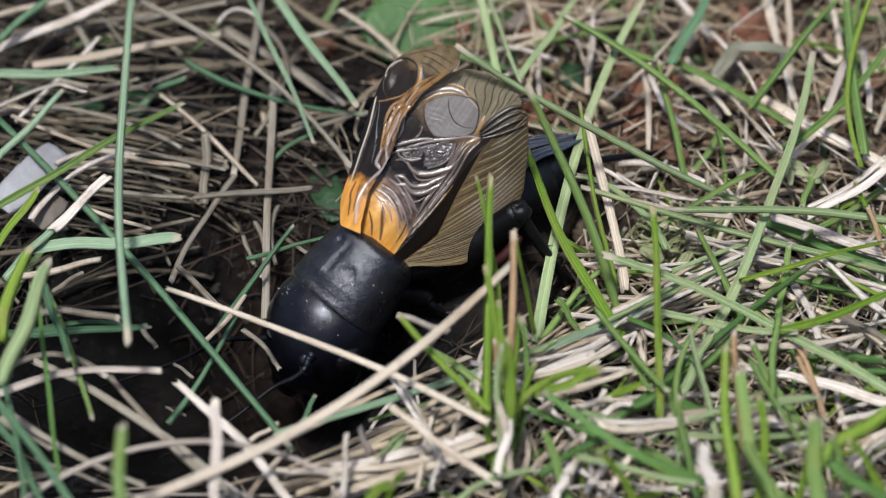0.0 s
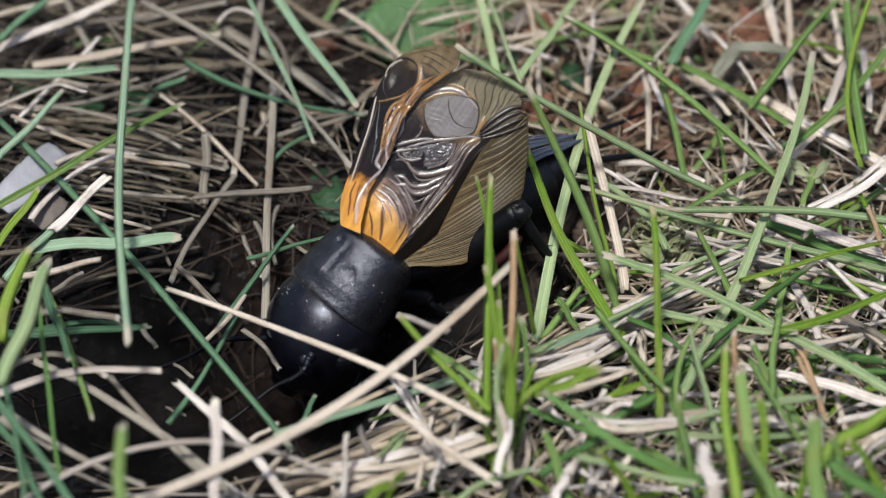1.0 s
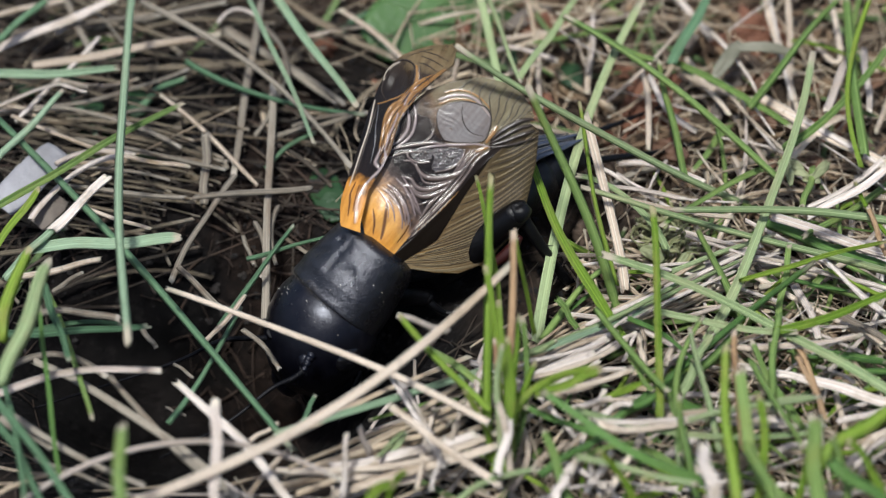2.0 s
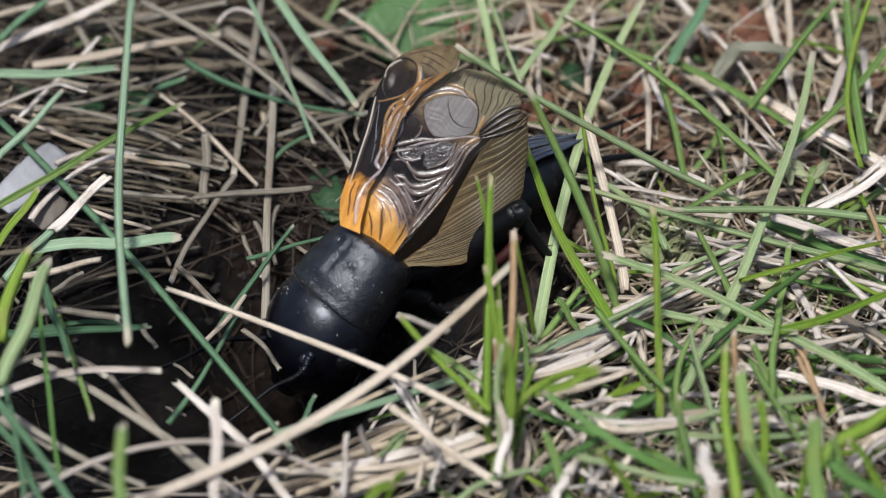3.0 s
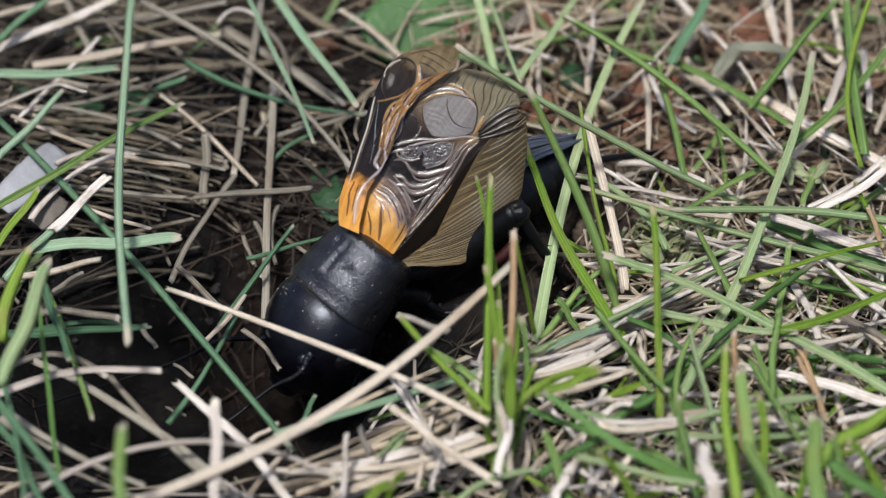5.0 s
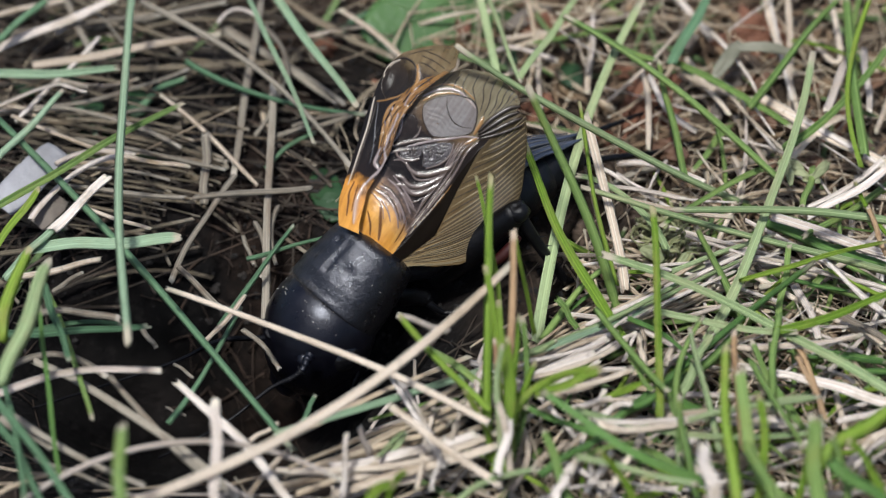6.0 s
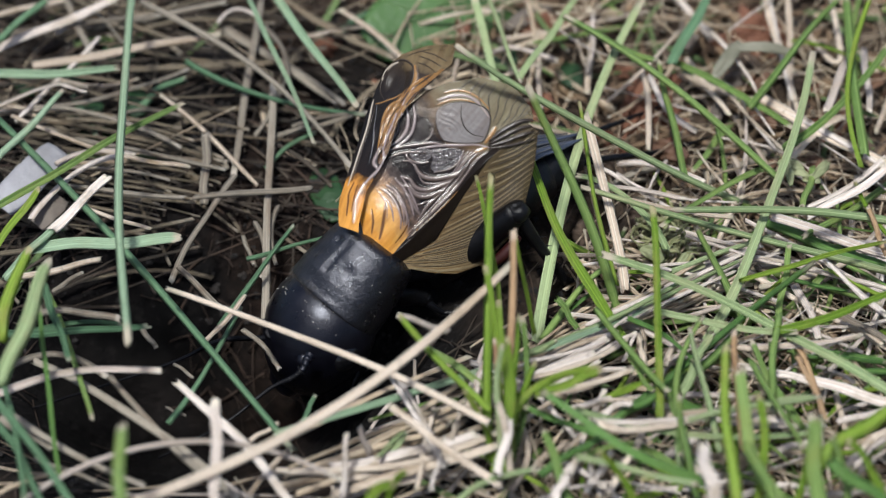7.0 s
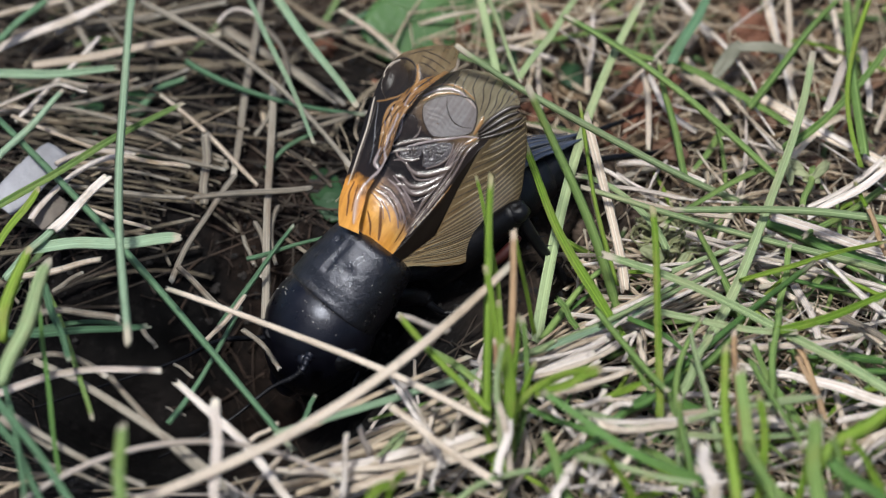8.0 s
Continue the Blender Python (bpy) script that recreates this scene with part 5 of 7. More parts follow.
# ---- broad and withered leaves ----
def leaf(name, base, tip, width, material, label, category, droop=0.6, shape=0.8, wave=0.12, seed=1, roll=0.0):
    """A broad leaf with thickness, midrib groove and wavy margin, from base to tip (mm)."""
    a, b = Vector(base), Vector(tip)
    d = (b - a).normalized()
    side = d.cross(Vector((math.sin(roll), -0.5, 0.85))).normalized()
    up = side.cross(d)
    bm, nu, nv = bmesh.new(), 18, 10
    layers = []
    for lay in (0, 1):
        grid = []
        for i in range(nu + 1):
            t = i / nu
            half = width * 0.5 * (math.sin(math.pi * min(1.0, t * 0.94 + 0.04)) ** shape)
            row = []
            for j in range(nv + 1):
                s = 2 * j / nv - 1
                z = droop * math.sin(math.pi * t) - 0.25 * abs(s) * half * 0.4 + wave * half * noise.noise(Vector((t * 3, s * 1.5, seed)))
                z += 0.05 * width * math.exp(-(s / 0.12) ** 2) * -0.3
                edge = 1 + 0.10 * noise.noise(Vector((t * 6, 3.0 * math.copysign(1, s), seed + 5)))
                row.append(bm.verts.new(a.lerp(b, t) + side * (s * half * edge) + up * (z - lay * 0.12)))
            grid.append(row)
        layers.append(grid)
    for lay, grid in enumerate(layers):
        for i in range(nu):
            for j in range(nv):
                q = (grid[i][j], grid[i][j + 1], grid[i + 1][j + 1], grid[i + 1][j])
                bm.faces.new(q if lay else q[::-1])
    top, low = layers
    rim = lambda g: [g[i][0] for i in range(nu + 1)] + g[nu][1:] + [g[i][nv] for i in range(nu - 1, -1, -1)] + g[0][nv - 1:0:-1]
    r0, r1 = rim(top), rim(low)
    for k in range(len(r0)):
        bm.faces.new((r0[k], r0[(k + 1) % len(r0)], r1[(k + 1) % len(r0)], r1[k]))
    bmesh.ops.recalc_face_normals(bm, faces=bm.faces)
    smooth(bm)
    return tagged(new(name, mesh_of(name, bm, material)), label, category)


broad_leaf = leaf("broad_leaf", (8.5, 28.0, 1.5), (-4.6, 17.3, 1.0), 6.6, LEAF, "broad fresh green herb leaf lying behind the cricket", "leaf", 0.5, 0.4, 0.03, 2)
def leaf_ribs(ob, base, tip, width, droop):
    """Midrib and side veins of a broad leaf, as parts of it."""
    a, b = Vector(base), Vector(tip)
    d = (b - a).normalized()
    side = d.cross(Vector((0.0, -0.5, 0.85))).normalized()
    up = side.cross(d)
    spot = lambda t, s: a.lerp(b, t) + side * (s * width) + up * (droop * math.sin(math.pi * t) - 0.1 * abs(s) * width + 0.03)
    bm = tube(bmesh.new(), [spot(t / 12, 0.0) for t in range(13)], lambda t: 0.16 * (1 - 0.7 * t), 6)
    smooth(bm)
    part("midrib", bm, RIB, ob, "pale green midrib")
    for k in range(5):
        for s in (-1, 1):
            t0 = 0.15 + 0.15 * k
            bm = tube(bmesh.new(), [spot(t0 + 0.12 * q, s * 0.4 * q ** 0.9) for q in (0.0, 0.3, 0.6, 1.0)], lambda t: 0.07 * (1 - 0.6 * t), 5)
            smooth(bm)
            part("side_vein", bm, RIB, ob)


RIB = leaf_material("leaf_rib", (0.09, 0.17, 0.06), (0.15, 0.25, 0.09), 0.45)
leaf_ribs(broad_leaf, (8.5, 28.0, 1.5), (-4.6, 17.3, 1.0), 6.6, 0.5)
leaf("clover_leaf", (-7.6, 7.2, -0.3), (-6.4, 2.7, -0.3), 2.0, SHADELEAF, "dark green rounded leaf low down, with its shade in the colour", "leaf", 0.3, 0.5, 0.15, 4)
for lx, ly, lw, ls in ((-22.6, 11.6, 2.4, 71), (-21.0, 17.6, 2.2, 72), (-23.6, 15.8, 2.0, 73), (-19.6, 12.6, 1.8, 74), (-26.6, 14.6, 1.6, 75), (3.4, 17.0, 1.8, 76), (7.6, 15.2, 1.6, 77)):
    leaf("clover_leaf", (lx, ly + 1.2, 0.3), (lx + 0.8, ly - 1.4, 0.5), lw, SHADELEAF, "dark green rounded leaf low down, with its shade in the colour", "leaf", 0.3, 0.5, 0.15, ls)
leaf("clover_leaf", (-23.6, 13.4, -0.3), (-20.7, 9.7, -0.3), 2.3, SHADELEAF, "dark green rounded leaf low down, with its shade in the colour", "leaf", 0.3, 0.5, 0.15, 6)
leaf("leaf_shred", (-22.9, 5.5, 3.0), (-25.8, 0.5, 3.0), 2.1, DRYLEAF, "pale grey-white shred of dry leaf", "leaf", 0.2, 0.12, 0.12, 7)
leaf("leaf_shred", (-23.8, -0.1, 2.2), (-22.4, 1.8, 2.5), 1.5, BROWNLEAF, "brownish withered leaf shred", "leaf", 0.2, 0.15, 0.2, 8)
leaf("withered_leaf", (21.9, 14.9, 2.5), (17.8, 14.7, 3.0), 0.7, GREYLEAF, "curled withered grey-green leaf", "leaf", 0.7, 0.4, 0.4, 9)
leaf("withered_leaf", (18.6, 15.3, 3.0), (16.7, 12.4, 2.5), 0.9, GREYLEAF, "curled withered grey-green leaf", "leaf", 0.4, 0.4, 0.4, 10)
leaf("withered_leaf", (7.0, 21.0, 1.0), (4.0, 19.1, 1.0), 1.1, BROWNLEAF, "withered brownish leaf end", "leaf", 0.5, 0.4, 0.3, 11)
leaf("herb_leaf", (13.7, -1.5, 1.2), (12.5, -3.3, 1.4), 0.7, MOSS, "crumpled yellowish-green herb leaf among the straw", "leaf", 0.3, 0.5, 0.9, 20)
leaf("herb_leaf", (13.4, -3.3, 1.5), (14.5, -1.9, 1.7), 0.7, MOSS, "crumpled yellowish-green herb leaf among the straw", "leaf", 0.3, 0.5, 0.9, 23)
leaf("herb_leaf", (12.7, -3.0, 2.1), (11.4, -2.2, 2.3), 0.8, MOSS, "crumpled yellowish-green herb leaf among the straw", "leaf", 0.3, 0.5, 0.9, 29)
leaf("herb_leaf", (13.2, -4.2, 2.3), (15.0, -3.8, 2.5), 0.6, MOSS, "crumpled yellowish-green herb leaf among the straw", "leaf", 0.3, 0.5, 0.9, 31)
leaf("herb_leaf", (21.2, 3.0, 2.9), (22.2, 2.5, 3.1), 0.6, MOSS, "crumpled yellowish-green herb leaf among the straw", "leaf", 0.3, 0.5, 0.9, 37)
leaf("herb_leaf", (19.9, 3.8, 3.0), (21.6, 2.9, 3.2), 0.5, MOSS, "crumpled yellowish-green herb leaf among the straw", "leaf", 0.3, 0.5, 0.9, 38)
leaf("herb_leaf", (22.9, 4.2, 3.1), (21.7, 2.5, 3.3), 0.6, MOSS, "crumpled yellowish-green herb leaf among the straw", "leaf", 0.3, 0.5, 0.9, 39)
leaf("herb_leaf", (21.3, 3.3, 3.2), (19.8, 3.9, 3.4), 0.8, MOSS, "crumpled yellowish-green herb leaf among the straw", "leaf", 0.3, 0.5, 0.9, 40)
leaf("herb_leaf", (20.4, 2.0, 3.3), (20.3, 3.5, 3.5), 0.5, MOSS, "crumpled yellowish-green herb leaf among the straw", "leaf", 0.3, 0.5, 0.9, 41)
leaf("leaf_fragment", (18.9, 11.1, 0.7), (20.4, 9.5, 1.2), 0.7, RUSTLEAF, "withered brown leaf fragment in the litter", "leaf", 0.4, 0.3, 0.8, 61)
leaf("leaf_fragment", (17.4, 12.4, 0.5), (16.6, 10.2, 0.8), 0.9, BROWNLEAF, "withered brown leaf fragment in the litter", "leaf", 0.4, 0.3, 0.8, 63)
leaf("leaf_fragment", (12.7, 8.7, 0.6), (12.6, 6.4, 1.2), 0.5, RUSTLEAF, "withered brown leaf fragment in the litter", "leaf", 0.4, 0.3, 0.8, 65)
leaf("leaf_fragment", (20.6, 7.1, 0.3), (19.3, 6.2, 0.7), 0.6, RUSTLEAF, "withered brown leaf fragment in the litter", "leaf", 0.4, 0.3, 0.8, 67)
leaf("leaf_fragment", (16.0, 21.2, 0.5), (15.2, 17.6, 0.7), 0.8, BROWNLEAF, "withered brown leaf fragment in the litter", "leaf", 0.4, 0.3, 0.8, 69)
leaf("leaf_fragment", (25.5, 13.7, 0.4), (27.6, 14.1, 1.0), 1.1, RUSTLEAF, "withered brown leaf fragment in the litter", "leaf", 0.4, 0.3, 0.8, 71)
leaf("leaf_fragment", (12.7, 7.9, 0.9), (14.7, 6.2, 1.6), 1.2, RUSTLEAF, "withered brown leaf fragment in the litter", "leaf", 0.4, 0.3, 0.8, 73)
leaf("leaf_fragment", (17.6, 14.0, 0.5), (19.3, 14.8, 0.7), 1.2, BROWNLEAF, "withered brown leaf fragment in the litter", "leaf", 0.4, 0.3, 0.8, 75)
leaf("leaf_fragment", (21.9, 5.0, 0.2), (22.8, 7.3, 0.7), 1.2, RUSTLEAF, "withered brown leaf fragment in the litter", "leaf", 0.4, 0.3, 0.8, 77)
leaf("leaf_fragment", (9.1, 21.8, 0.3), (9.7, 19.6, 1.0), 1.2, RUSTLEAF, "withered brown leaf fragment in the litter", "leaf", 0.4, 0.3, 0.8, 79)
leaf("leaf_fragment", (16.1, 18.8, 0.8), (15.4, 16.7, 1.3), 0.8, BROWNLEAF, "withered brown leaf fragment in the litter", "leaf", 0.4, 0.3, 0.8, 81)
leaf("leaf_fragment", (20.7, 14.6, 0.9), (19.4, 12.5, 1.2), 1.0, RUSTLEAF, "withered brown leaf fragment in the litter", "leaf", 0.4, 0.3, 0.8, 83)
tagged(new("withered_herb", strips_mesh("withered_herb", scatter(190, 61, (10.8, 15.8, -3.2, 2.4), 1.0, 2.8, (0.5, 2.2), (0.05, 0.3), 0.8, lambda x, y: max(0.0, 1 - ((x - 13.3) / 2.6) ** 2 - ((y + 0.4) / 2.8) ** 2), None, 0.6, 0.1), HERB)), "tangle of withered pale yellow-green herb threads among the straw", "withered herb", kind="stuff")
# the blade that the beating wings push
SWAY_BASE = Vector((5.0, 4.1, 0.5)) * MM
swaying_blade = tagged(new("grass_blade", strips_mesh("grass_blade", [strip((0, 0, 0), (-1.4, 6.2, 3.0), (-2.8, 12.5, 5.5), 0.5, 41, 14, 0.2, 0.1)], BLADE["H"][0])), "pale green grass blade pushed by the wings", "grass blade", "straw and grass round the cricket")
swaying_blade.location = SWAY_BASE


# ---- the cricket ----
cricket = tagged(new("cricket"), "black field cricket with raised amber-based wings, singing beside its burrow", "cricket")
CRICKET = pose(-3.92 * MM, -3.64 * MM, 0.0, 0, 0, 218)
cricket.matrix_basis = CRICKET
FORE = Matrix.Translation((0, 0, 4.0)) @ Matrix.Rotation(radians(38), 4, "Y")


def fore(x, y, z):
    return FORE @ Vector((x, y, z))


def shield_stations():
    """Sections of the neck shield, hind margin to front margin, with a thin rolled lip at both."""
    table = [(-0.45, 1.9, 1.7, -0.1), (-0.3, 2.25, 2.05, -0.03), (-0.12, 2.45, 2.27, 0.0), (0.05, 2.55, 2.37, 0.0), (0.3, 2.62, 2.43, 0.0), (0.9, 2.74, 2.5, 0.0), (1.8, 2.9, 2.6, 0.0), (2.8, 3.05, 2.65, 0.0), (3.5, 3.1, 2.60, -0.02), (3.8, 3.12, 2.62, -0.02), (3.98, 3.1, 2.6, -0.02), (4.1, 2.95, 2.45, -0.03), (4.1, 2.5, 2.1, -0.1)]
    out = []
    for a, b in zip(table, table[1:]):
        n = max(1, round((b[0] - a[0]) / 0.08))
        out += [tuple(p + (q - p) * k / n for p, q in zip(a, b)) for k in range(n)]
    return out + [table[-1]]


bm = loft(bmesh.new(), shield_stations(), Matrix.Translation((0, 0.35, 0)), 120, 2.2)
for v in bm.verts:
    if v.co.z > -0.5 and 0.2 < v.co.x < 3.9:
        edge = min(1.0, (v.co.x - 0.2) / 0.4, (3.9 - v.co.x) / 0.4)
        groove = math.exp(-((v.co.y - 0.35) / 0.16) ** 2) * 0.10 * (1 if v.co.x < 2.6 else 0.3)
        dents = 0.04 * noise.noise(v.co * 0.9 + Vector((2, 1, 0))) + 0.014 * noise.noise(v.co * 2.3) + 0.012 * noise.noise(v.co * 5.5) + 0.008 * noise.noise(v.co * 12.0)
        scars = sum(0.11 * math.exp(-((v.co.x - 2.0 - 0.25 * math.sin(3 * v.co.y)) / 0.32) ** 2 - ((v.co.y - 0.35 - s * 1.25) / 0.5) ** 2) for s in (-1, 1))
        pit = 0.14 * math.exp(-((v.co.x - 0.75) / 0.3) ** 2 - ((v.co.y + 0.35) / 0.28) ** 2)
        v.co.z -= edge * (groove + scars + pit - dents)
bmesh.ops.transform(bm, matrix=FORE, verts=bm.verts)
part("pronotum", bm, PRON, cricket, "dull black saddle-shaped neck shield with fine scars")

HEADP = FORE @ Matrix.Translation((0, 0.5, 0))
head = part("head", loft(bmesh.new(), [(3.4, 2.0, 1.8, -0.1), (3.7, 2.8, 2.45, -0.1), (4.2, 3.12, 2.78, -0.15), (5.0, 3.34, 2.98, -0.2), (5.8, 3.36, 3.02, -0.3), (6.6, 3.24, 2.98, -0.4), (7.4, 2.95, 2.78, -0.55), (8.1, 2.55, 2.45, -0.75), (8.7, 2.1, 2.05, -0.95), (9.2, 1.5, 1.55, -1.15), (9.5, 0.8, 0.9, -1.25)], HEADP, 48, 2.05), HEAD, cricket, "glossy black globe-shaped head")
for s in (-1, 1):
    bm = bmesh.new()
    bmesh.ops.create_uvsphere(bm, u_segments=20, v_segments=14, radius=1.0)
    bmesh.ops.transform(bm, matrix=HEADP @ Matrix.Translation((5.7, s * 2.95, 0.1)) @ Matrix.Diagonal((0.95, 0.6, 0.85, 1)), verts=bm.verts)
    smooth(bm)
    part("eye", bm, EYE, head, "smooth black compound eye")
    bm = bmesh.new()
    bmesh.ops.create_uvsphere(bm, u_segments=14, v_segments=10, radius=1.0)
    bmesh.ops.transform(bm, matrix=HEADP @ Matrix.Translation((7.2, 0.55 + s * 1.25, 1.55)) @ Matrix.Diagonal((0.5, 0.45, 0.4, 1)), verts=bm.verts)
    smooth(bm)
    part("antenna_socket", bm, HEAD, head)
    bm = tube(bmesh.new(), spline([fore(8.6, s * 1.3, -1.2), fore(9.4, s * 1.7, -2.0), fore(9.6, s * 1.9, -3.0)]), lambda t: 0.28 - 0.05 * t)
    smooth(bm)
    part("palp", bm, LEG, head, "jointed black feeler of the mouth")
bm = loft(bmesh.new(), [(9.0, 1.3, 0.8, -1.4), (9.5, 1.2, 0.75, -1.5), (10.0, 0.9, 0.6, -1.7), (10.2, 0.4, 0.3, -1.8)], FORE, 18)
part("mouthparts", bm, HEAD, head)
bm = bmesh.new()
bmesh.ops.create_uvsphere(bm, u_segments=14, v_segments=10, radius=1.0)
bmesh.ops.transform(bm, matrix=HEADP @ Matrix.Translation((5.38, 2.5, 1.35)) @ Matrix.Rotation(radians(-50), 4, "X") @ Matrix.Diagonal((0.34, 0.5, 0.26, 1)), verts=bm.verts)
smooth(bm)
part("ocellus", bm, PALE_SPOT, head, "small pale spot on the head")


def antenna(points, r0):
    """Ringed whip: thick first joint, then a tapering flagellum with swollen rings."""
    pts = spline(points, 26)
    n = len(pts)
    bm = tube(bmesh.new(), pts, lambda t: (r0 * (2.0 if t < 0.035 else 1.0) * (1 - 0.7 * t)) * (1 + 0.16 * (int(t * (n - 1)) % 2)), 8)
    smooth(bm)
    part("antenna", bm, ANT, head, "thin ringed black antenna")


bm = tube(bmesh.new(), spline([(6.82, 3.23, 2.0), (7.13, 3.38, 1.97), (7.4, 3.54, 1.82), (7.7, 3.62, 1.63)], 8), lambda t: 0.29 * (1 - 0.4 * t) * (1 + 0.12 * math.cos(t * 21)), 14)
smooth(bm)
part("scape", bm, HEAD, head, "thick glossy first joint of the antenna")
antenna([(7.63, 3.63, 1.68), (8.23, 3.48, 1.35), (9.48, 2.93, 0.75), (12.3, 2.6, -0.4), (16.0, 1.4, -1.8)], 0.17)
antenna([fore(7.3, -0.3, 1.9), (7.1, -0.7, 0.3), (8.9, -2.9, -0.6), (11.3, -4.8, -2.6), (18.2, -9.2, -5.6)], 0.2)

# short hairs and dust along the neck shield's margins
rng = random.Random(31)
bm = bmesh.new()
for k in range(420):
    front = rng.random() < 0.75
    a = rng.uniform(0.35, 2.8)
    x = rng.uniform(3.55, 4.05) if front else rng.uniform(-0.05, 0.25)
    ry, rz = (3.08, 2.58) if front else (2.58, 2.38)
    p = fore(x, 0.35 + ry * math.cos(a), rz * math.sin(a))
    q = fore(x + (rng.uniform(0.1, 0.4) if front else rng.uniform(-0.3, -0.1)), 0.35 + (ry + rng.uniform(-0.05, 0.16)) * math.cos(a + rng.uniform(-0.06, 0.06)), (rz + rng.uniform(0.0, 0.16)) * math.sin(a))
    tube(bm, [p, q], lambda t: 0.013 * (1 - 0.8 * t), 4)
tagged(part("hair_fringe", bm, HAIR, cricket, "fringe of fine brownish hairs along the neck shield"), kind="stuff")

# abdomen in overlapping rings, thorax beneath the wings
bm = loft(bmesh.new(), [(0.2, 1.6, 1.4, 3.3), (-0.6, 2.3, 2.0, 3.1), (-2.2, 2.8, 2.3, 3.0), (-4.0, 2.9, 2.4, 3.0)], None, 30)
part("thorax", bm, BODY, cricket)
for k in range(8):
    x0 = -3.2 - 1.45 * k
    r = 3.05 - 0.035 * k * k
    bm = loft(bmesh.new(), [(x0 + 0.3, r * 0.93, r * 0.8, 3.1 - 0.06 * k), (x0, r * 0.985, r * 0.846, 3.1 - 0.06 * k), (x0 - 0.9, r, r * 0.86, 3.1 - 0.06 * k), (x0 - 1.5, r * 0.97, r * 0.83, 3.06 - 0.06 * k), (x0 - 1.6, r * 0.86, r * 0.74, 3.05 - 0.06 * k)], None, 30)
    part("abdomen_ring", bm, BODY, cricket)
for s in (-1, 1):
    bm = tube(bmesh.new(), spline([(-3.0, s * 0.8, 5.3), (-7.0, s * 0.75 + 0.2, 5.55), (-11.0, s * 0.55 + 0.3, 5.2), (-15.5, s * 0.2 + 0.3, 3.9)], 8), lambda t: 1.0 * (1 - 0.9 * t ** 1.5), 14, 0.35)
    for v in bm.verts:
        v.co.z += 0.08 * math.sin(11.0 * v.co.y)
    smooth(bm)
    hind_wing = part("hind_wing", bm, HINDWING, cricket, "folded slate-grey hind wing along the back")
    for off in (-0.55, -0.15, 0.3):
        bm = tube(bmesh.new(), spline([(-4.0, s * 0.8 + off, 5.62), (-7.0, s * 0.75 + 0.2 + off, 5.86), (-11.0, s * 0.55 + 0.3 + off * 0.8, 5.46), (-14.5, s * 0.25 + 0.3 + off * 0.3, 4.3)], 8), lambda t: 0.07 * (1 - 0.6 * t), 6)
        smooth(bm)
        part("vein", bm, VEIN["grey"], hind_wing)
    bm = tube(bmesh.new(), spline([(-14.2, s * 0.9, 2.8), (-17.0, s * 1.3 + 0.3, 2.2), (-20.5, s * 1.8 + 0.6, 1.4), (-24.0, s * 2.0 + 0.6, 0.7)], 8), lambda t: 0.26 * (1 - 0.85 * t) + 0.02)
    smooth(bm)
    part("cercus", bm, LEG, cricket, "thin black tail feeler")


def leg(root, knee, ankle, foot, r_root, r_knee, r_tibia, parent, spines=0):
    """Femur, tibia with spines, foot."""
    bm = tube(bmesh.new(), spline([root, Vector(root).lerp(Vector(knee), 0.5), knee], 10), lambda t: r_root + (r_knee - r_root) * t ** 1.6 + 0.12 * r_root * math.sin(math.pi * min(1, t * 1.4)), 16, 1.15)
    smooth(bm)
    femur = part("femur", bm, LEG, parent)
    bm = bmesh.new()
    bmesh.ops.create_uvsphere(bm, u_segments=16, v_segments=12, radius=r_knee * 1.08)
    for v in bm.verts:
        v.co *= 1 + 0.22 * noise.noise(v.co * 2.4 + Vector((3, 1, 2))) - 0.12 * math.exp(-(v.co.y / 0.16) ** 2)
    bmesh.ops.translate(bm, verts=bm.verts, vec=knee)
    smooth(bm)
    part("knee", bm, LEG, femur)
    bm = tube(bmesh.new(), spline([knee, Vector(knee).lerp(Vector(ankle), 0.5) + Vector((0.15, 0, 0.1)), ankle], 8), lambda t: r_tibia * (1 - 0.3 * t), 10)
    smooth(bm)
    tibia = part("tibia", bm, LEG, parent)
    axis = Vector(ankle) - Vector(knee)
    for k in range(spines):
        p = Vector(knee) + axis * (0.35 + 0.13 * k)
        for s in (-1, 1):
            part("spine", tube(bmesh.new(), [p, p + Vector((-0.35, s * 0.55, 0.25))], lambda t: 0.07 * (1 - t) + 0.01, 5), LEG, tibia)
    bm = tube(bmesh.new(), spline([ankle, Vector(ankle).lerp(Vector(foot), 0.5), foot], 6), lambda t: 0.17 * (1 - 0.5 * t), 8)
    smooth(bm)
    part("foot", bm, LEG, tibia)
    return femur


hind = leg((-3.0, 1.3, 0.6), (-7.1, 4.3, 5.6), (-9.0, 6.6, 0.6), (-11.5, 6.8, 0.2), 0.95, 0.66, 0.40, cricket, 5)
bm = tube(bmesh.new(), spline([(-4.9, 4.4, 2.6), (-5.9, 4.75, 3.4), (-6.8, 4.85, 4.3)], 6), lambda t: 0.36 * math.sin(math.pi * (0.15 + 0.7 * t)), 10)
smooth(bm)
part("red_flank", bm, RED, hind, "red lower side of the hind thigh")
leg((-2.6, -3.0, 2.6), (-7.4, -4.4, 5.2), (-9.3, -6.6, 0.6), (-11.6, -6.8, 0.2), 1.35, 0.75, 0.42, cricket, 5)
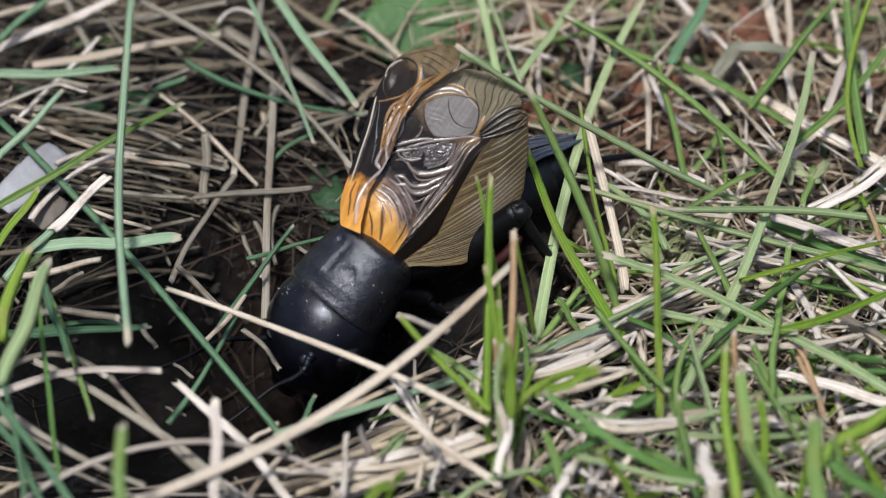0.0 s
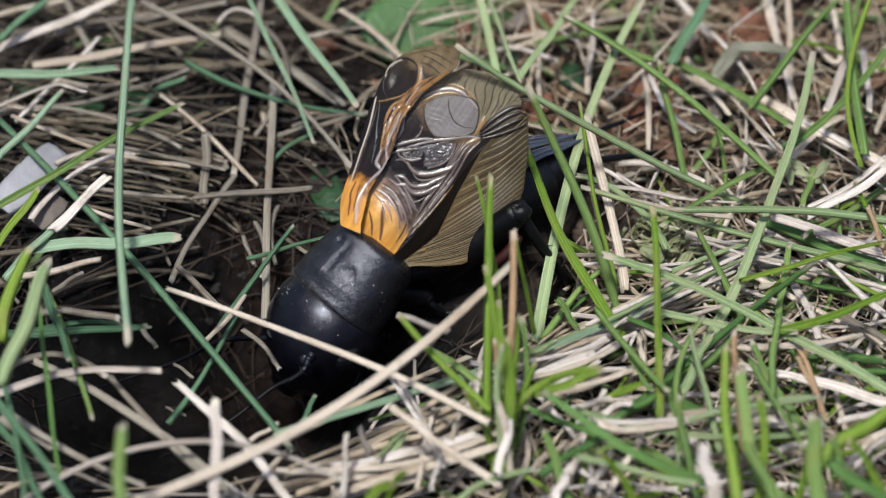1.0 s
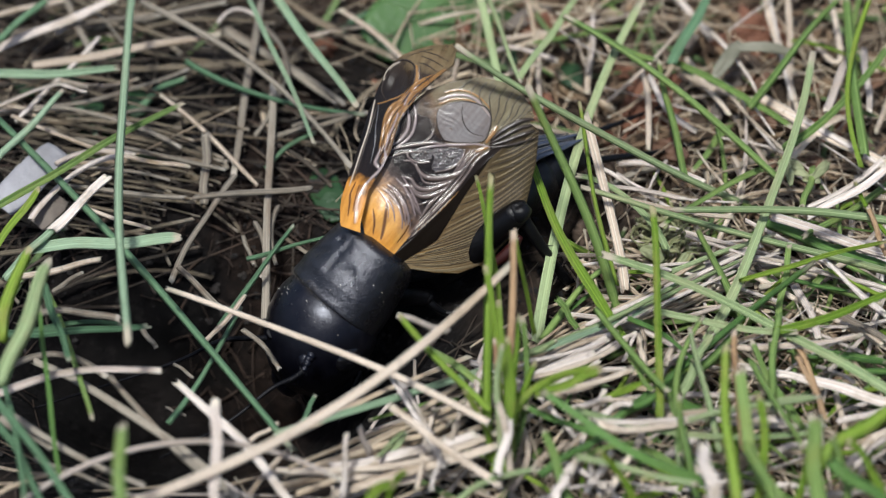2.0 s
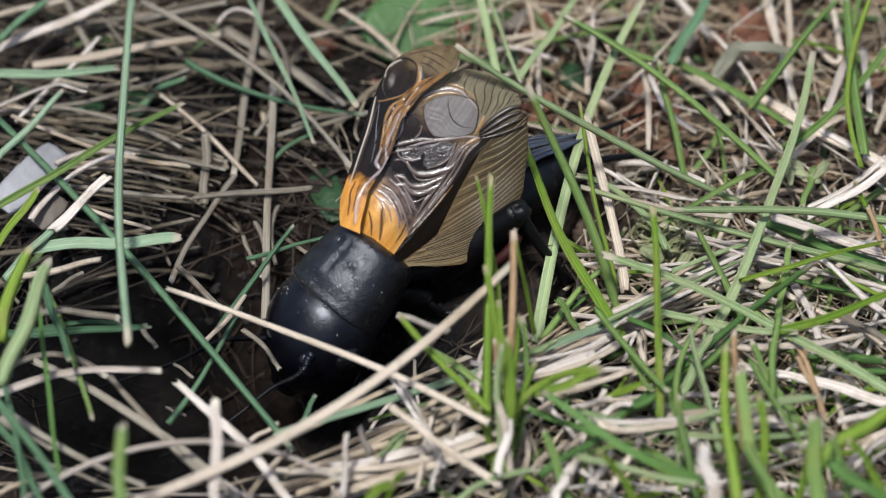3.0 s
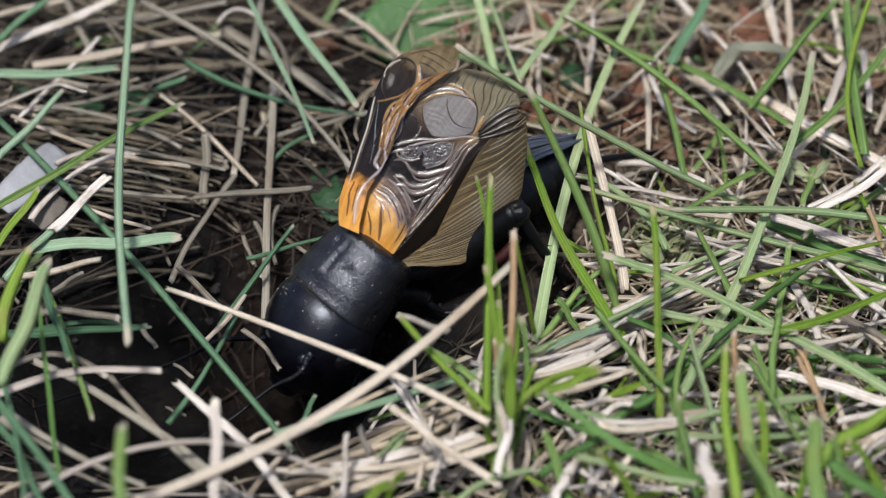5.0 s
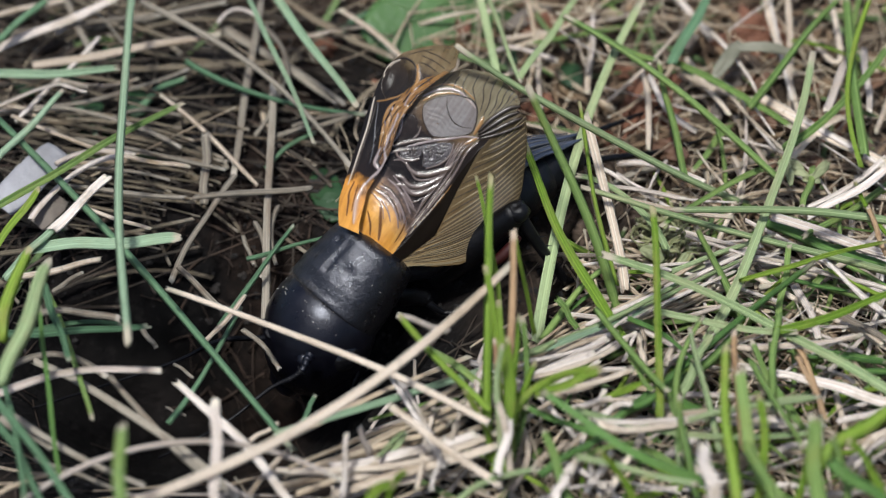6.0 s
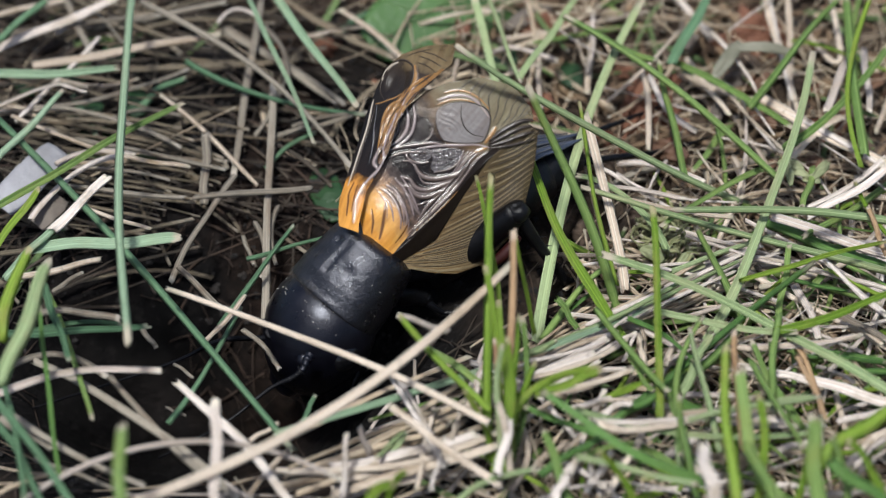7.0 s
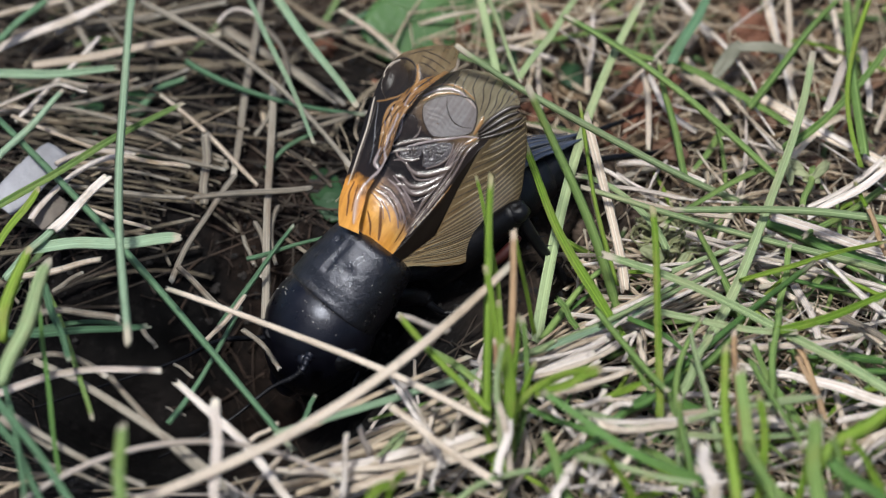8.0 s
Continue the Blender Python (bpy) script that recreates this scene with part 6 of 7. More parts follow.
for s in (-1, 1):
    leg((0.2, s * 1.8, 1.6), (-1.9, s * 2.3, 0.3), (-2.6, s * 3.2, -0.7), (-3.4, s * 3.8, -0.6), 0.55, 0.42, 0.27, cricket)
    leg((2.4, 0.3 + s * 1.6, 0.2), (3.3, 0.3 + s * 2.9, -1.2), (4.4, 0.3 + s * 3.3, -3.0), (5.6, 0.3 + s * 3.5, -4.0), 0.55, 0.40, 0.26, cricket)

rng = random.Random(77)
bm = bmesh.new()
for k in range(320):
    x, a, rr = rng.uniform(1.5, 9.3), rng.uniform(0.1, 3.0), rng.uniform(0.009, 0.022) * (1.5 if rng.random() < 0.15 else 0.8)
    r = curve_value([(0.5, 2.55), (3.3, 2.78), (4.0, 2.75), (5.0, 3.12), (6.6, 2.98), (7.4, 2.66), (8.1, 2.25), (9.3, 1.3)], x)
    dz = curve_value([(3.3, 0.0), (5.0, -0.2), (7.4, -0.6), (9.3, -1.2)], x)
    p = fore(x, 0.45 + r * 1.08 * math.cos(a), dz + r * 0.99 * math.sin(a))
    bmesh.ops.create_icosphere(bm, subdivisions=1, radius=rr, matrix=Matrix.Translation(p))
DUST = plain_vein("dust", (0.6, 0.55, 0.48), 0.9, 0.1)
tagged(part("dust", bm, DUST, head, "pale specks of dust"), kind="stuff")

# ---- wings ----
# wing space: x from the hinge to the tip, y towards the inner margin, z outwards (mm)
INNER = [(-0.6, 1.2), (0.3, 2.3), (1.2, 3.0), (2.5, 3.5), (4.1, 3.9), (5.3, 4.1), (6.8, 4.2), (8.2, 3.95), (9.4, 3.2), (10.7, 2.05), (11.45, 0.45), (11.6, 0.0)]
RIDGE = [(-0.6, -0.3), (2.2, -0.85), (4.8, -0.97), (7.4, -1.15), (10.35, -2.0), (10.85, -2.0), (11.2, -1.5), (11.45, -0.2), (11.6, 0.0)]
OUTER = [(-0.6, -0.9), (-0.2, -1.45), (0.6, -2.75), (1.5, -3.9), (3.0, -4.75), (5.0, -4.95), (7.0, -4.45), (9.0, -3.4), (10.35, -2.4), (11.6, -2.2)]
FAR_LEFT = [(-0.4, 0.6), (-0.16, 0.78), (1.1, 1.4), (3.1, 1.63), (6.3, 2.0), (7.8, 2.07), (9.05, 1.95), (10.0, 1.15), (10.9, -0.48), (11.3, -1.9)]
FAR_INNER = [(-0.4, -0.8), (0.1, -0.59), (2.0, -0.25), (3.45, -0.55), (4.5, -0.63), (6.4, -0.52), (8.0, -0.92), (9.1, -1.63), (10.2, -2.44), (11.3, -2.2)]


def along(table, x):
    xs, ys = zip(*table)
    return np.interp(x, xs, ys)


def near_shape(x, y):
    """The near wing without its veins: domed back, swollen base, folded-down flank."""
    d = along(RIDGE, x) - y
    back = 0.10 * np.sin(np.minimum(math.pi, np.maximum(0.0, -d) / 4.2 * math.pi)) - 0.012 * np.maximum(0.0, x - 7.5) ** 2
    back = back - 0.06 * np.maximum(0.0, y - 2.3) ** 1.5
    back = back + 0.34 * np.exp(-((x - 1.5) / 1.0) ** 2 - ((y - 0.9) / 1.0) ** 2)
    back = back + 0.07 * np.exp(-((x - 0.9) / 0.9) ** 2) * np.sin(4.2 * y + 0.4)
    back = back + 0.020 * np.sin(2.3 * x + 1.1 * np.sin(1.7 * y)) * np.exp(-((x - 6.0) / 4.0) ** 4)
    flank = -0.62 * d - 0.05 * d * d + 0.03 * np.sin(2.0 * x + 1.5 * d)
    return np.where(d > 0, flank, back) + 0.09 * x + 0.06 * np.maximum(y, along(RIDGE, x))


def far_shape(x, y):
    z = 0.16 * np.sin(np.clip((y + 1.2) / 3.4 * math.pi, 0.0, math.pi)) + 0.05 * np.sin(5.0 * y + 0.6 * x) * np.exp(-((x - 5.5) / 2.5) ** 2)
    # sunken oval cell near the tip, swollen amber base
    z = z - 0.22 * np.exp(-(((x - 8.5) / 0.85) ** 2 + ((y - 0.75) / 0.7) ** 2) ** 2)
    return z + 0.22 * np.exp(-((x - 1.2) / 1.0) ** 2 - ((y - 0.5) / 0.6) ** 2) + 0.02 * np.sin(7.0 * y) * np.exp(-((x - 1.0) / 1.1) ** 2)


VEINS = {}
RISE = {"gloss": 0.75, "crease": 0.45, "dark": 0.2, "amber": 0.5, "lilac": 0.45, "pale": 0.12, "grey": 0.3, "cream": 0.4, "fold": 0.8, "streak": -0.25}


def vein(wing, kind, r, points):
    """Enters one vein of a wing: its look, half width and course (mm)."""
    r *= 0.78 if kind in ("gloss", "crease", "lilac") else 1.0
    VEINS.setdefault(wing.name, []).append((kind, r, [(p.x, p.y) for p in spline([(x, y, 0.0) for x, y in points], 6)]))


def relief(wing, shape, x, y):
    """Height of a wing with its veins standing proud, and the veins' pigment, sheen painted in."""
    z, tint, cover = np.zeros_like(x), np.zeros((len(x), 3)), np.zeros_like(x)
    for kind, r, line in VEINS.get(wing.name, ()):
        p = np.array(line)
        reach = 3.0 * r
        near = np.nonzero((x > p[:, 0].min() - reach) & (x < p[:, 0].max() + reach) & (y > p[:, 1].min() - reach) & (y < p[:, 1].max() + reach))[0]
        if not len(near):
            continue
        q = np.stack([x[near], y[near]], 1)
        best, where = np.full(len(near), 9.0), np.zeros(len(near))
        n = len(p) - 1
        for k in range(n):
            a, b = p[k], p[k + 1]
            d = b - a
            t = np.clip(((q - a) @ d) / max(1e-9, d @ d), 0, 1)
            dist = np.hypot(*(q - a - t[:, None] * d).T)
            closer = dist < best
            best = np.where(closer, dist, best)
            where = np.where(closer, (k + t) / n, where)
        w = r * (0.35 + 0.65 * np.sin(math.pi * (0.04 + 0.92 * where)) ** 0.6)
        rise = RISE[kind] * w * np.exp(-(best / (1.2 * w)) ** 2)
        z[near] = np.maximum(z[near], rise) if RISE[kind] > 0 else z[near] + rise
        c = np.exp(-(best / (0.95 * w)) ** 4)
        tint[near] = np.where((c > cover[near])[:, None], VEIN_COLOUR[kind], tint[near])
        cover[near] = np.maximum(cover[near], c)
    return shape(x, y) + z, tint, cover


def sheet(wing, shape, x0, x1, nx, low, high, ny, lift=0.0, thick=0.035):
    """A thin wing sheet between two outline curves, with its veins' relief, pigment and painted sheen."""
    xs = np.linspace(x0, x1, nx + 1)
    f = np.linspace(0, 1, ny + 1)
    x = np.repeat(xs, ny + 1)
    y = (low(xs)[:, None] * (1 - f) + high(xs)[:, None] * f).ravel()
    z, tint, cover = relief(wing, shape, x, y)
    w, n = ny + 1, len(x)
    top = np.stack([x, y, z + lift], 1)
    verts = np.concatenate([top, top - (0, 0, thick)]) * MM
    faces = []
    for i in range(nx):
        for j in range(ny):
            k = i * w + j
            faces.append((k, k + w, k + w + 1, k + 1))
            faces.append((n + k, n + k + 1, n + k + w + 1, n + k + w))
    rim = [i * w for i in range(nx + 1)] + [nx * w + j for j in range(1, w)] + [i * w + ny for i in range(nx - 1, -1, -1)] + list(range(ny - 1, 0, -1))
    for a, b in zip(rim, rim[1:] + rim[:1]):
        faces.append((a, n + a, n + b, b))
    me = bpy.data.meshes.new("wing_sheet")
    me.from_pydata([tuple(v) for v in verts.tolist()], [], faces)
    me.polygons.foreach_set("use_smooth", [True] * len(me.polygons))
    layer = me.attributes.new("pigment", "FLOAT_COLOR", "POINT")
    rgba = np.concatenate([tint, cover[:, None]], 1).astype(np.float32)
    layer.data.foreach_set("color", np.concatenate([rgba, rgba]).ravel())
    return me


def wing_part(name, me, material, wing, label):
    me.materials.append(material)
    me.name = name
    ob = new(name, me)
    ob.parent = wing
    return tagged(ob, label)


def vein_rods(wing, shape):
    """Each dark, pale or cream vein, painted cream highlights too, as a fine rod along its course; the broad ridges are
    folds of the skin itself.
    """
    for kind, r, line in VEINS[wing.name]:
        if kind not in ("dark", "pale", "cream", "grey"):
            continue
        p = np.array(line)
        z = relief(wing, shape, p[:, 0].copy(), p[:, 1].copy())[0]
        pts = [Vector((a, b, c + 0.15 * r)) for (a, b), c in zip(line, z)]
        size = 0.65 * r
        bm = tube(bmesh.new(), pts, lambda t: size * (0.12 + 0.88 * math.sin(math.pi * (0.03 + 0.94 * t)) ** 0.6), 6, 0.55)
        smooth(bm)
        part("vein", bm, VEIN[kind], wing)


NEAR_POSE = pose(0.06 * MM, 1.59 * MM, 4.97 * MM, 29.0, -36.0, -171.3)
FAR_POSE = pose(1.35 * MM, -0.07 * MM, 6.47 * MM, -13.8, -40.7, -158.8)
near_wing = new("forewing")
near_wing.parent = cricket
tagged(near_wing, "raised forewing with amber base, rippled harp and clear mirror cell")
far_wing = new("forewing")
far_wing.parent = cricket
tagged(far_wing, "second raised forewing seen at a slant, dark with an amber base")

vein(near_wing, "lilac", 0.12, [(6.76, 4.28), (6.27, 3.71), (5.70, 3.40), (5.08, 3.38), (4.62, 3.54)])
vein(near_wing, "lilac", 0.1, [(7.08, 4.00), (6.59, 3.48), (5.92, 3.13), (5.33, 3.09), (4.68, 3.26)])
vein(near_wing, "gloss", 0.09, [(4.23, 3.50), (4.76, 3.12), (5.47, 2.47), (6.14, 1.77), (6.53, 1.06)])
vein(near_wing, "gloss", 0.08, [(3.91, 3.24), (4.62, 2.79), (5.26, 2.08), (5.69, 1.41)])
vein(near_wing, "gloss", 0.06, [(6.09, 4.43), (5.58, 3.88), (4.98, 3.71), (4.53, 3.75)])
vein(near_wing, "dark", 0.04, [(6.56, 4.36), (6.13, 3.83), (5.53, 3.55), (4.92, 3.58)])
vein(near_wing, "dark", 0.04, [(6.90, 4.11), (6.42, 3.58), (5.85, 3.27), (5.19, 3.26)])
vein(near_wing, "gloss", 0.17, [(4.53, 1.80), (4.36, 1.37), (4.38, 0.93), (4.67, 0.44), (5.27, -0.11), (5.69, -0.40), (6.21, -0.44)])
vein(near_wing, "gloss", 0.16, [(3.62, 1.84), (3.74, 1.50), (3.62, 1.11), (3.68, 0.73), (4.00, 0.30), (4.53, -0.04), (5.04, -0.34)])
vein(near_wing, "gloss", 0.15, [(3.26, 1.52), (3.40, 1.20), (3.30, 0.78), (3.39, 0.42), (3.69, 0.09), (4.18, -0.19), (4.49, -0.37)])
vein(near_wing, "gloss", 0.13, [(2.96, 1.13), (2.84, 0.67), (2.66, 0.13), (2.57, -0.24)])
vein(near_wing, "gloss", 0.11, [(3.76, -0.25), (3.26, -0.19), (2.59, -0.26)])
# fan of creases in a paler tone, its sheen put into the colour
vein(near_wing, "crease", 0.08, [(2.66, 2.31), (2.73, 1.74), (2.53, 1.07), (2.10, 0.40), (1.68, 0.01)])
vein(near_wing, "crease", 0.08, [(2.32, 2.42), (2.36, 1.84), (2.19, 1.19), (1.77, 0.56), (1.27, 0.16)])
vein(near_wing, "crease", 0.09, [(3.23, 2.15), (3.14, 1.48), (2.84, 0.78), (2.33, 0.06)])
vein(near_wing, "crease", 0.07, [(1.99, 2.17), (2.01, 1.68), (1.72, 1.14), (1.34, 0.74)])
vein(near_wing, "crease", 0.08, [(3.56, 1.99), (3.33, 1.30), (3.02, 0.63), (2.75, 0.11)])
vein(near_wing, "dark", 0.035, [(2.86, 2.36), (2.81, 1.52), (2.47, 0.77), (1.85, -0.03)])
vein(near_wing, "dark", 0.035, [(2.44, 2.47), (2.48, 1.73), (2.20, 1.00), (1.64, 0.29)])
vein(near_wing, "gloss", 0.07, [(4.37, 1.46), (4.10, 0.90), (4.32, 0.40), (4.91, -0.09), (5.34, -0.33)])
vein(near_wing, "gloss", 0.06, [(3.55, 1.44), (3.42, 0.83), (3.70, 0.36), (4.29, -0.01)])
vein(near_wing, "gloss", 0.06, [(3.02, 1.44), (3.05, 1.04), (2.89, 0.48), (3.02, 0.18), (3.48, -0.05)])
vein(near_wing, "crease", 0.05, [(2.12, 2.55), (2.01, 2.03), (1.73, 1.53), (1.24, 1.13)])
vein(near_wing, "crease", 0.05, [(2.69, 1.41), (2.45, 0.79), (2.01, 0.19), (1.63, -0.14)])
vein(near_wing, "crease", 0.045, [(2.65, 1.99), (2.51, 1.29), (2.10, 0.63), (1.52, 0.13)])
vein(near_wing, "gloss", 0.05, [(5.11, 2.18), (5.62, 1.65), (6.22, 1.09), (6.82, 0.54)])
vein(near_wing, "gloss", 0.05, [(4.28, 2.47), (4.51, 2.17), (4.51, 1.71)])
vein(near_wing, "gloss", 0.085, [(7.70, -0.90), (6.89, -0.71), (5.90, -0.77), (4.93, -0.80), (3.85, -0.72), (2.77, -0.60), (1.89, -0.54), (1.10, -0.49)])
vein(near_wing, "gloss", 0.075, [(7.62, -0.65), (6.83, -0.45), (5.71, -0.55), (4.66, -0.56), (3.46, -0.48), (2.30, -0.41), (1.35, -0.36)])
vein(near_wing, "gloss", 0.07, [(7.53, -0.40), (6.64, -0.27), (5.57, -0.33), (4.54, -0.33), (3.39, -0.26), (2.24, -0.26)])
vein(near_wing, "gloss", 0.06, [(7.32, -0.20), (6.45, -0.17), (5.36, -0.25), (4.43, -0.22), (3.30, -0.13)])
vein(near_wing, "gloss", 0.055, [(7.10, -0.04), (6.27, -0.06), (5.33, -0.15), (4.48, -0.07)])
vein(near_wing, "amber", 0.03, [(4.94, -0.99), (3.90, -0.92), (2.72, -0.75), (1.59, -0.55)])
vein(near_wing, "dark", 0.03, [(7.57, -0.53), (6.73, -0.36), (5.64, -0.44), (4.61, -0.44), (3.43, -0.39), (2.25, -0.33)])
vein(near_wing, "dark", 0.03, [(7.63, -0.79), (6.85, -0.59), (5.78, -0.65), (4.77, -0.68), (3.62, -0.61), (2.49, -0.52), (1.54, -0.47)])
vein(near_wing, "lilac", 0.085, [(7.95, -0.81), (7.59, -0.10), (6.99, 0.57), (6.43, 1.23), (5.88, 1.78), (5.27, 2.29)])
vein(near_wing, "gloss", 0.07, [(6.91, 0.18), (6.33, 0.02), (5.62, 0.16), (4.91, 0.71)])
vein(near_wing, "dark", 0.045, [(6.61, 0.74), (5.93, 1.13), (5.37, 1.17), (4.84, 0.93)])
vein(near_wing, "gloss", 0.08, [(5.04, 2.52), (4.71, 2.56), (4.59, 2.22), (4.80, 1.67), (5.15, 1.33)])
vein(near_wing, "dark", 0.055, [(7.86, 2.76), (7.32, 2.55), (6.91, 2.12), (6.65, 1.60), (6.69, 1.25), (7.15, 0.56), (7.69, -0.07), (8.14, -0.30), (8.78, -0.10), (9.31, 0.25), (9.50, 0.76), (9.31, 1.39), (9.02, 1.89), (8.52, 2.40), (7.86, 2.76)])
vein(near_wing, "dark", 0.05, [(8.87, 1.94), (8.44, 1.66), (8.09, 1.27), (7.91, 0.85), (7.93, 0.36), (8.21, -0.18)])
vein(near_wing, "lilac", 0.11, [(8.18, 3.08), (8.79, 2.69), (9.29, 2.11), (9.49, 1.52), (9.41, 0.89), (9.24, 0.24)])
vein(near_wing, "amber", 0.06, [(7.97, 2.94), (8.58, 2.59), (9.09, 2.01), (9.36, 1.43)])
vein(near_wing, "amber", 0.07, [(8.72, 3.07), (9.24, 2.64), (9.58, 2.07), (9.71, 1.36), (9.61, 0.60)])
vein(near_wing, "amber", 0.13, [(9.04, -0.39), (8.55, -0.45), (8.02, -0.46)])
vein(near_wing, "gloss", 0.06, [(6.68, 2.24), (6.21, 2.15), (5.64, 2.31)])
vein(near_wing, "amber", 0.09, [(7.88, -0.70), (7.61, -0.58), (7.26, -0.35)])
vein(near_wing, "dark", 0.2, [(8.27, -0.60), (9.02, -0.75), (9.84, -1.07), (10.34, -1.36), (10.73, -1.78)])
vein(near_wing, "dark", 0.19, [(8.13, -0.69), (8.94, -1.03), (9.82, -1.43), (10.42, -1.88)])
vein(near_wing, "dark", 0.18, [(8.03, -0.76), (8.75, -1.27), (9.55, -1.73), (10.24, -2.18)])
vein(near_wing, "dark", 0.14, [(7.92, -0.83), (8.65, -1.52), (9.33, -2.02), (9.96, -2.45)])
vein(near_wing, "pale", 0.03, [(9.22, -0.99), (9.91, -1.41), (10.35, -1.88)])
vein(near_wing, "pale", 0.03, [(8.93, -1.30), (9.69, -1.75), (10.14, -2.10)])
vein(near_wing, "dark", 0.038, [(9.36, 0.28), (9.76, 0.71), (10.15, 1.04), (10.86, 1.13)])
vein(near_wing, "dark", 0.038, [(9.20, -0.05), (9.89, 0.18), (10.42, 0.53), (11.12, 0.62)])
vein(near_wing, "dark", 0.038, [(9.15, -0.32), (9.91, -0.19), (10.56, 0.09), (11.26, 0.18)])
vein(near_wing, "dark", 0.038, [(9.24, -0.56), (9.99, -0.55), (10.61, -0.33), (11.30, -0.33)])
vein(near_wing, "dark", 0.038, [(9.54, -0.74), (10.22, -0.78), (10.75, -0.66), (11.32, -0.70)])
vein(near_wing, "dark", 0.038, [(9.85, -0.91), (10.45, -1.01), (10.87, -0.96), (11.30, -1.02)])
vein(near_wing, "dark", 0.038, [(10.19, -1.07), (10.65, -1.19), (10.98, -1.23), (11.26, -1.31)])
vein(near_wing, "dark", 0.038, [(9.52, 1.08), (9.78, 1.48), (10.13, 1.64), (10.68, 1.62)])
vein(near_wing, "dark", 0.038, [(9.50, 1.90), (9.89, 2.01), (10.38, 1.96)])
vein(near_wing, "dark", 0.038, [(9.22, 2.56), (9.71, 2.50), (10.19, 2.36)])
# cream line for the bright reflection along the wing's rim
vein(far_wing, "cream", 0.075, [(1.92, 1.14), (3.63, 1.31), (5.31, 1.55), (7.03, 1.89)])
vein(far_wing, "dark", 0.06, [(2.31, 1.00), (3.92, 1.16), (5.50, 1.39), (6.74, 1.61)])
vein(far_wing, "grey", 0.04, [(6.83, 1.53), (5.83, 1.09), (4.76, 0.66), (3.49, 0.34)])
vein(far_wing, "amber", 0.1, [(7.45, -0.02), (6.99, 0.46), (6.33, 0.58), (5.27, 0.37), (4.45, 0.15)])
vein(far_wing, "amber", 0.08, [(7.31, -0.23), (6.82, 0.12), (6.13, 0.26), (5.34, 0.15), (4.69, 0.02)])
vein(far_wing, "amber", 0.08, [(6.85, -0.21), (6.28, 0.00), (5.45, -0.00), (4.69, -0.19)])
vein(far_wing, "amber", 0.1, [(7.20, -0.54), (6.61, -0.42), (5.91, -0.36), (5.11, -0.44)])
vein(far_wing, "lilac", 0.09, [(6.64, -0.19), (6.00, -0.23), (5.24, -0.20), (4.52, -0.28)])
vein(far_wing, "lilac", 0.075, [(6.76, -0.55), (6.13, -0.63), (5.42, -0.66), (4.90, -0.63)])
vein(far_wing, "dark", 0.05, [(6.79, -0.33), (6.06, -0.41), (5.31, -0.42), (4.63, -0.43)])
vein(far_wing, "amber", 0.14, [(9.53, -0.09), (8.94, -0.43), (8.29, -0.52), (7.58, -0.46)])
vein(far_wing, "lilac", 0.1, [(8.32, -0.63), (8.01, -0.50), (7.63, -0.39), (7.21, -0.36)])
vein(far_wing, "amber", 0.11, [(7.39, -0.73), (6.98, -0.94), (6.44, -0.97)])
vein(far_wing, "amber", 0.1, [(8.19, -1.32), (7.86, -1.12), (7.53, -0.95)])
vein(far_wing, "lilac", 0.15, [(4.48, 0.04), (4.00, 0.04), (3.60, 0.01), (3.35, -0.38)])
vein(far_wing, "lilac", 0.12, [(4.56, -0.21), (3.99, -0.56), (3.34, -0.47), (2.69, -0.13), (2.13, 0.09)])
vein(far_wing, "fold", 0.13, [(2.34, 0.07), (1.59, 0.06), (0.81, -0.05), (0.05, -0.24)])
vein(far_wing, "amber", 0.05, [(6.87, 1.64), (7.14, 0.97), (7.50, 0.38), (7.83, 0.09)])
vein(far_wing, "dark", 0.07, [(7.14, 0.97), (7.57, 1.61), (8.18, 1.85), (8.89, 1.79), (9.46, 1.40), (9.69, 0.85), (9.58, 0.19), (9.15, -0.20), (8.50, -0.32), (7.82, -0.13)])
# pale arc painted as the highlight on the sunken oval cell
vein(far_wing, "cream", 0.09, [(8.18, 1.85), (8.77, 1.86), (9.23, 1.59), (9.51, 1.22)])
vein(far_wing, "dark", 0.03, [(9.75, -0.14), (9.74, -0.81), (9.50, -1.61)])
vein(far_wing, "dark", 0.03, [(10.15, -0.10), (10.11, -0.88), (9.91, -1.81)])
vein(far_wing, "dark", 0.03, [(10.45, -0.20), (10.46, -1.03), (10.28, -2.04)])
vein(far_wing, "dark", 0.03, [(9.33, -0.23), (9.12, -0.80), (8.84, -1.45)])
vein(far_wing, "dark", 0.03, [(9.97, 0.73), (10.38, 0.02), (10.75, -0.75)])
vein(near_wing, "streak", 0.11, [(0.1, 0.72), (0.6, 0.95), (1.2, 1.3), (1.9, 1.75)])
vein(near_wing, "streak", 0.07, [(0.05, 1.25), (0.6, 1.6), (1.1, 2.1)])
vein(near_wing, "streak", 0.05, [(0.5, -0.12), (1.2, -0.1), (2.0, 0.05)])
vein(far_wing, "streak", 0.09, [(0.3, 0.35), (1.0, 0.5), (1.5, 0.75), (2.2, 0.8)])
vein(far_wing, "streak", 0.06, [(0.6, 0.1), (1.3, 0.2), (2.1, 0.42)])
vein(near_wing, "cream", 0.035, [(4.3, -0.9), (3.2, -0.82), (2.2, -0.66), (1.2, -0.52)])
vein(near_wing, "cream", 0.03, [(5.2, -0.72), (4.0, -0.62), (2.8, -0.52), (1.7, -0.4)])
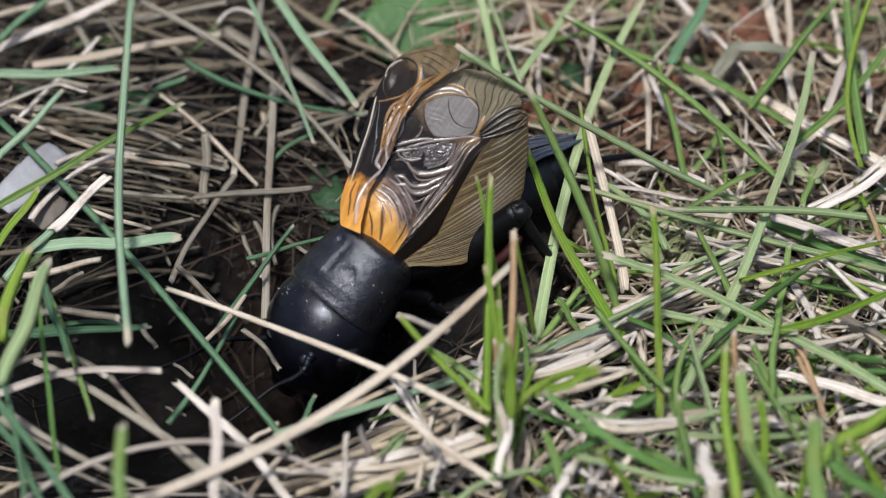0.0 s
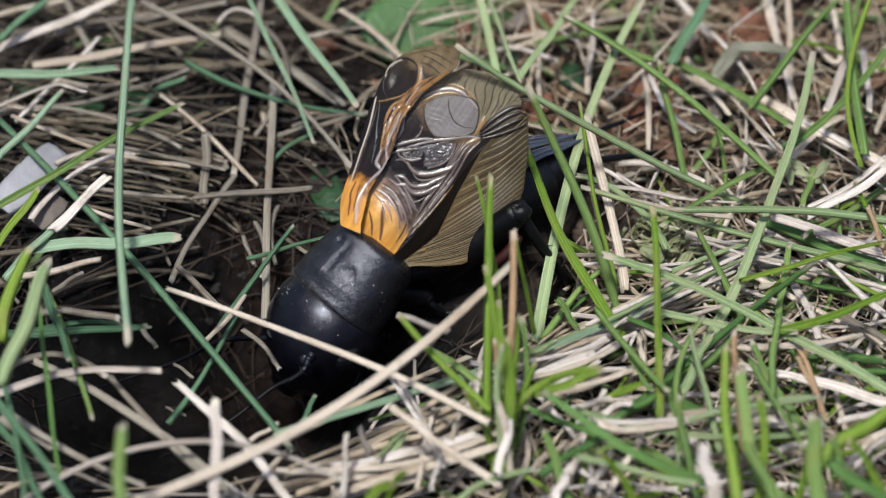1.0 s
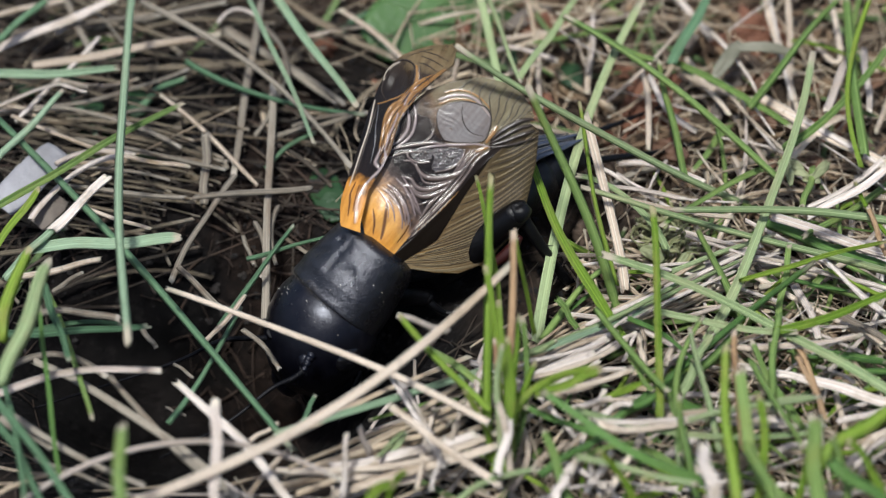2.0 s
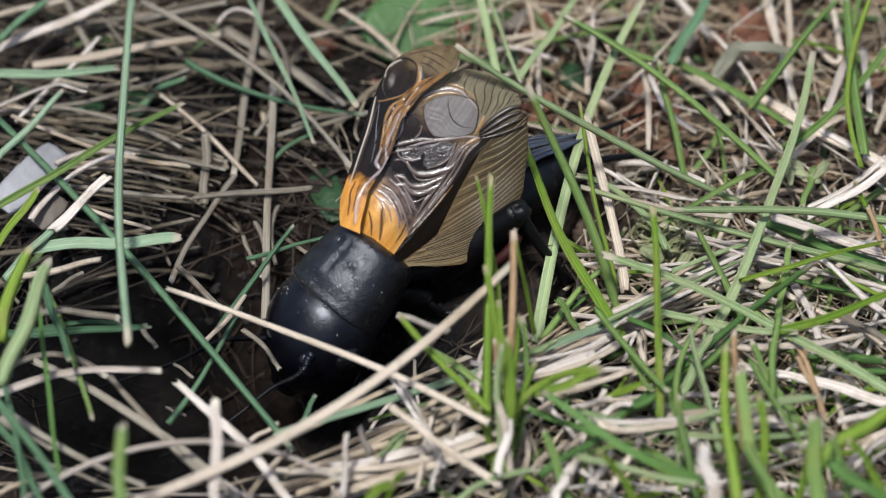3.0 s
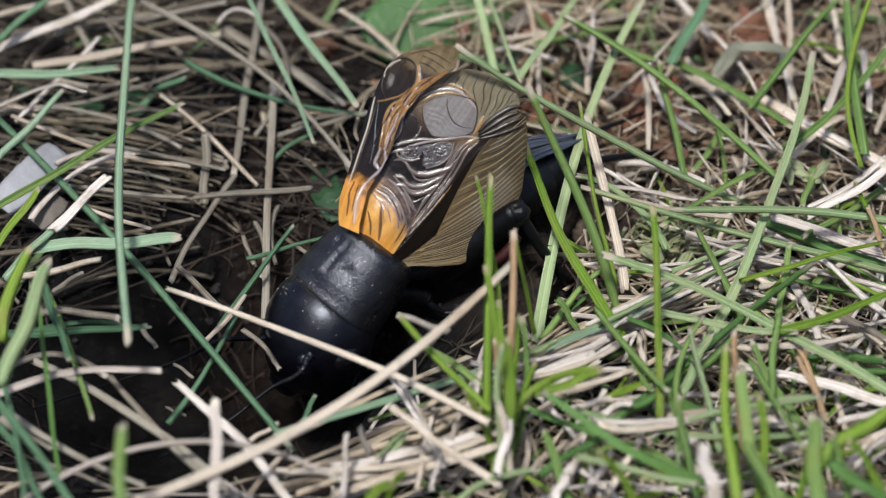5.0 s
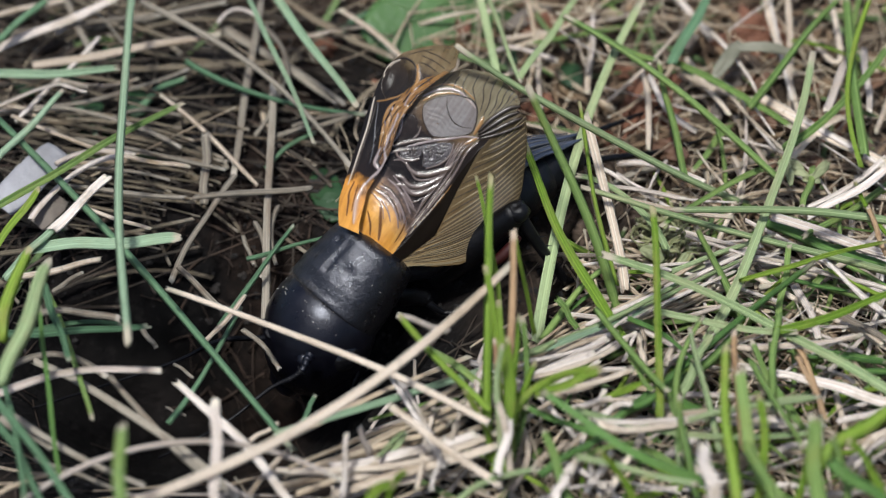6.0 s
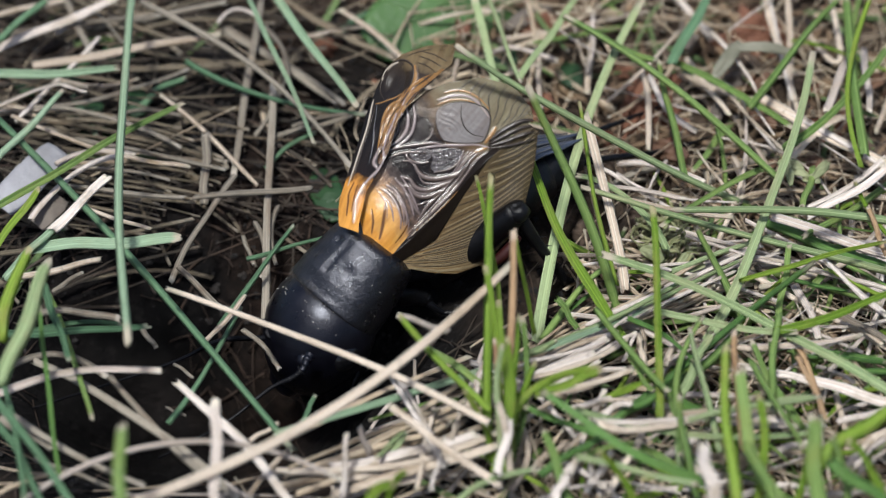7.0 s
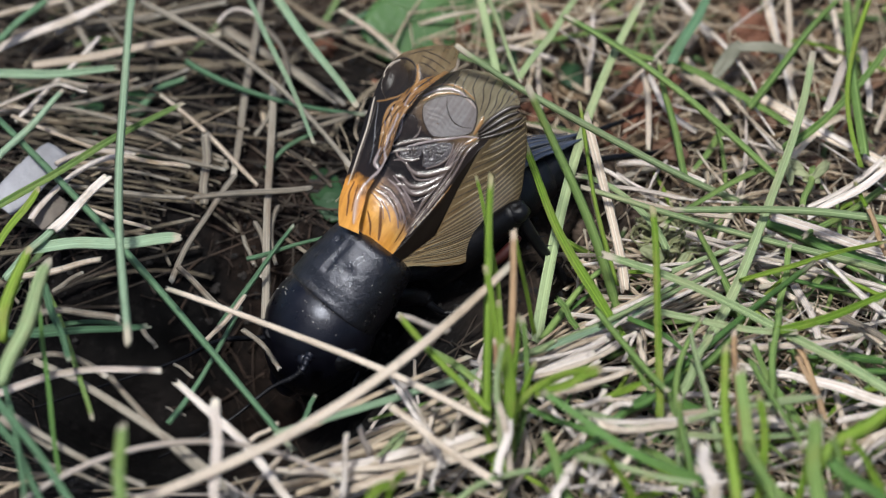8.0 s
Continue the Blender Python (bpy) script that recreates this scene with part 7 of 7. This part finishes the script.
BAND_W = [(-1, 0.2), (0.0, 0.75), (2.0, 1.05), (5.0, 0.55), (7.0, 0.35), (8.5, 0.3), (12.0, 0.2)]
rng = random.Random(91)
for k in range(61):
    x1 = 1.0 + 9.5 * (k / 60) ** 0.85
    x0 = curve_value([(1.0, -0.5), (4.5, -0.35), (6.8, 0.6), (8.6, 3.0), (9.7, 6.8), (10.5, 8.5)], x1)
    y0, y1 = curve_value(RIDGE, x0) - curve_value(BAND_W, x0) + 0.05, curve_value(OUTER, x1) + 0.05
    if x0 < 0.4:
        y0 -= 0.35 * (4.5 - min(4.5, x1)) / 3.2
    xm = x0 * 0.55 + x1 * 0.45
    ym = max(y0 * 0.42 + y1 * 0.58, curve_value(OUTER, xm) + 0.12)
    odd = k % 2
    if odd and x1 < 3.5:
        continue
    vein(near_wing, "dark" if odd else "pale", (0.03 if x1 > 6 else 0.022) if odd else 0.026, [(x0, y0 + rng.uniform(-0.06, 0.06)), (xm + rng.uniform(-0.05, 0.05), ym + rng.uniform(-0.03, 0.03)), (x1, y1)])

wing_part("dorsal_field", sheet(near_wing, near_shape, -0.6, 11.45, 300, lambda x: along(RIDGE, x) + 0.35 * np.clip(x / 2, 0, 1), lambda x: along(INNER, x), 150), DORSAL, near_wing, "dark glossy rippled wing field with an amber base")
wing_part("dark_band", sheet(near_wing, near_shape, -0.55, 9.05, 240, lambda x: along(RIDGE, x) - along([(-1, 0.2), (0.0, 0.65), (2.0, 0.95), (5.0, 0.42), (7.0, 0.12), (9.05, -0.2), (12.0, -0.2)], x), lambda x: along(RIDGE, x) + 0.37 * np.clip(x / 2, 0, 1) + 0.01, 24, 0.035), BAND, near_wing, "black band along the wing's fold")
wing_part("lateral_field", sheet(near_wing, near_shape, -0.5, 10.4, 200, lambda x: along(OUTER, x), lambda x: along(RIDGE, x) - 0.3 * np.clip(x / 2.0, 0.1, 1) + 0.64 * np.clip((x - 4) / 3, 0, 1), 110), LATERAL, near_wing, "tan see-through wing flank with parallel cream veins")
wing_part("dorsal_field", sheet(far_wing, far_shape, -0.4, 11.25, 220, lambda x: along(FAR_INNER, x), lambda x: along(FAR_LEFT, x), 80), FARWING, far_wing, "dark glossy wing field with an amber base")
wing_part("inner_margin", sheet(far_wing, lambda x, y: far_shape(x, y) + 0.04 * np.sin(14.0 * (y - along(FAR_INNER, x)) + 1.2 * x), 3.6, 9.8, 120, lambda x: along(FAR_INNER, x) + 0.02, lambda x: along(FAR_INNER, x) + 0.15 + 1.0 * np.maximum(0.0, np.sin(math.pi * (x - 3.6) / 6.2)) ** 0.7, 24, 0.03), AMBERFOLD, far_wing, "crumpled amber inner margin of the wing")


def cell(name, outline, material, label, rings, lift, ripple):
    """A wing cell of its own skin inside a closed outline; ripple(x, y) is its relief."""
    edge = spline([(x, y, 0.0) for x, y in outline], 6)[:-1]
    mid = sum(edge, Vector()) / len(edge)
    fs = np.linspace(0.001, 1.0, rings)
    x = np.array([[mid.x + (p.x - mid.x) * f for p in edge] for f in fs])
    y = np.array([[mid.y + (p.y - mid.y) * f for p in edge] for f in fs])
    z = near_shape(x.ravel(), y.ravel()) + lift
    z = z + np.array([ripple(a, b) for a, b in zip(x.ravel(), y.ravel())]) * np.repeat(1 - fs ** 6, len(edge))
    n = len(edge)
    me = bpy.data.meshes.new(name)
    me.from_pydata([(a * MM, b * MM, c * MM) for a, b, c in zip(x.ravel(), y.ravel(), z)], [], [(i * n + k, i * n + (k + 1) % n, (i + 1) * n + (k + 1) % n, (i + 1) * n + k) for i in range(rings - 1) for k in range(n)])
    me.polygons.foreach_set("use_smooth", [True] * len(me.polygons))
    wing_part(name, me, material, near_wing, label)


def pebbles(x, y):
    return 0.08 * (noise.noise(Vector((x * 9, y * 9, 1.0))) + 0.6 * noise.noise(Vector((x * 19, y * 19, 4.0))))


def wrinkles(x, y):
    """Fine creases, strongest towards the mirror's lower edge."""
    low = min(1.0, max(0.15, (8.9 - x) / 1.6))
    return 0.014 * low * math.sin(20 * x + 2.5 * math.sin(3.0 * y) + 4 * noise.noise(Vector((x * 1.6, y * 1.6, 2.0)))) + 0.006 * noise.noise(Vector((x * 4, y * 4, 6.0)))


cell("mirror_cell", [(7.86, 2.76), (7.32, 2.55), (6.91, 2.12), (6.65, 1.6), (6.69, 1.25), (7.15, 0.56), (7.69, -0.07), (8.14, -0.3), (8.78, -0.1), (9.31, 0.25), (9.5, 0.76), (9.31, 1.39), (9.02, 1.89), (8.52, 2.4), (7.86, 2.76)], MIRROR, "clear silvery mirror cell of the wing", 26, 0.014, wrinkles)
cell("pebbled_cell", [(5.78, 1.64), (6.24, 1.18), (6.65, 0.69), (6.83, 0.24), (6.29, 0.07), (5.62, 0.23), (4.98, 0.72), (5.03, 1.06), (5.42, 1.21), (5.78, 1.64)], BLISTER, "small blistered shining wing cell", 16, 0.03, pebbles)
cell("pebbled_cell", [(5.02, 2.50), (5.54, 2.05), (5.69, 1.66), (5.39, 1.37), (4.96, 1.67), (4.72, 2.15), (5.02, 2.50)], BLISTER, "small blistered shining wing cell", 14, 0.03, pebbles)
vein_rods(near_wing, near_shape)
vein_rods(far_wing, far_shape)


# ---- the song ----
# opening of the wings at tenths of a second: (amount, speed of the stroke, or False where it rests)
SONG = {
    0.2: (0.65, True), 0.3: (0.95, True), 0.6: (0.7, True), 0.9: (0.75, True), 1.3: (-0.35, True), 1.5: (1.0, False), 1.6: (0.1, True),
    1.9: (0.8, True), 2.0: (0.9, False), 2.3: (1.0, False), 2.4: (0.5, True), 2.7: (0.3, True), 2.8: (0.85, False), 2.9: (0.8, True),
    3.1: (1.0, False), 3.2: (0.65, True), 3.5: (0.5, 0.6), 3.6: (0.1, True), 3.9: (0.75, True), 4.2: (0.5, True), 4.5: (0.95, 0.4),
    4.8: (0.9, False), 4.9: (0.5, True), 5.2: (1.0, False), 5.3: (0.5, True), 5.6: (0.9, False), 5.7: (0.4, True), 5.9: (0.3, True),
    6.2: (0.65, True), 6.3: (0.4, True), 6.6: (0.9, False), 6.7: (0.6, True), 7.0: (0.95, False), 7.1: (0.55, True), 7.4: (0.75, True),
    7.5: (0.7, True), 7.8: (1.0, False), 7.9: (0.8, True),
}


# lean of the pushed blade, in degrees
SWAY = [
    (0.0, 0.0), (0.3, -1.2), (0.5, -0.4), (0.9, 0.3), (1.2, 0.3), (1.3, 2.3), (1.4, 0.2), (1.5, 0.0), (1.6, 2.4), (1.7, 0.2), (2.3, 0.0), (2.8, 0.9), (2.9, 3.7),
    (3.0, 0.2), (3.1, 1.0), (3.2, 0.4), (3.5, 0.0), (3.6, 3.7), (3.8, 4.2), (4.1, 4.2), (4.5, 4.8), (4.7, 3.6), (5.1, 1.5), (5.4, 0.4), (5.8, 0.3), (5.9, 0.8), (6.0, 0.3),
    (6.3, -0.5), (6.4, 0.8), (6.7, -0.4), (6.9, 0.4), (7.0, 3.7), (7.1, 4.1), (7.2, 0.5), (7.4, 0.5), (7.5, 2.4), (7.6, 0.5), (8.0, 0.3),
]


def song_rows():
    """The wings' opening at every thirtieth of a second."""
    p = [0.0] * 241
    for t, (v, mid) in SONG.items():
        k = round(t * 30)
        p[k] = v
        if mid:
            way = -0.9 * mid if v > 0.6 else 0.9 * mid
            p[k - 1], p[k + 1] = max(-0.5, v - way), min(1.5, v + way)
        else:
            p[k - 1], p[k + 1] = v - 0.75, v - 0.05
    return [(k / 30, v) for k, v in enumerate(p)]


def motions():
    walk(cricket, [(0.0, CRICKET), (1.5, CRICKET), (6.0, Matrix.Translation((-0.09 * MM, 0, 0)) @ CRICKET), (8.0, Matrix.Translation((-0.09 * MM, 0, 0)) @ CRICKET)])
    rows = song_rows()
    walk(near_wing, [(t, NEAR_POSE @ pose(0, 0, 0, 0, 5.0 * v, -6.0 * v)) for t, v in rows])
    walk(far_wing, [(t, FAR_POSE @ pose(0, 0, 0, -4.5 * v, 4.0 * v, 4.0 * v)) for t, v in rows])
    sway = Matrix.Translation(SWAY_BASE)
    walk(swaying_blade, [(t, sway @ pose(0, 0, 0, 0, -a, 0)) for t, a in SWAY])


motions()
